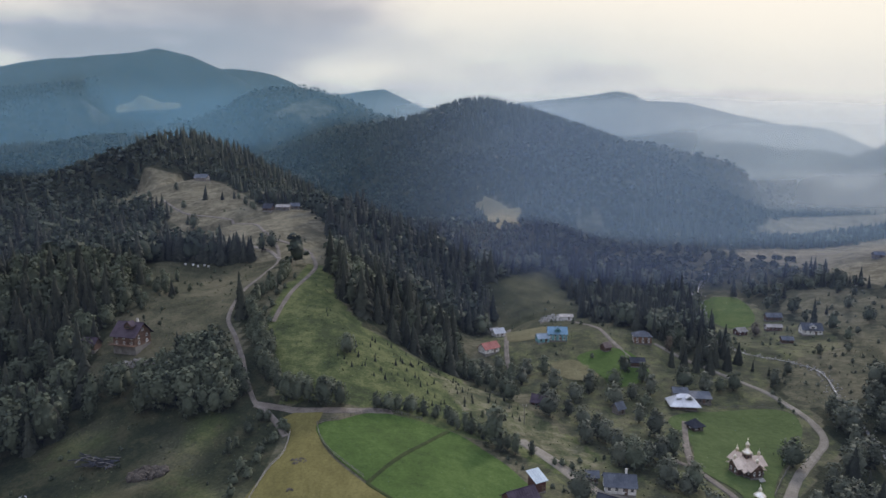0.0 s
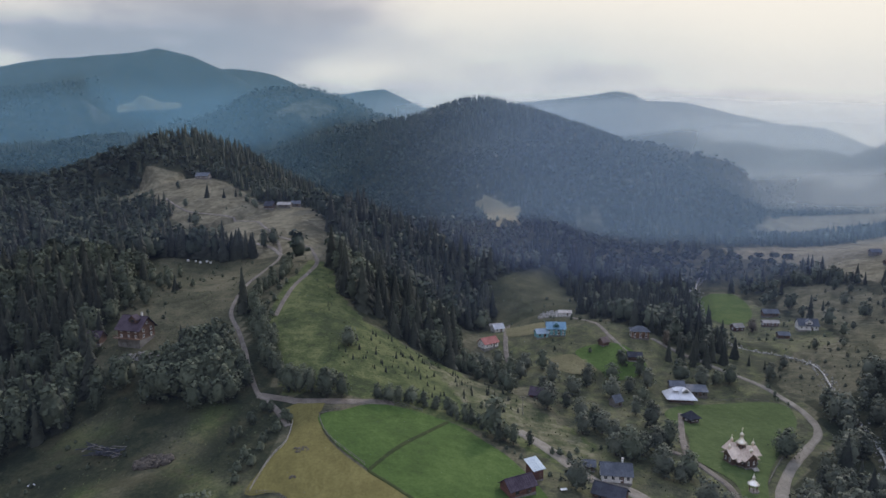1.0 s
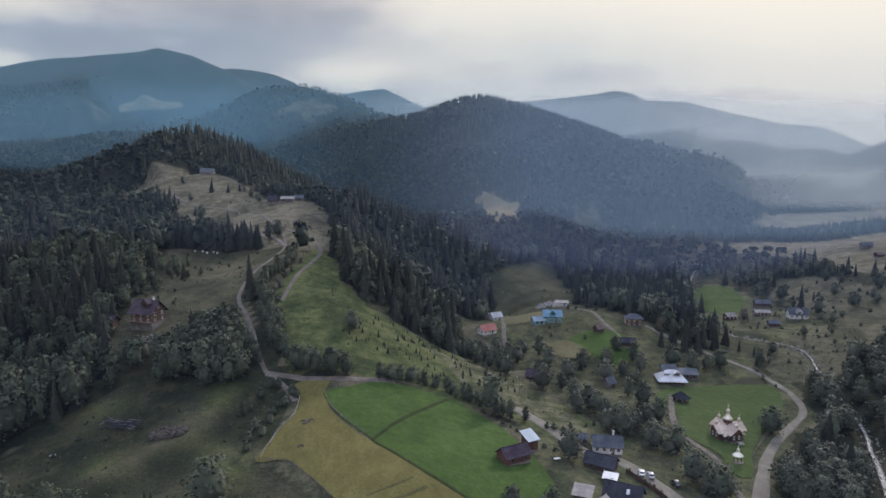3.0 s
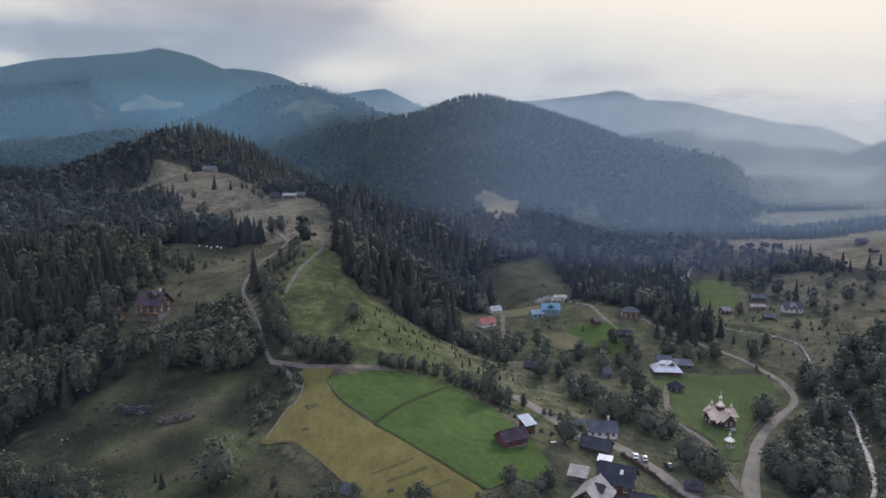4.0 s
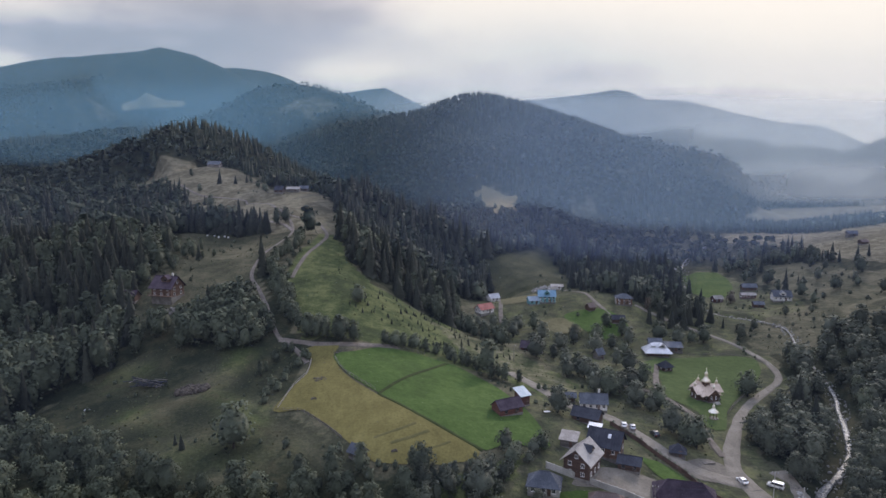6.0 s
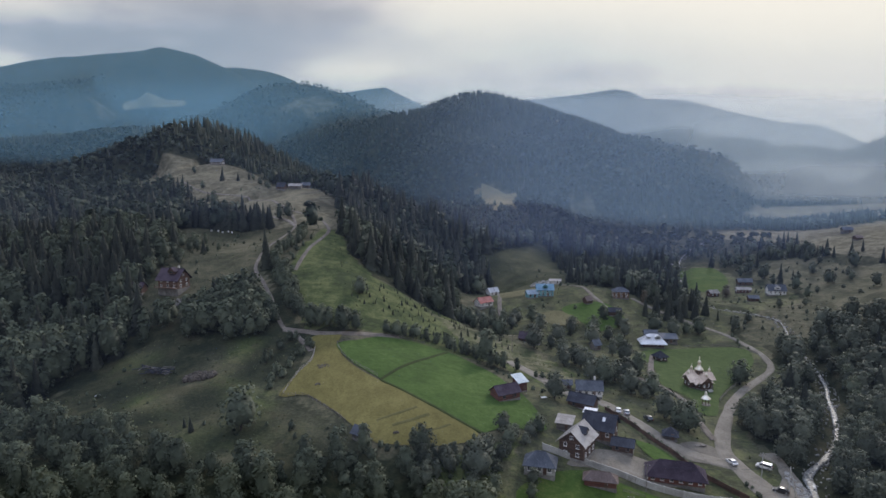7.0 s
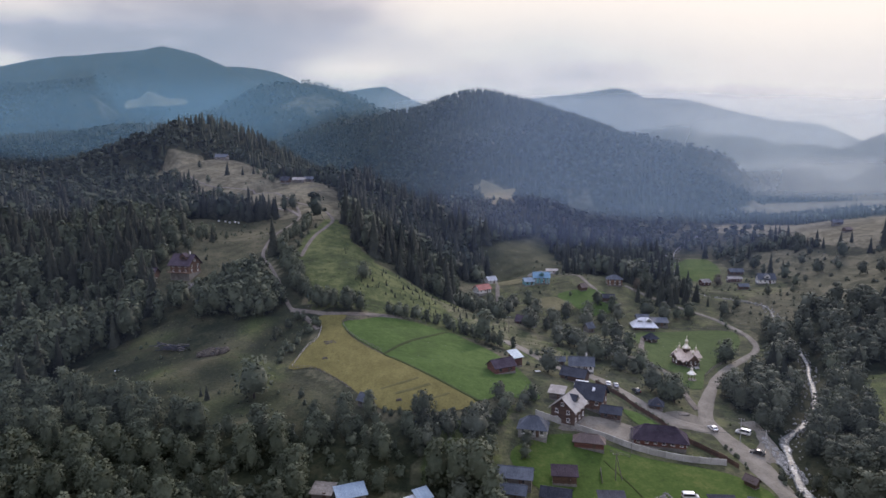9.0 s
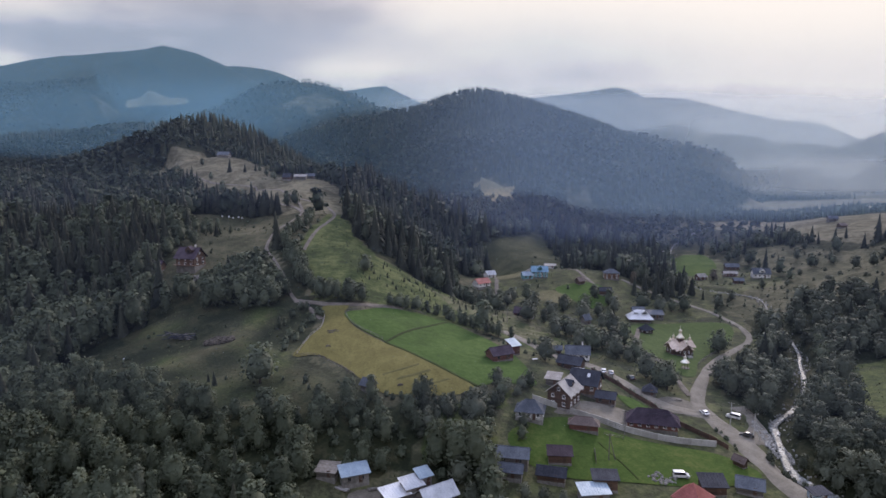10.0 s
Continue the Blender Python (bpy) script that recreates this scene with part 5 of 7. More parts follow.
    dome = part("dome", bm, M_GOLD, root, "pale gilded onion dome", True)
    bm = bmesh.new()
    box(bm, (0, 0, 13.5), (0.1, 0.1, 1.5))
    box(bm, (0, 0, 13.75), (0.85, 0.1, 0.1))
    box(bm, (0, 0, 13.35), (0.5, 0.1, 0.1))
    part("cross", bm, M_GOLD, dome)
    bm = bmesh.new()
    for k in range(4):
        box(bm, (1.2, -6.9 - k * 0.35, 0.75 - k * 0.18), (2.4, 0.36, 0.18))
    part("steps", bm, M_CONCRETE, root)


church()


def bell_gazebo():
    x, y = 98.8, 185.5
    root = thing("shrine", x, y, high(x, y), 10, "small open timber shrine with gilded roof", "shrine")
    bm = bmesh.new()
    spun(bm, [(1.9, -0.3), (1.9, 0.25), (1.7, 0.3)], 8)
    part("base", bm, M_ROCK, root)
    for k in range(6):
        a = 2 * math.pi * k / 6
        bm = bmesh.new()
        rod(bm, (1.25 * math.cos(a), 1.25 * math.sin(a), 0.25), (1.25 * math.cos(a), 1.25 * math.sin(a), 2.6), 0.09)
        part("post", bm, M_LOG, root)
    bm = bmesh.new()
    spun(bm, [(1.9, 2.5), (1.7, 2.7), (1.0, 3.3), (0.55, 3.8), (0.4, 4.1), (0.58, 4.4), (0.5, 4.8), (0.15, 5.15), (0.05, 5.6)], 12)
    roof = part("roof", bm, M_GOLD, root, "gilded bell-shaped roof", True)
    bm = bmesh.new()
    box(bm, (0, 0, 5.8), (0.06, 0.06, 0.7))
    box(bm, (0, 0, 5.9), (0.4, 0.06, 0.06))
    part("cross", bm, M_GOLD, roof)


bell_gazebo()

# ---------------------------------------------------------------- vehicles
M_TYRE = worn("tyre_rubber", (0.012, 0.012, 0.012), (0.02, 0.02, 0.02), (0.035, 0.035, 0.035), 1, 8, 0.9)
M_HEADLIGHT = worn("lamp_glass", (0.55, 0.55, 0.52), (0.7, 0.7, 0.67), (0.8, 0.8, 0.78), 1, 8, 0.2)
M_TAIL = worn("tail_lamp", (0.2, 0.01, 0.01), (0.3, 0.02, 0.015), (0.4, 0.04, 0.03), 1, 8, 0.3)


def paint(name, colour):
    m, tree = material(name)
    dirt = grain(tree, 1.5, 5.0)
    shade = tuple(c * 0.72 + 0.02 for c in colour)
    return finish(m, tree, ramp(tree, dirt, [(0.35, shade), (0.6, colour)]), 0.28, 0.0, None, **{"Coat Weight": 0.5})


P_WHITE, P_SILVER, P_BLACK = paint("white_car_paint", (0.78, 0.78, 0.77)), paint("silver_car_paint", (0.42, 0.43, 0.45)), paint("black_car_paint", (0.02, 0.021, 0.024))


def vehicle(name, label, x, y, turn, length, wide, tall, coat, van=False):
    """A car or van, its nose towards its own x."""
    root = thing(name, x, y, high(x, y) + 0.24, turn, label, "van" if van else "car")
    L, W, H = length / 2, wide / 2, tall
    if van:
        side = [(-L, 0.35), (-L, H * 0.55), (-L * 0.97, H - 0.12), (-L * 0.9, H), (L * 0.38, H), (L * 0.62, H * 0.62), (L * 0.93, H * 0.5), (L, H * 0.38), (L, 0.35)]
        glass = [(-L * 0.93, H * 0.57), (-L * 0.91, H * 0.9), (L * 0.36, H * 0.92), (L * 0.58, H * 0.62)]
    else:
        side = [(-L, 0.32), (-L, H * 0.55), (-L * 0.82, H * 0.66), (-L * 0.5, H * 0.95), (-L * 0.3, H), (L * 0.08, H), (L * 0.22, H * 0.96), (L * 0.45, H * 0.64), (L * 0.92, H * 0.54), (L, H * 0.42), (L, 0.32)]
        glass = [(-L * 0.72, H * 0.66), (-L * 0.47, H * 0.91), (-L * 0.28, H * 0.95), (L * 0.07, H * 0.95), (L * 0.2, H * 0.91), (L * 0.4, H * 0.66)]

    def solid(profile, half, pinch, z_low):
        bm = bmesh.new()
        rows = []
        for s in (-1, 1):
            rows.append([bm.verts.new((px, s * half * (1 - pinch * max(0, (pz - z_low) / (H - z_low))), pz)) for px, pz in profile])
        bm.faces.new(rows[0])
        bm.faces.new(rows[1][::-1])
        n = len(profile)
        for i in range(n):
            bm.faces.new((rows[0][i], rows[1][i], rows[1][(i + 1) % n], rows[0][(i + 1) % n]))
        bmesh.ops.recalc_face_normals(bm, faces=bm.faces[:])
        bmesh.ops.bevel(bm, geom=bm.edges[:], offset=0.05, segments=2, affect="EDGES", profile=0.5)
        return bm

    body = part("body", solid(side, W, 0.16, H * 0.5), coat, root, smooth=True)
    for s in (-1, 1):
        bm = bmesh.new()
        vs = []
        for off in (0.0, 0.03):
            vs.append([bm.verts.new((px, s * (W * (1 - 0.16 * max(0, (pz - H * 0.5) / (H * 0.5))) + off), pz)) for px, pz in glass])
        bm.faces.new(vs[1])
        for i in range(len(glass)):
            j = (i + 1) % len(glass)
            bm.faces.new((vs[0][i], vs[0][j], vs[1][j], vs[1][i]))
        part("side_window", bm, M_PANE, body)
    a, b = (side[4], side[5]) if van else (side[6], side[7])
    for (ax, az), (bx, bz), name_ in ((a, b, "windscreen"), (side[1] if van else side[2], side[2] if van else side[3], "rear_window")):
        bm = bmesh.new()
        lo, hi = 0.12, 0.88
        n = Vector((bz - az, 0, ax - bx)).normalized() * 0.03
        if n.z < 0:
            n = -n
        pts = [(ax + (bx - ax) * t, az + (bz - az) * t) for t in (lo, hi)]
        vs = [bm.verts.new(Vector((px, s * W * 0.8, pz)) + n * k) for k in (0, 1) for px, pz in pts for s in (-1, 1)]
        for f in ((0, 1, 3, 2), (4, 6, 7, 5), (0, 4, 5, 1), (2, 3, 7, 6), (0, 2, 6, 4), (1, 5, 7, 3)):
            bm.faces.new([vs[i] for i in f])
        part(name_, bm, M_PANE, body)
    for sx in (-0.62, 0.64):
        for s in (-1, 1):
            bm = bmesh.new()
            rod(bm, (sx * L, s * (W - 0.2), 0.32), (sx * L, s * (W + 0.01), 0.32), 0.32, None, 14)
            tyre = part("wheel", bm, M_TYRE, root)
            bm = bmesh.new()
            rod(bm, (sx * L, s * (W - 0.02), 0.32), (sx * L, s * (W + 0.03), 0.32), 0.19, None, 10)
            part("rim", bm, P_SILVER, tyre)
    for s in (-1, 1):
        bm = bmesh.new()
        box(bm, (L - 0.02, s * W * 0.72, H * 0.42), (0.1, 0.36, 0.16))
        part("headlight", bm, M_HEADLIGHT, body)
        bm = bmesh.new()
        box(bm, (-L + 0.02, s * W * 0.78, H * 0.5), (0.08, 0.2, 0.28))
        part("tail_light", bm, M_TAIL, body)
    bm = bmesh.new()
    box(bm, (L - 0.02, 0, 0.42), (0.12, W * 1.7, 0.18))
    box(bm, (-L + 0.02, 0, 0.42), (0.12, W * 1.7, 0.18))
    part("bumper", bm, M_TYRE, body)


vehicle("van", "white delivery van parked by the roadside", 98.2, 140.2, 140, 4.5, 1.8, 1.9, P_WHITE, True)
vehicle("van", "old white minibus on the meadow's edge", 66.3, 101.8, -6, 4.4, 1.8, 1.9, P_WHITE, True)
vehicle("car", "small white car parked on the gravel road", 88.9, 141.5, 100, 4.0, 1.7, 1.45, P_WHITE)
vehicle("car", "white car parked on the lane", 62.0, 171.0, 78, 4.2, 1.75, 1.45, P_WHITE)
vehicle("car", "silver car parked on the lane", 64.6, 170.0, 82, 4.2, 1.75, 1.45, P_SILVER)
vehicle("car", "black car parked under the trees", 71.2, 166.8, 100, 4.2, 1.8, 1.6, P_BLACK)
vehicle("car", "black car parked near the stream", 96.6, 127.3, 150, 4.3, 1.75, 1.45, P_BLACK)

# ---------------------------------------------------------------- walls, fences and poles
def along_line(points, step):
    """Even places along a plan line, with the way it runs."""
    line = smooth_line(points, 0.5)
    out, gone = [], 0.0
    for a, b in zip(line, line[1:]):
        gone -= (b - a).length
        if gone <= 0:
            out.append((a, math.degrees(math.atan2((b - a).y, (b - a).x))))
            gone += step
    return out


def concrete_wall(points):
    spots = along_line(points, 2.5)
    root = thing("concrete_wall", *spots[0][0], high(*spots[0][0]), 0, "long pale concrete garden wall beside the meadow", "wall")
    inv = root.matrix_world.inverted()
    for (p, a), (q, _) in zip(spots, spots[1:]):
        za, zb = high(p.x, p.y), high(q.x, q.y)
        bm = bmesh.new()
        va, vb = Vector((p.x, p.y, 0)), Vector((q.x, q.y, 0))
        n = Vector((-(vb - va).y, (vb - va).x, 0)).normalized() * 0.11
        vs = [bm.verts.new(inv @ (v + n * s + Vector((0, 0, z + h)))) for v, z in ((va, za), (vb, zb)) for s in (-1, 1) for h in (-0.4, 1.9)]
        for f in ((0, 1, 3, 2), (4, 6, 7, 5), (0, 4, 5, 1), (2, 3, 7, 6), (1, 5, 7, 3), (0, 2, 6, 4)):
            bm.faces.new([vs[i] for i in f])
        part("wall_panel", bm, M_CONCRETE, root)
        bm = bmesh.new()
        box(bm, inv @ Vector((p.x, p.y, za + 0.8)), (0.32, 0.32, 2.5), None, a)
        part("wall_post", bm, M_CONCRETE, root)


concrete_wall([(30, 137), (40, 133), (50, 129.2), (59, 123.8), (72, 119.5), (86, 119.2)])


def fence(label, points, step=2.4, tall=1.1, rails=2, mat=None, boards=False):
    mat = mat or M_GREYWOOD
    spots = along_line(points, step)
    root = thing("board_fence" if boards else "rail_fence", *spots[0][0], high(*spots[0][0]), 0, label, "fence")
    inv = root.matrix_world.inverted()
    for i, (p, a) in enumerate(spots):
        z = high(p.x, p.y)
        bm = bmesh.new()
        lean = (i * 37 % 11 - 5) * 0.012
        rod(bm, inv @ Vector((p.x, p.y, z - 0.3)), inv @ Vector((p.x + lean, p.y, z + tall + 0.1)), 0.075, 0.06, 6)
        part("fence_post", bm, mat, root)
        if i + 1 == len(spots):
            break
        q = spots[i + 1][0]
        zq = high(q.x, q.y)
        if boards:
            bm = bmesh.new()
            va, vb = inv @ Vector((p.x, p.y, z + 0.05)), inv @ Vector((q.x, q.y, zq + 0.05))
            n = Vector((-(vb - va).y, (vb - va).x, 0)).normalized() * 0.03
            top = Vector((0, 0, tall * (0.92 + (i * 29 % 7) * 0.03)))
            vs = [bm.verts.new(v) for v in (va - n, vb - n, vb - n + top, va - n + top, va + n, vb + n, vb + n + top, va + n + top)]
            for f in ((0, 1, 2, 3), (4, 7, 6, 5), (0, 4, 5, 1), (3, 2, 6, 7), (0, 3, 7, 4), (1, 5, 6, 2)):
                bm.faces.new([vs[k] for k in f])
            part("fence_panel", bm, mat, root)
        else:
            for r in range(rails):
                h = tall * (0.95 - 0.5 * r)
                bm = bmesh.new()
                rod(bm, inv @ Vector((p.x, p.y, z + h)), inv @ Vector((q.x, q.y, zq + h)), 0.055, None, 6)
                part("fence_rail", bm, mat, root)


fence("pale rail fence along the stubble field", [(-48.6, 192), (-48, 181), (-50.6, 173), (-53, 158)], mat=M_ROOF_CREAM, rails=3)
fence("grey rail fence round the green field", [(-40.8, 196), (-38.6, 189), (-34.5, 181.5), (-29, 175.5), (-21.2, 167.4)])
fence("rail fence along the top of the green field", [(-40.8, 196), (-34, 200), (-20, 210.5), (-6, 212)])
fence("rail fence along the lower edge of the stubble field", [(-53, 158), (-44.5, 157), (-36.5, 148.5), (-28, 139)])
fence("dark board fence along the road", [(75.5, 133.5), (80, 127), (85, 120.5), (87, 116)], 2.2, 1.6, mat=M_BROWN, boards=True)
fence("dark board fence beside the lane", [(57.4, 171.5), (63.6, 160.5), (67.6, 151.5), (72.6, 142.5), (75.0, 134)], 2.4, 1.5, mat=M_BROWN, boards=True)
fence("rail fence between churchyard and road", [(106, 190), (114, 201), (124, 214)], 2.4, 1.3, 3)
fence("rail fence behind the churchyard", [(121, 266), (136, 267), (148, 262), (152, 250)], 3.0, 1.1)
fence("grey rail fence in the meadow", [(50, 121.5), (57, 119)], 2.0, 1.0, 3)
fence("short grey board fence in the meadow", [(44, 107), (45, 114)], 1.8, 1.2, mat=M_GREYWOOD, boards=True)


def pole(label, x, y, tall, lean=(0, 0), arm=True, stay=False, mat=None):
    root = thing("utility_pole", x, y, high(x, y), -16, label, "pole", "utility poles")
    bm = bmesh.new()
    rod(bm, (0, 0, -0.5), (lean[0], lean[1], tall), 0.14, 0.1, 8)
    part("post", bm, mat or M_CONCRETE, root)
    if stay:
        bm = bmesh.new()
        rod(bm, (1.9, 0.6, -0.4), (lean[0] + 0.1, lean[1], tall - 0.8), 0.13, 0.1, 8)
        part("stay", bm, mat or M_CONCRETE, root)
    if arm:
        bm = bmesh.new()
        box(bm, (lean[0], lean[1], tall - 0.4), (1.7, 0.12, 0.12))
        bar = part("crossarm", bm, M_GREYWOOD, root)
        for k in (-0.75, 0, 0.75):
            bm = bmesh.new()
            rod(bm, (lean[0] + k, lean[1], tall - 0.34), (lean[0] + k, lean[1], tall - 0.08), 0.05, 0.035)
            part("insulator", bm, M_TRIM, bar)
    return Vector((x, y, high(x, y) + tall - 0.1))


tops = [pole("concrete utility pole by the road junction", 94.6, 134.5, 8.0),
        pole("concrete utility pole with slanting stay by the stream", 98.4, 126.5, 8.5, stay=True),
        pole("timber utility pole at the meadow wall", 56.5, 122.5, 8.0, mat=M_GREYWOOD),
        pole("timber utility pole in the green meadow", 48.0, 108.5, 8.0, stay=True, mat=M_GREYWOOD),
        pole("timber utility pole on the slope above the barn", 30.5, 227, 7.5, mat=M_GREYWOOD),
        pole("timber utility pole beside the church lane", 82.5, 199, 7.5, mat=M_GREYWOOD)]


def wires(a, b, name="overhead_wire"):
    bm = bmesh.new()
    for k in (-0.7, 0.0, 0.7):
        last = None
        for i in range(13):
            t = i / 12
            p = a.lerp(b, t) + Vector((k, 0, -1.1 * 4 * t * (1 - t)))
            if last is not None:
                rod(bm, last, p, 0.013, None, 4)
            last = p
    me = bpy.data.meshes.new(name)
    bm.to_mesh(me)
    bm.free()
    me.materials.append(M_ROOF_DARK)
    tagged(new(name, me), "thin dark overhead wires between poles", "wire")


wires(tops[0], tops[1])
wires(tops[1], tops[2])
wires(tops[2], tops[3])


def board_stack(label, x, y, turn, length, rows, layers, mat):
    root = thing("board_stack", x, y, high(x, y), turn, label, "timber")
    for j in range(layers):
        for i in range(rows):
            bm = bmesh.new()
            box(bm, (((i * 7 + j * 3) % 5 - 2) * 0.06, (i - rows / 2) * 0.27, 0.1 + j * 0.16), (length * (0.92 + ((i * 5 + j) % 4) * 0.03), 0.22, 0.09))
            part("board", bm, mat, root)


board_stack("stack of pale sawn boards among rubble", -27, 96.5, -30, 5, 5, 3, M_ROOF_CREAM)
board_stack("stack of grey boards by the sheds", -18, 97.5, 15, 4, 4, 4, M_GREYWOOD)
board_stack("stack of weathered planks by the gravel yard", 83, 151.5, 10, 4, 5, 3, M_GREYWOOD)
board_stack("pale planks lying in the meadow", -122.5, 174, 20, 2.4, 5, 1, M_ROOF_PALE)


def beehive(x, y, label):
    root = thing("garden_table", x, y, high(x, y), 15, label, "table")
    bm = bmesh.new()
    box(bm, (0, 0, 0.78), (2.0, 1.0, 0.08))
    part("tabletop", bm, M_TRIM, root)
    for sx in (-0.85, 0.85):
        for sy in (-0.4, 0.4):
            bm = bmesh.new()
            box(bm, (sx, sy, 0.36), (0.09, 0.09, 0.78))
            part("leg", bm, M_GREYWOOD, root)


beehive(35.5, 170.5, "white-topped garden table on the grass")


def hive(x, y):
    root = thing("beehive", x, y, high(x, y), (x * 37) % 40, "small white box beehive on the pasture", "beehive", "beehives")
    bm = bmesh.new()
    for sx in (-0.3, 0.3):
        box(bm, (sx, 0, 0.1), (0.1, 0.8, 0.3))
    part("stand", bm, M_GREYWOOD, root)
    bm = bmesh.new()
    box(bm, (0, 0, 0.65), (0.95, 0.85, 0.8))
    part("box", bm, M_TRIM, root)
    bm = bmesh.new()
    slab(bm, [(-0.6, -0.55, 1.14), (0.6, -0.55, 1.14), (0.6, 0.55, 1.2), (-0.6, 0.55, 1.2)], 0.1)
    part("lid", bm, M_ROOF_WHITE, root)


for hx, hy in ((-145, 352), (-141, 353), (-138, 352), (-135, 354), (-132.5, 353)):
    hive(hx, hy)

# ---------------------------------------------------------------- trees
RNG = np.random.default_rng(7)
M_TUSSOCK = leaves("rough_grass_tufts", (0.04, 0.05, 0.02), (0.075, 0.088, 0.034), (0.13, 0.13, 0.06))


def fir_shape(rng, boughs=150, wide=0.17, core=7):
    """A fir of height 1: drooping boughs in a spiral round a ragged inner cone, as quads."""
    co, quads, facing = [], [], []
    for k in range(boughs):
        s = ((k + rng.uniform(-0.8, 0.8)) / boughs)
        s = min(max(s, 0.0), 1.0) ** 1.12
        z = 0.08 + 0.9 * s
        a = 2.39996 * k + rng.uniform(-0.4, 0.4)
        reach = (wide * (1 - s) ** 0.9 + 0.012) * rng.uniform(0.72, 1.22)
        half = reach * rng.uniform(0.3, 0.46) + 0.006
        ca, sa = math.cos(a), math.sin(a)
        drop = reach * rng.uniform(0.45, 0.95) + 0.01
        i = len(co)
        co += [(ca * reach * 0.1, sa * reach * 0.1, z + 0.03), (ca * reach * 0.62 + sa * half, sa * reach * 0.62 - ca * half, z - drop * 0.5),
               (ca * reach, sa * reach, z - drop), (ca * reach * 0.62 - sa * half, sa * reach * 0.62 + ca * half, z - drop * 0.45)]
        quads.append((i, i + 1, i + 2, i + 3))
        facing += [(ca * 0.55, sa * 0.55, 0.75), (ca * 0.85 + sa * 0.5, sa * 0.85 - ca * 0.5, 0.4), (ca, sa, 0.3), (ca * 0.85 - sa * 0.5, sa * 0.85 + ca * 0.5, 0.4)]
    for j in range(core):
        a, b = 2 * math.pi * j / core, 2 * math.pi * (j + 1) / core
        i = len(co)
        r = wide * 0.62
        co += [(r * math.cos(a), r * math.sin(a), 0.06), (r * math.cos(b), r * math.sin(b), 0.06), (0.003 * math.cos(b), 0.003 * math.sin(b), 1.0), (0.003 * math.cos(a), 0.003 * math.sin(a), 1.0)]
        quads.append((i, i + 1, i + 2, i + 3))
        facing += [(math.cos(t), math.sin(t), 0.25) for t in (a, b, b, a)]
    return np.array(co), np.array(quads), np.array(facing, float)


def ball_net():
    """A rounded block of 24 quads, as directions from its middle."""
    index, co, quads = {}, [], []

    def corner(p):
        key = tuple(p)
        if key not in index:
            index[key] = len(co)
            v = np.array(p, float)
            co.append(v / np.linalg.norm(v))
        return index[key]
    for axis in range(3):
        for side in (-1, 1):
            for u in (-1, 0):
                for v in (-1, 0):
                    ring = []
                    for du, dv in ((0, 0), (1, 0), (1, 1), (0, 1)):
                        p = [0, 0, 0]
                        p[axis], p[(axis + 1) % 3], p[(axis + 2) % 3] = side, u + du, v + dv
                        ring.append(corner(p))
                    quads.append(ring if side > 0 else ring[::-1])
    return np.array(co), np.array(quads)


BALL = ball_net()


def leaf_shape(rng, blobs=14, tufts=34, size=0.085, tall=1.0, wide=0.36, low=0.2, core=True):
    """A crown of leafy clumps round limbs, each clump ringed by leaf tufts, for a tree of height 1, as quads."""
    co, quads, facing = [], [], []
    centres = []
    for j in range(blobs):
        a, h = 2.4 * j + rng.uniform(-0.5, 0.5), (j + rng.uniform(0.1, 0.9)) / blobs
        girth = wide * math.sin(math.pi * (0.26 + 0.54 * h))
        r = girth * rng.uniform(0.42, 0.72)
        centres.append((r * math.cos(a), r * math.sin(a), low + 0.06 + h * (tall - low - 0.18), rng.uniform(0.36, 0.56) * girth + 0.02))
    centres.append((0, 0, tall * 0.84, 0.42 * wide))
    middle = np.array((0, 0, low + (tall - low) * 0.46))
    for cx, cy, cz, cr in centres:
        for _ in range(tufts):
            d = rng.normal(size=3)
            d /= np.linalg.norm(d)
            if d[2] < -0.4:
                d[2] *= -1
            p = np.array((cx, cy, cz)) + d * cr * rng.uniform(0.5, 1.15) * np.array((1, 1, 1.1))
            n = d + rng.normal(size=3) * 0.5
            n /= np.linalg.norm(n)
            u = np.cross(n, (0.3, 0.2, 0.9))
            u /= np.linalg.norm(u)
            v = np.cross(n, u)
            h = size * rng.uniform(0.5, 1.1) * 0.5
            i = len(co)
            out = d * 0.55 + n * 0.15 + np.array((p[0] / wide, p[1] / wide, (p[2] - middle[2]) * 1.3)) * 0.6 + np.array((0, 0, 0.3))
            facing += [out / np.linalg.norm(out)] * 4
            co += [p - u * h - v * h * 0.6, p + u * h * 0.7 - v * h, p + u * h + v * h * 0.7, p - u * h * 0.6 + v * h]
            quads.append((i, i + 1, i + 2, i + 3))
    if core:
        i = len(co)
        for d in BALL[0]:
            co.append(middle + d * np.array((wide * 0.72, wide * 0.72, (tall - low) * 0.4)) * rng.uniform(0.7, 1.05))
            facing.append(d * 0.8 + np.array((0, 0, 0.3)))
        quads += [tuple(i + k for k in q) for q in BALL[1]]
    return np.array(co), np.array(quads), np.array(facing)


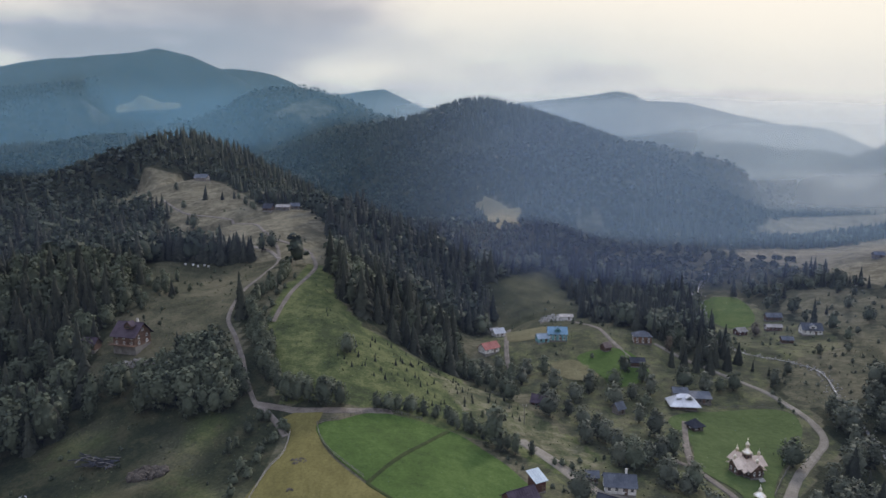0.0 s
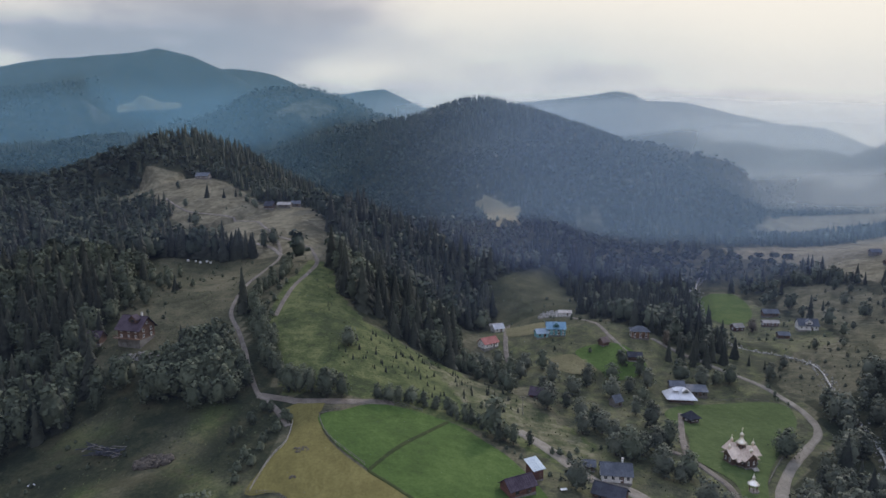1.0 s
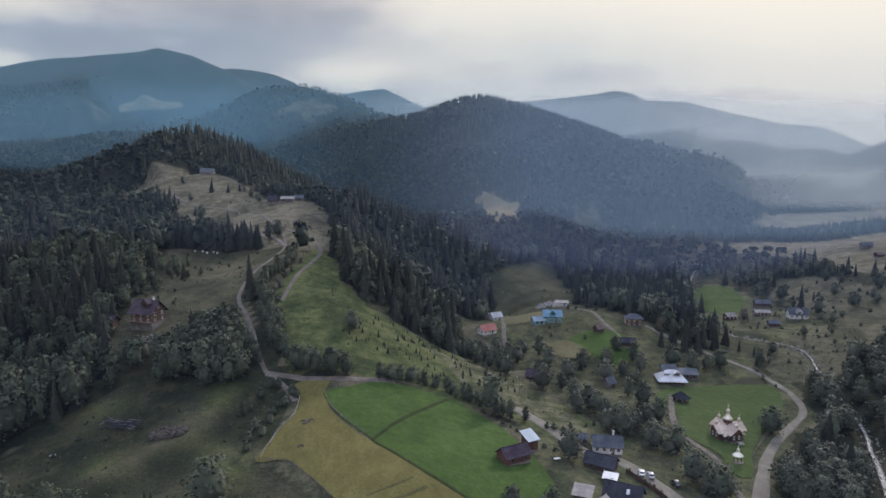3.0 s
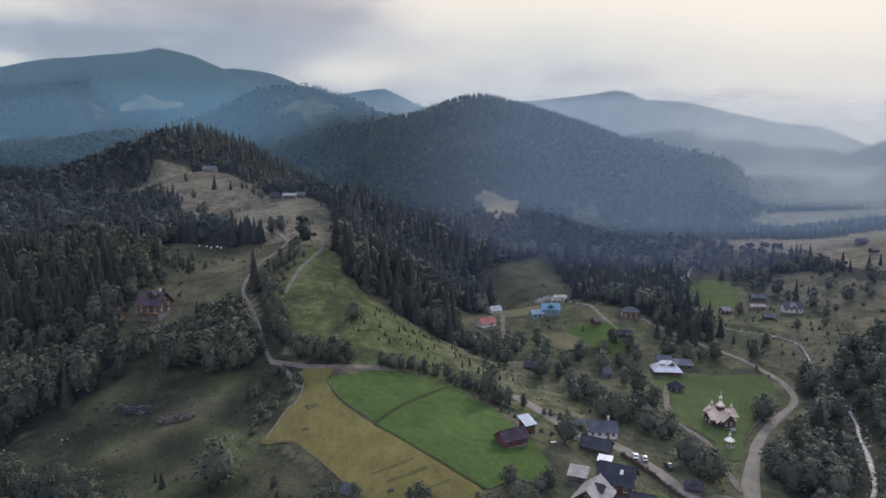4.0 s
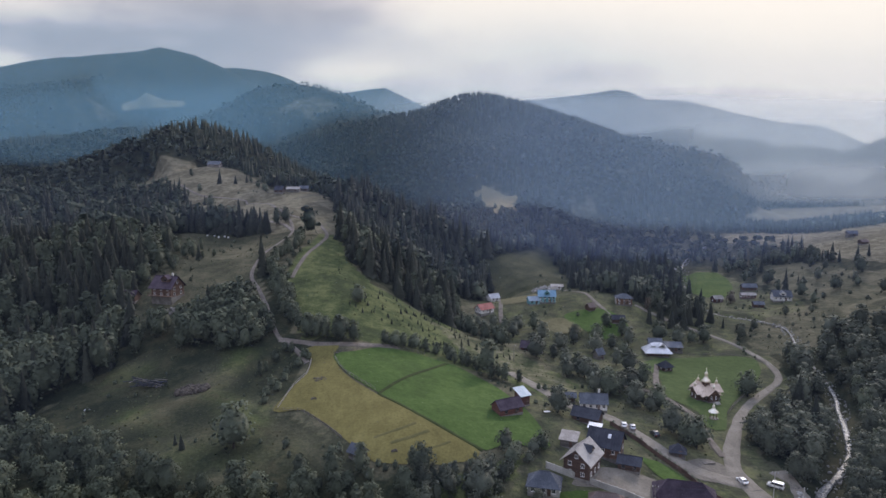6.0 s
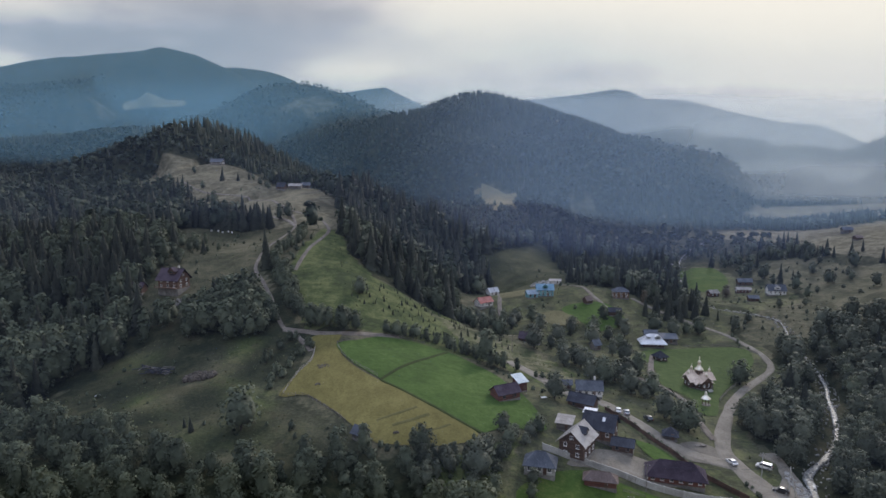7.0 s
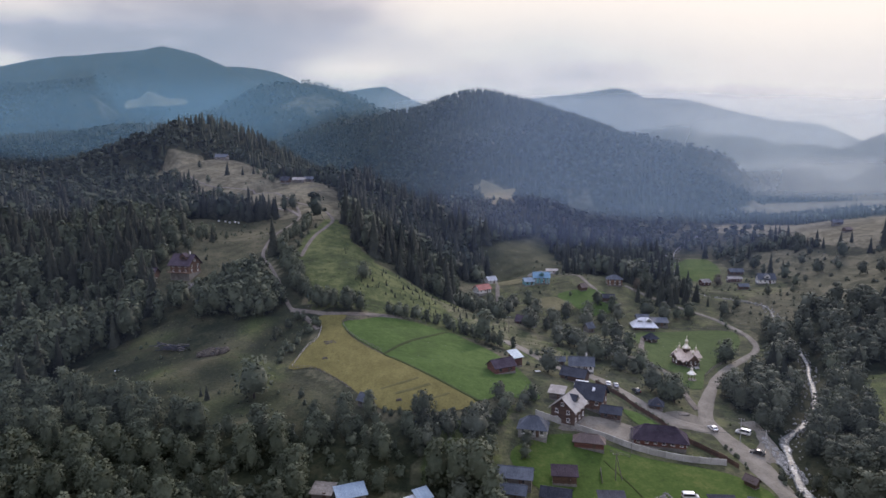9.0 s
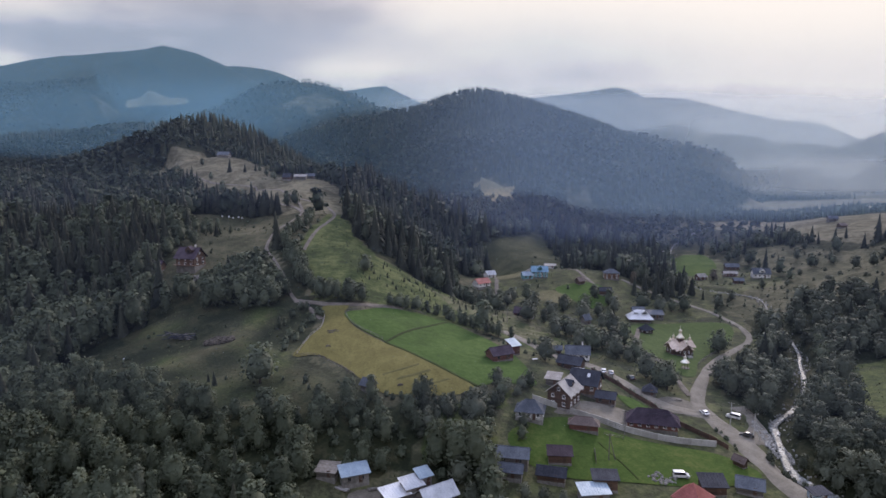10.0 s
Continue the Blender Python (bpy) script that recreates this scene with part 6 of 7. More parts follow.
def trunk_shape(rng, top=0.5, thick=0.022, limbs=4, spread_=0.2):
    co, quads = [], []

    def stick(a, b, ra, rb, sides=6):
        a, b = np.array(a, float), np.array(b, float)
        d = (b - a) / np.linalg.norm(b - a)
        u = np.cross(d, (0.31, 0.87, 0.1))
        u /= np.linalg.norm(u)
        v = np.cross(d, u)
        i = len(co)
        for p, r in ((a, ra), (b, rb)):
            for k in range(sides):
                t = 2 * math.pi * k / sides
                co.append(p + r * (u * math.cos(t) + v * math.sin(t)))
        for k in range(sides):
            j = (k + 1) % sides
            quads.append((i + k, i + j, i + sides + j, i + sides + k))

    bend = rng.uniform(-0.02, 0.02, 2)
    stick((0, 0, -0.04), (bend[0], bend[1], top * 0.5), thick, thick * 0.75)
    stick((bend[0], bend[1], top * 0.5), (bend[0] * 1.6, bend[1] * 1.6, top), thick * 0.75, thick * 0.3)
    for k in range(limbs):
        a = 2 * math.pi * (k + rng.uniform(-0.3, 0.3)) / limbs
        z = top * rng.uniform(0.4, 0.7)
        stick((bend[0], bend[1], z), (spread_ * math.cos(a), spread_ * math.sin(a), z + rng.uniform(0.12, 0.25)), thick * 0.45, thick * 0.15, 5)
    return np.array(co), np.array(quads)


FIR_CROWNS = [fir_shape(RNG, n, w) for n, w in ((170, 0.17), (190, 0.2), (180, 0.24))]
FIR_TRUNK = trunk_shape(RNG, 0.95, 0.017, 0)
LEAF_CROWNS = [leaf_shape(RNG, 13, 34, 0.064, 1.0, w, lo) for w, lo in ((0.29, 0.02), (0.36, 0.0), (0.32, 0.04), (0.24, 0.02), (0.4, 0.0))]
NEAR_CROWNS = [leaf_shape(RNG, 16, 52, 0.05, 1.0, w, 0.02) for w in (0.27, 0.31, 0.23, 0.29)]
WOOD_CROWNS = [leaf_shape(RNG, 10, 22, 0.08, 1.0, w, 0.03) for w in (0.27, 0.32, 0.23, 0.29)]
LEAF_TRUNKS = [trunk_shape(RNG, 0.6, 0.024, 5, 0.22) for _ in range(3)]
BUSH_CROWNS = [leaf_shape(RNG, 5, 22, 0.15, 0.9, 0.5, -0.08) for _ in range(3)]
MID_FIRS = [fir_shape(RNG, 60, w, 5) for w in (0.18, 0.21, 0.25)]
MID_LEAVES = [leaf_shape(RNG, 6, 10, 0.15, 1.0, w, 0.04) for w in (0.32, 0.37, 0.28)]
FAR_FIRS = [fir_shape(RNG, 14, w, 4) for w in (0.2, 0.25)]
DISTANT_TREES = [fir_shape(RNG, 6, 0.3, 4), leaf_shape(RNG, 1, 5, 0.5, 1.0, 0.34, 0.1, core=False)]
FAR_LEAVES = [leaf_shape(RNG, 2, 6, 0.38, 1.0, 0.34, 0.1, core=False) for _ in range(3)]


def rounded(me, facing):
    """Lets tufts take the light like the round crown that they make up."""
    layer = me.attributes.new("custom_normal", "FLOAT_VECTOR", "POINT")
    layer.data.foreach_set("vector", np.asarray(facing, np.float32).ravel())
    return me


def shared(name, shape, mat):
    me = mesh_from(name, shape[0], shape[1], mat, smooth=True)
    return rounded(me, shape[2]) if len(shape) > 2 else me


FIR_MESHES = [shared("crown", s, M_FIR) for s in FIR_CROWNS]
FIR_TRUNK_MESH = shared("trunk", FIR_TRUNK, M_BARK)
LEAF_MESHES = {m.name: [shared("crown", s, m) for s in LEAF_CROWNS] for m in (M_LEAF, M_PALE_LEAF, M_RUST_LEAF)}
LEAF_TRUNK_MESHES = [shared("trunk", s, M_BARK) for s in LEAF_TRUNKS]
BUSH_MESHES = {m.name: [shared("foliage", s, m) for s in BUSH_CROWNS] for m in (M_LEAF, M_PALE_LEAF, M_RUST_LEAF)}


def tree_thing(kind, x, y, tall, rng, mat=M_LEAF, wide=1.0, label="", group="", shape=None):
    """A tree of its own: trunk and crown under one base; a bush is one mesh."""
    z = high(x, y)
    turn = rng.uniform(0, 360)
    if kind == "bush":
        ob = new("bush", BUSH_MESHES[mat.name][rng.integers(3)])
        ob.matrix_world = pose(x, y, z - 0.1, 0, 0, turn) @ Matrix.Diagonal((tall * wide, tall * wide, tall, 1))
        return tagged(ob, label or "dense dark green bush on the grass", "bush", group or "bushes")
    root = new("fir_tree" if kind == "fir" else "broadleaf_tree")
    root.matrix_world = pose(x, y, z - 0.15, rng.uniform(-2, 2), rng.uniform(-2, 2), turn) @ Matrix.Diagonal((tall * wide, tall * wide, tall, 1))
    crown = new("crown", FIR_MESHES[rng.integers(3)] if kind == "fir" else LEAF_MESHES[mat.name][rng.integers(5) if shape is None else shape])
    stem = new("trunk", FIR_TRUNK_MESH if kind == "fir" else LEAF_TRUNK_MESHES[rng.integers(3)])
    crown.parent = stem.parent = root
    if kind == "fir":
        return tagged(root, label or "tall dark green fir tree with drooping boughs", "tree", group or "fir trees")
    return tagged(root, label or "full-crowned dark green broadleaf tree", "tree", group or "broadleaf trees")


def wood_stuff(name, shapes, x, y, tall, wide, mat, rng, label):
    """Many trees that nobody could count, as one mesh."""
    z = np.where(y > 560, sheet_height(x, y), height(x, y))
    turn, pick, tint = rng.uniform(0, 2 * math.pi, len(x)), rng.integers(len(shapes), size=len(x)), rng.uniform(0, 1, len(x))
    tint = np.clip(0.75 * tint + 0.8 * (0.6 * noise2(x, y, 85, 71) + 0.4 * noise2(x, y, 33, 72)) - 0.28, 0.01, 1)
    cos, quads, tints, facing, start = [], [], [], [], 0
    for k, (co, q, fn) in enumerate(shapes):
        who = np.nonzero(pick == k)[0]
        if not len(who):
            continue
        c, s = np.cos(turn[who])[:, None], np.sin(turn[who])[:, None]
        w, h = (tall[who] * wide[who])[:, None], tall[who][:, None]
        px, py, pz = co[None, :, 0] * w, co[None, :, 1] * w, co[None, :, 2] * h
        world_co = np.stack([px * c - py * s + x[who][:, None], px * s + py * c + y[who][:, None], pz + z[who][:, None] - 0.3], -1)
        cos.append(world_co.reshape(-1, 3))
        n = len(co)
        facing.append(np.stack([fn[None, :, 0] * c - fn[None, :, 1] * s, fn[None, :, 0] * s + fn[None, :, 1] * c, np.broadcast_to(fn[None, :, 2], px.shape)], -1).reshape(-1, 3))
        quads.append((q[None] + (np.arange(len(who)) * n)[:, None, None]).reshape(-1, 4) + start)
        tints.append(np.repeat(tint[who], n))
        start += n * len(who)
    if not cos:
        return None
    me = rounded(mesh_from(name, np.concatenate(cos), np.concatenate(quads), mat, smooth=True), np.concatenate(facing))
    layer = me.attributes.new("tint", "FLOAT", "POINT")
    layer.data.foreach_set("value", np.concatenate(tints).astype(np.float32))
    return tagged(new(name, me), label, "forest", kind="stuff")


def scatter(rng, x0, x1, y0, y1, step, keep):
    """Uneven places in a stretch of the plan, where keep(x, y) says so."""
    gx, gy = np.meshgrid(np.arange(x0, x1, step), np.arange(y0, y1, step))
    x = gx.ravel() + rng.uniform(-0.48, 0.48, gx.size) * step
    y = gy.ravel() + rng.uniform(-0.48, 0.48, gx.size) * step
    ok = keep(x, y)
    return x[ok], y[ok]


def in_sight(x, y):
    return np.abs(x) < 0.74 * (y + 66) + 14


def off_roads(x, y):
    ok = np.ones(np.shape(x), bool)
    for line, room in ((ROAD_MAIN, 6.5), (LANE, 5), (TRACK_SPUR, 4.5), (TRACK_SLOPE, 4.5), (TRACK_FIELD, 5), (STREAM, 4.2)):
        ok &= along(x, y, [(q[0], q[1], 0) for q in line])[0] > room
    # the stream runs open to the south-west
    d, _ = along(np.asarray(x, float) + 3, np.asarray(y, float) + 3, STREAM)
    return ok & ((d > 4.5) | (np.asarray(y) > 215))


def build_woods():
    rng = np.random.default_rng(11)

    # near woods on the slopes and along the stream
    def keep(x, y):
        thin = (x > 205) & (y > 205) & (y < 430)
        share = np.where(thin, 0.35, 0.93)
        share = np.where((x > 195) & (y > 430), 0.42, share)
        share = np.where((x < -165) & (x > -300) & (y > 372) & (y < 560), 0.6, share)
        return in_sight(x, y) & ~is_open(x, y) & off_roads(x, y) & (rng.uniform(0, 1, np.shape(x)) < share)
    x, y = scatter(rng, -420, 460, 72, 520, 6.6, keep)
    firry = np.clip((noise2(x, y, 60, 31) - 0.45) * 2.5, 0, 1)
    firry = np.where((x > -75) & (x < 60) & (y > 260), 0.6, firry)
    firry = np.where((x > 90) & (y < 330), 0.12, firry)
    firry = np.where((x > 6) & (x < 60) & (y < 335), 0.08, firry)
    firry = np.where((x < -40) & (y < 250), np.minimum(firry, 0.18), firry)
    firry = np.where((x > 60) & (y > 330), 0.5, firry)
    firry = np.where((x > 190) & (y > 330), 0.28, firry)
    firry = np.where((x < -60) & (x > -128) & (y < 265), 0.0, firry)
    firry = np.where((x < -125) & (y > 250), 0.32 + 0.5 * firry, firry)
    fir = rng.uniform(0, 1, len(x)) < firry
    tall = np.where(fir, rng.uniform(13, 22, len(x)), rng.uniform(11, 17, len(x))) * (0.7 + 0.55 * noise2(x, y, 24, 33))
    tall = np.where(fir & (x > -75) & (x < 60) & (y > 285), tall * 1.15, tall)
    tall = np.where((x > 85) & (y < 330) & (x < 215), tall * 0.72, tall)
    tall = np.where((x < -60) & (x > -128) & (y > 195) & (y < 265), tall * 0.78, tall)
    tall = np.where((x > 6) & (x < 60) & (y > 205) & (y < 335), tall * 0.62, tall)
    tall = np.where((x > -66) & (x < -6) & (y < 140), tall * 0.66, tall)
    tall = np.where((x <= -66) & (y < 160), tall * 0.86, tall)
    tall = np.where((x > 195) & (y > 430), tall * 0.72, tall)
    wide = rng.uniform(0.85, 1.25, len(x))
    close = (y < 165) & ~fir & (x < 60)
    close |= (y < 172) & ~fir & (x > 90)
    order = np.argsort(y)
    single = np.zeros(len(x), bool)
    single[[i for i in order if close[i]][:26]] = True
    for i in np.nonzero(single)[0]:
        luck = rng.uniform()
        mat = M_PALE_LEAF if luck < 0.2 else M_LEAF
        tree_thing("broadleaf", x[i], y[i], tall[i], rng, mat, wide[i])
    near_fir = fir & (y < 330)
    for i in np.nonzero(near_fir)[0][:110]:
        tree_thing("fir", x[i], y[i], tall[i], rng, wide=wide[i])
        single[i] = True
    rest = ~single
    detail = rest & (y < 330)
    a, b = detail & ~fir & (y < 178), detail & fir
    west = x < 95
    for crowns, which in ((NEAR_CROWNS, a), (WOOD_CROWNS, detail & ~fir & (y >= 178))):
        wood_stuff("broadleaf_wood", crowns, x[which & west], y[which & west], tall[which & west], wide[which & west], M_LEAF, rng, "dense dark broadleaf wood on the hillside")
        wood_stuff("broadleaf_wood", crowns, x[which & ~west], y[which & ~west], tall[which & ~west], wide[which & ~west] * 1.3, M_PALE_LEAF, rng, "grey-green alder and willow wood along the stream")
    wood_stuff("fir_wood", FIR_CROWNS, x[b], y[b], tall[b], wide[b], M_FIR, rng, "dense dark fir wood on the spur's side")
    a, b = rest & ~detail & ~fir, rest & ~detail & fir
    east = x > 20
    wood_stuff("broadleaf_wood", MID_LEAVES, x[a & ~east], y[a & ~east], tall[a & ~east], wide[a & ~east], M_FAR, rng, "mixed green wood on the hillside")
    wood_stuff("broadleaf_wood", MID_LEAVES, x[a & east], y[a & east], tall[a & east] * 0.85, wide[a & east], M_LEAF, rng, "mixed green wood on the valley side")
    wood_stuff("fir_wood", MID_FIRS, x[b], y[b], tall[b], wide[b], M_FIR, rng, "dark fir wood on the valley side")

    x, y = scatter(rng, -110, 14, 72, 142, 4.6, lambda x, y: in_sight(x, y) & ~is_open(x, y) & off_roads(x, y))
    wood_stuff("undergrowth", BUSH_CROWNS, x, y, rng.uniform(2.0, 4.5, len(x)), np.full(len(x), 1.1), M_LEAF, rng, "leafy undergrowth filling the wood above the hamlet")

    # the wooded mountain and its neighbours
    def far_keep(x, y):
        thin = (x > 195) & (x < 300) & (y < 690)
        return in_sight(x, y) & ~is_open(x, y) & (rng.uniform(0, 1, np.shape(x)) < np.where(thin, 0.45, 1.0))
    x, y = scatter(rng, -760, 820, 520, 1330, 8.2, far_keep)
    fir = rng.uniform(0, 1, len(x)) < np.clip(0.3 + (noise2(x, y, 90, 35) - 0.5) * 2.2 + np.clip((height(x, y) - 110) / 80, 0, 0.7), 0.12, 0.95)
    tall = np.where(fir, rng.uniform(10, 17, len(x)), rng.uniform(7, 12, len(x)))
    wide = rng.uniform(0.9, 1.3, len(x))
    wood_stuff("mountain_wood", FAR_FIRS, x[fir], y[fir], tall[fir], wide[fir], M_FAR, rng, "dark fir forest covering the mountain")
    wood_stuff("mountain_wood", FAR_LEAVES, x[~fir], y[~fir], tall[~fir], wide[~fir] * 1.1, M_FAR, rng, "dark mixed forest covering the mountain")
    x, y = scatter(rng, -1750, 1500, 1330, 2200, 16.0, far_keep)
    tall = rng.uniform(6, 11, len(x))
    wood_stuff("distant_wood", DISTANT_TREES, x, y, tall, rng.uniform(1.4, 2.2, len(x)), M_FAR, rng, "distant fir forest in blue haze")
    x, y = scatter(rng, -20, 90, 486, 670, 6.0, lambda x, y: inside(x, y, SCRUB_SLOPE) & (rng.uniform(0, 1, np.shape(x)) < 0.7))
    wood_stuff("broadleaf_wood", MID_LEAVES, x, y, rng.uniform(3.5, 9, len(x)), rng.uniform(0.8, 1.2, len(x)), M_LEAF, rng, "light green young trees below the dry clearing")
    x, y = scatter(rng, -335, -225, 500, 610, 8.0, lambda x, y: inside(x, y, SPUR_WEST) & (rng.uniform(0, 1, np.shape(x)) < 0.2))
    wood_stuff("broadleaf_wood", MID_LEAVES, x, y, rng.uniform(3.5, 7, len(x)), rng.uniform(0.8, 1.2, len(x)), M_LEAF, rng, "scattered dark trees on the upper meadow")


build_woods()


def near_house(x, y, room=0.0):
    return any((x - a) ** 2 + (y - b) ** 2 < (r + room) ** 2 for a, b, r in HOUSES)


def row(rng, points, step, kind, low, top, mat=M_LEAF, jitter=1.2, wide=1.0, label="", group=""):
    """Trees or bushes along a plan line."""
    for p, _ in along_line(points, step):
        x, y = p.x + rng.uniform(-jitter, jitter), p.y + rng.uniform(-jitter, jitter)
        if not near_house(x, y, -1.0):
            tree_thing(kind, x, y, rng.uniform(low, top), rng, mat, wide * rng.uniform(0.85, 1.15), label, group)


def build_garden_trees():
    rng = np.random.default_rng(21)
    hedge = "broadleaf tree in the hedge above the green field"
    row(rng, [(-23.7, 211), (-17, 213.5), (-5, 217.5), (3.4, 216), (16, 209)], 3.0, "broadleaf", 4.5, 7, wide=1.1, label=hedge)
    row(rng, [(-22, 212), (-5, 217), (14, 209)], 3.5, "bush", 2, 3.2, label="dense bush in the hedge above the green field")
    row(rng, [(-55, 209), (-47, 207.5), (-41, 207), (-35, 208)], 3.2, "broadleaf", 8, 11.5, label="broadleaf tree beside the field track")
    row(rng, [(-69, 213), (-73, 220), (-77, 227)], 3.2, "broadleaf", 6, 8.5, jitter=1.0, label="broadleaf tree leaning over the hill track")
    row(rng, [(-54, 213), (-44, 212), (-37, 211)], 4, "broadleaf", 5, 8, label="broadleaf tree beside the field track")
    row(rng, [(-60, 216), (-67, 232), (-76, 252), (-83, 274), (-82, 296), (-80, 326)], 2.8, "broadleaf", 5.5, 10, jitter=3.0, wide=0.9, label="slender broadleaf tree between the two tracks")
    row(rng, [(-62, 222), (-72, 250), (-78, 280), (-76, 310)], 5, "bush", 2, 3.5, jitter=3.0, label="bush between the two dirt tracks")
    row(rng, [(-80, 300), (-82, 330), (-86, 350)], 8, "fir", 3, 6, jitter=2.0, label="young fir beside the hill track")
    for x, y, tall in ((19, 200, 7), (24, 199.5, 8), (29.5, 200, 6), (10, 210, 6.5), (5, 211, 5.5), (22, 203, 6)):
        tree_thing("broadleaf", x, y, tall, rng, label="broadleaf tree at the end of the hedge")
    row(rng, [(-166, 359), (-145, 361.5), (-126, 362), (-107, 359.5)], 2.4, "fir", 13, 18, jitter=1.4, wide=1.25, label="dark fir in the row across the meadow", group="fir row")
    row(rng, [(-168, 364), (-140, 367), (-112, 366)], 6, "fir", 8, 12, jitter=3, label="dark fir in the row across the meadow", group="fir row")
    for x, y, tall, kind in ((-177, 360, 14, "fir"), (-172, 368, 13, "fir"), (-180, 372, 12, "fir"), (-204, 444, 9, "fir"), (-181, 457, 12, "broadleaf"), (-190, 440, 8, "fir"), (-107, 371, 12, "broadleaf"),
                             (-102, 374, 11, "broadleaf"), (-197.5, 527, 13, "fir"), (-265, 640, 10, "fir"), (-182, 523, 8, "fir"), (-173, 526, 7, "fir"), (-168, 522, 6, "broadleaf"), (-157.5, 505, 7, "broadleaf"),
                             (-146, 489, 7, "broadleaf"), (-150, 495, 6, "broadleaf"), (-130, 298, 8.5, "fir"), (-208, 508, 7, "broadleaf"), (-215, 500, 6, "broadleaf"), (-106, 246, 7, "fir"), (-67, 241, 7, "broadleaf"),
                             (-38, 242.5, 8.6, "broadleaf"), (-60.5, 139, 14, "broadleaf"), (-76, 140, 5, "fir"), (-79, 142.5, 3.5, "fir"), (-45, 138, 3.5, "broadleaf"), (-55, 130, 4, "fir"), (-95, 136, 8, "fir"),
                             (-8.5, 131.5, 6.5, "broadleaf"), (-148, 374, 15, "broadleaf"), (-185, 385, 15, "fir"), (-192, 378, 16, "fir"), (-198, 392, 14, "fir"), (-190, 470, 8, "fir"), (-170, 440, 9, "broadleaf"), (-165, 420, 8, "fir"), (-150, 420, 7, "broadleaf"), (-235, 560, 8, "broadleaf")):
        shape = 1 if (x, kind) == (-38, "broadleaf") or x == -60.5 else None
        tree_thing(kind, x, y, tall, rng, wide=1.3 if shape == 1 else 1.0, label="solitary fir on the open meadow" if kind == "fir" else "solitary broadleaf tree on the open meadow", shape=shape)
    # gardens of the village
    spots = [(60, 204), (65, 202), (62.6, 215), (82, 233), (75, 265), (84, 271), (88, 263), (58.6, 228), (52, 220), (60, 223), (46, 254), (51, 246), (57, 263), (48, 290), (94, 288), (80, 285),
             (69, 285), (94, 276), (40, 293), (28, 304), (19, 300), (10, 289), (32, 287), (42, 240), (44, 262), (50, 275), (36, 280), (22, 290), (14, 282), (80, 247), (55, 238),
             (72, 190), (76, 187), (80, 190), (74, 198), (70, 206), (76, 210), (82, 214), (66, 209), (125, 214), (127, 220),
             (83, 161), (80, 164), (78, 170), (84, 168), (22, 141), (25, 138), (18.5, 143), (30, 146), (27, 143), (15, 124), (25, 121), (40, 174), (20, 137), (88, 296), (112, 283), (128, 282), (120, 279), (60, 268), (66, 275),
             (16, 130), (10, 122), (24, 116), (14, 116), (9, 108)]
    for i, (x, y) in enumerate(spots):
        if near_house(x, y, -1.5):
            continue
        luck = rng.uniform()
        mat = M_PALE_LEAF if luck < 0.6 else M_LEAF
        small = x > 14 and x < 64 and y < 150
        tree_thing("broadleaf", x, y, rng.uniform(4, 7) if small else rng.uniform(7, 11.5), rng, mat, 1.3, label="spreading fruit tree in a village garden" if small else "full broadleaf tree between the farmsteads")
    for x, y, tall in ((119, 302, 12), (124, 300, 13), (131, 300, 14), (142, 306, 13), (137, 308, 15), (151, 314, 12), (155, 306, 6), (113, 303, 12), (118, 333, 10), (128, 308, 15), (135, 316, 14), (146, 320, 13), (122, 312, 12), (300, 448, 14), (160, 300, 5)):
        tree_thing("fir", x, y, tall, rng, label="tall dark fir in the valley clump")
    tree_thing("broadleaf", 135, 283, 10, rng, wide=1.2, label="great round broadleaf tree by the road", shape=1)
    tree_thing("broadleaf", 117, 318, 9, rng, M_RUST_LEAF, label="rust-coloured broadleaf tree on the slope")
    tree_thing("broadleaf", 192, 379, 9, rng, M_RUST_LEAF, 1.2, label="rust-coloured broadleaf tree by the cottages")
    # hedges and scrub
    row(rng, [(-30, 136), (-20, 131), (-8, 129), (4, 132), (12, 138)], 2.6, "bush", 1.6, 3.2, label="hedge bush below the stubble field")
    row(rng, [(-52, 195), (-56, 184), (-57, 172), (-60, 160)], 3.4, "bush", 2, 4, jitter=2.5, label="bush on the bank beside the fence")
    row(rng, [(-58, 200), (-62, 190), (-66, 180)], 5, "broadleaf", 4, 6.5, jitter=2.5, label="low broadleaf tree on the bank")
    row(rng, [(20, 195), (26, 190), (36, 176)], 4, "bush", 1.2, 2.2, label="bush beside the lane")
    row(rng, [(35, 196), (48, 200), (60, 212), (74, 224)], 4.5, "bush", 1.5, 3, jitter=2, label="bush in the rough pasture")
    row(rng, [(58.2, 171.5), (64.4, 160.5), (68.4, 151.5), (73.4, 142.5), (75.8, 134)], 1.7, "bush", 1.2, 2.0, jitter=0.25, label="clipped dark hedge bush along the lane fence")
    row(rng, [(76.5, 133.5), (81, 127), (86, 120.5)], 1.9, "bush", 1.1, 1.9, jitter=0.25, label="clipped dark hedge bush along the road fence")
    row(rng, [(88, 130), (90, 124), (88, 116)], 2.5, "bush", 1, 1.8, label="bush beside the board fence")
    row(rng, [(99, 120), (98, 110), (103, 98), (112, 86)], 2.2, "bush", 1.5, 3, mat=M_PALE_LEAF, label="willow bush on the stream bank")
    row(rng, [(106, 112), (110, 102), (120, 88)], 4, "broadleaf", 5, 9, mat=M_PALE_LEAF, jitter=1.5, label="willow on the stream bank")
    row(rng, [(124, 142), (138, 156), (150, 172), (160, 192), (168, 208), (174, 224)], 6, "broadleaf", 7, 11, jitter=1.0, label="alder leaning over the stream")
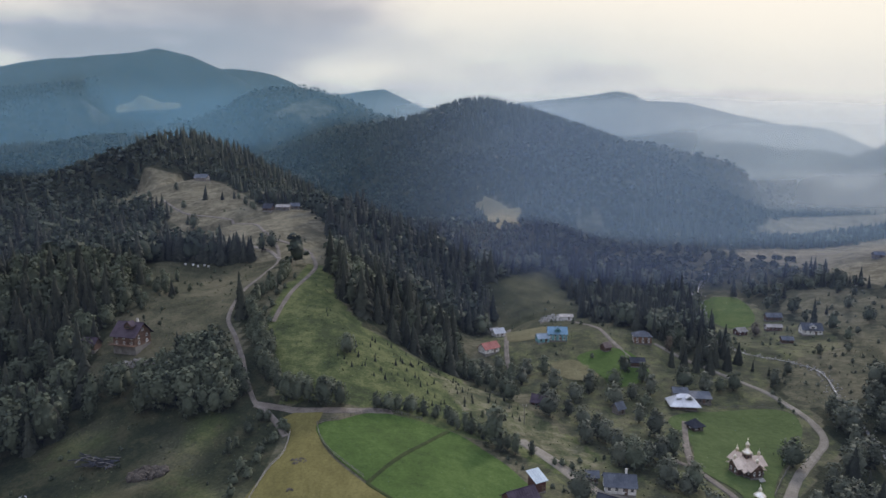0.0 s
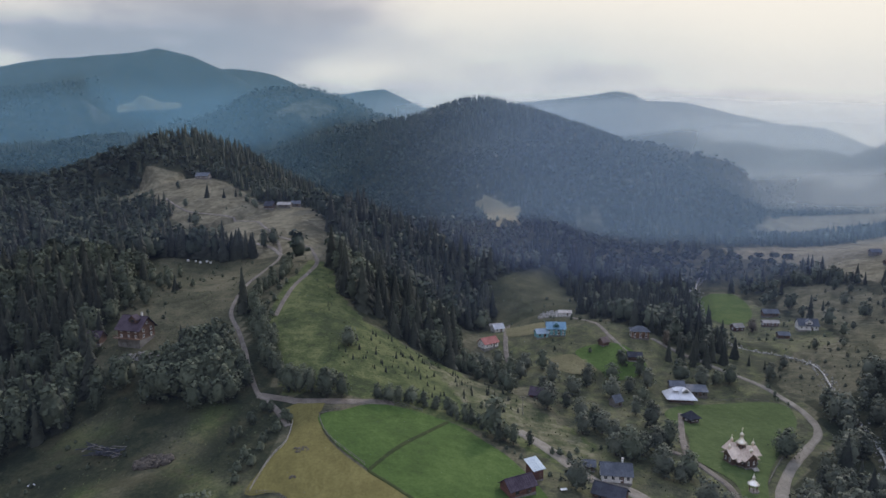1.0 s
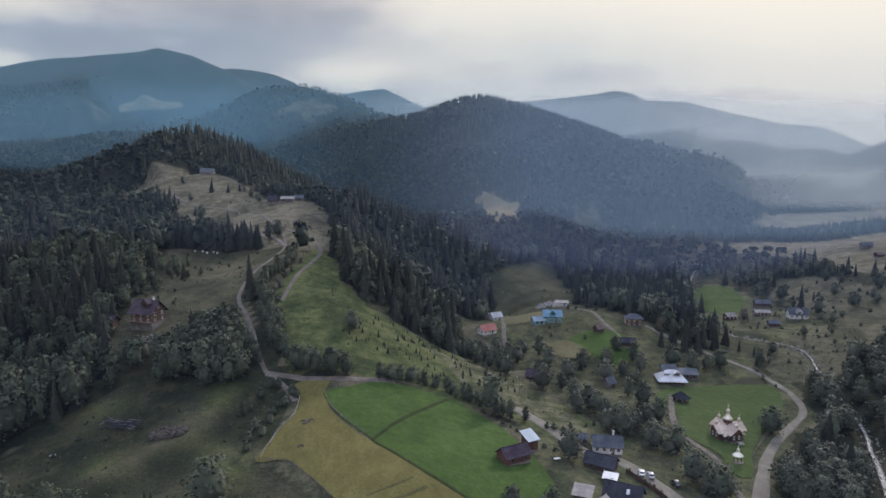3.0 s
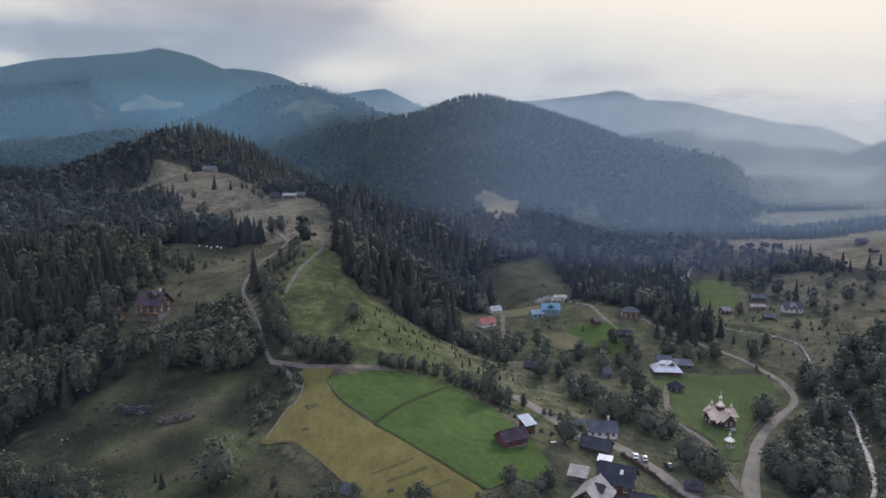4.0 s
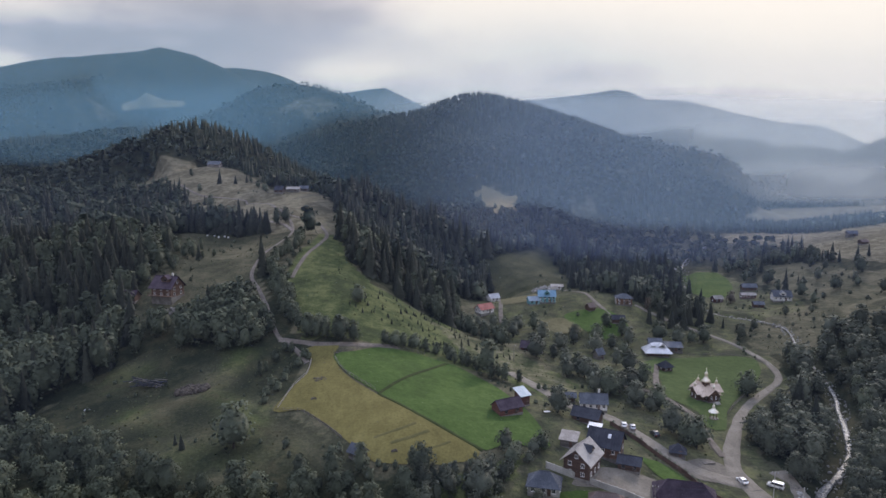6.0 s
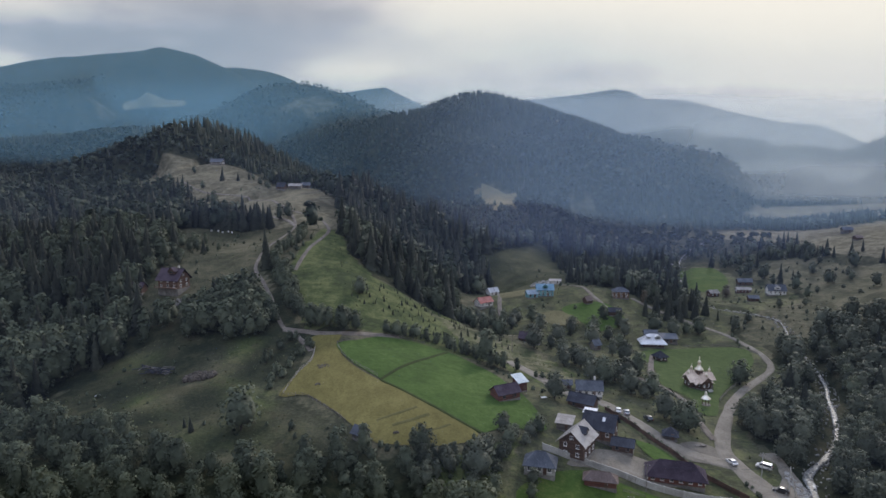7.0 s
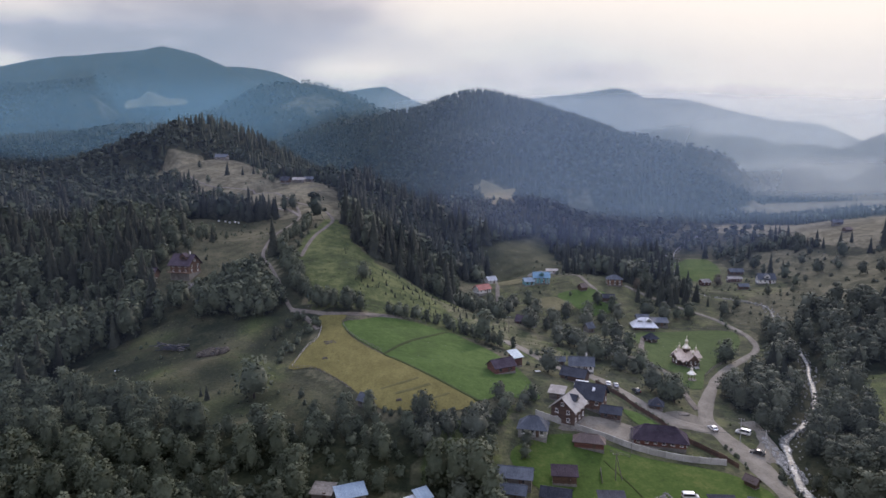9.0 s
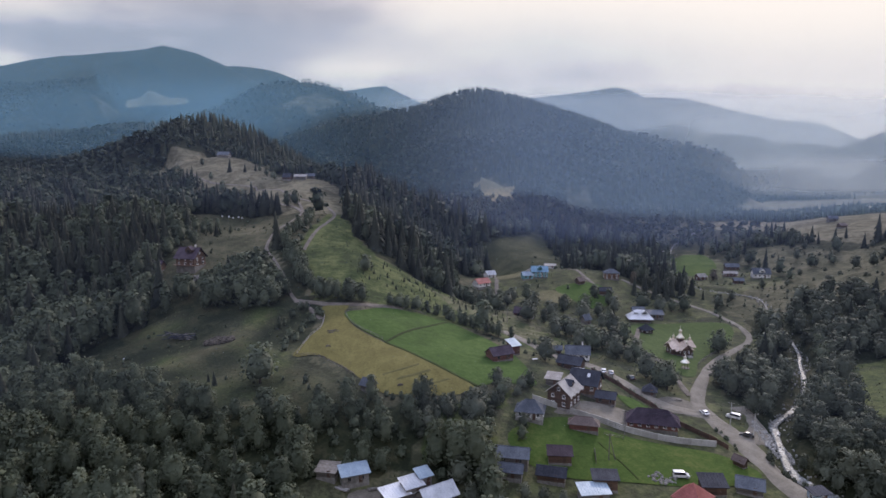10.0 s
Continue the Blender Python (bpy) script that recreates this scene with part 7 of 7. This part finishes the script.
    row(rng, [(152, 262), (150, 276), (158, 290), (170, 300)], 4, "bush", 1.5, 3, jitter=2, label="bush beside the valley road")

    def spot(count, polygon, low, top, kind, mat, label, joined=False):
        places = []
        xs, ys = [q[0] for q in polygon], [q[1] for q in polygon]
        made = 0
        while made < count:
            x, y = rng.uniform(min(xs), max(xs)), rng.uniform(min(ys), max(ys))
            if inside(np.array([x]), np.array([y]), polygon)[0] and not near_house(x, y) and off_roads(np.array([x]), np.array([y]))[0] and not inside(np.array([x]), np.array([y]), FIELDS)[0]:
                if joined:
                    places.append((x, y, rng.uniform(low, top)))
                else:
                    tree_thing(kind, x, y, rng.uniform(low, top), rng, mat, label=label)
                made += 1
        if joined:
            px, py, tall = np.array(places).T
            wood_stuff("scrub" if kind == "bush" else "thicket", BUSH_CROWNS if kind == "bush" else WOOD_CROWNS, px, py, tall, np.full(len(px), 1.0 if kind == "bush" else 1.15), mat, rng, label)
    spot(110, [(-44, 236), (-40, 262), (-30, 268), (20, 258), (36, 232), (16, 222), (-10, 224), (-30, 232)], 1.0, 2.9, "fir", M_FIR, "little young fir on the grassy slope")
    spot(26, [(-72, 280), (-60, 330), (-48, 295), (-40, 260)], 0.7, 1.8, "fir", M_FIR, "little young fir on the grassy slope")
    spot(34, [(-104, 207), (-82, 200), (-66, 209), (-72, 232), (-84, 242), (-99, 232), (-106, 218)], 10, 14, "broadleaf", M_LEAF, "dense thicket of broad dark trees below the lodge", joined=True)
    spot(44, ORCHARD, 3.5, 7.5, "broadleaf", M_PALE_LEAF, "small spreading fruit tree above the hamlet")
    spot(26, ORCHARD, 1.2, 2.6, "bush", M_LEAF, "bush in the old orchard")
    for x, y, tall in ((5, 100, 8), (11, 98, 7.5), (15, 95, 6), (8, 93, 6.5), (22, 94, 5), (27, 93, 4.5), (32, 92, 4)):
        tree_thing("broadleaf", x, y, tall, rng, M_PALE_LEAF, 1.2, label="willowy tree between the barns")
    tree_thing("broadleaf", -75, 84, 12, rng, M_PALE_LEAF, 0.8, label="slender pale-leaved tree at the wood's edge", shape=3)
    spot(20, [(-158, 320), (-135, 335), (-122, 305), (-138, 268), (-152, 285)], 4, 8, "broadleaf", M_LEAF, "scrubby broadleaf tree on the pasture's edge")
    spot(40, TERRACE, 0.8, 2.4, "bush", M_PALE_LEAF, "pale scrub bushes on the terraced bank", joined=True)
    spot(5, TERRACE, 4, 7, "broadleaf", M_PALE_LEAF, "lone pale tree on the terraced bank")
    spot(44, LODGE_MEADOW, 0.6, 2.2, "bush", M_LEAF, "low scrub bush on the pasture")
    spot(40, RUIN_MEADOW, 0.6, 2.0, "bush", M_LEAF, "low scrub bush on the rough meadow")
    spot(26, SPUR_MEADOW, 0.8, 2.6, "bush", M_LEAF, "low bushes dotted over the dry hill meadow", joined=True)
    spot(16, EAST_SLOPE, 6, 13, "broadleaf", M_LEAF, "scattered broadleaf trees on the eastern pasture", joined=True)
    spot(14, EAST_SLOPE, 5, 11, "broadleaf", M_PALE_LEAF, "scattered pale-leaved trees on the eastern pasture", joined=True)
    spot(7, EAST_SLOPE, 7, 12, "fir", M_FIR, "scattered dark fir on the eastern pasture")
    spot(110, EAST_SLOPE, 1, 3.2, "bush", M_PALE_LEAF, "scattered scrub bushes on the eastern pasture", joined=True)
    belt = [(296, 694), (330, 706), (364, 722), (434, 752), (500, 790), (561, 840), (640, 905)]
    places = np.array([(p.x, p.y) for p, _ in along_line(belt, 3.6)]) + rng.uniform(-7, 7, (len(along_line(belt, 3.6)), 2))
    tall = rng.uniform(9, 20, len(places))
    wood_stuff("fir_belt", MID_FIRS, places[:, 0], places[:, 1], tall, np.full(len(places), 1.15), M_FIR, rng, "belt of dark firs along the far valley field")
    places = np.array([(p.x, p.y) for p, _ in along_line(belt, 7.0)]) + rng.uniform(-9, 9, (len(along_line(belt, 7.0)), 2))
    wood_stuff("broadleaf_belt", MID_LEAVES, places[:, 0], places[:, 1], rng.uniform(6, 12, len(places)), np.full(len(places), 1.2), M_LEAF, rng, "broadleaf trees among the firs of the valley belt")
    row(rng, [(262, 470), (285, 458), (305, 440), (322, 430)], 9, "fir", 8, 13, jitter=6, label="fir in the belt below the dry field")
    row(rng, [(258, 478), (280, 470), (300, 452)], 4, "broadleaf", 7, 12, jitter=6, label="broadleaf tree in the belt below the dry field")
    spot(30, [(170, 300), (182, 320), (221, 339), (235, 370), (222, 420), (200, 400), (170, 380), (160, 320)], 1, 3, "bush", M_LEAF, "scrub bushes on the valley floor", joined=True)
    spot(34, [(30, 300), (110, 300), (100, 360), (90, 450), (40, 440)], 1, 3, "bush", M_LEAF, "bushes in the side valley pasture", joined=True)


build_garden_trees()


def tussocks():
    """Rough grass and weeds standing in the meadows."""
    rng = np.random.default_rng(17)
    shape = leaf_shape(rng, 1, 4, 0.7, 0.5, 0.5, -0.2, core=False)

    def keep(x, y):
        own = inside(x, y, FIELDS) | ((x > 86) & (x < 150) & (y > 172) & (y < 268)) | ((x > 20) & (x < 92) & (y < 130))
        return is_open(x, y) & off_roads(x, y) & ~own & (noise2(x, y, 13, 44) > 0.42) & (rng.uniform(0, 1, x.shape) < 0.75)
    x, y = scatter(rng, -180, 230, 95, 380, 2.3, keep)
    ok = np.array([not near_house(a, b, -1.5) for a, b in zip(x, y)])
    x, y = x[ok], y[ok]
    wood_stuff("meadow_tussocks", [shape], x, y, rng.uniform(0.3, 0.85, len(x)), rng.uniform(0.9, 1.6, len(x)), M_TUSSOCK, rng, "tussocks of rough grass and weeds in the meadows")


tussocks()
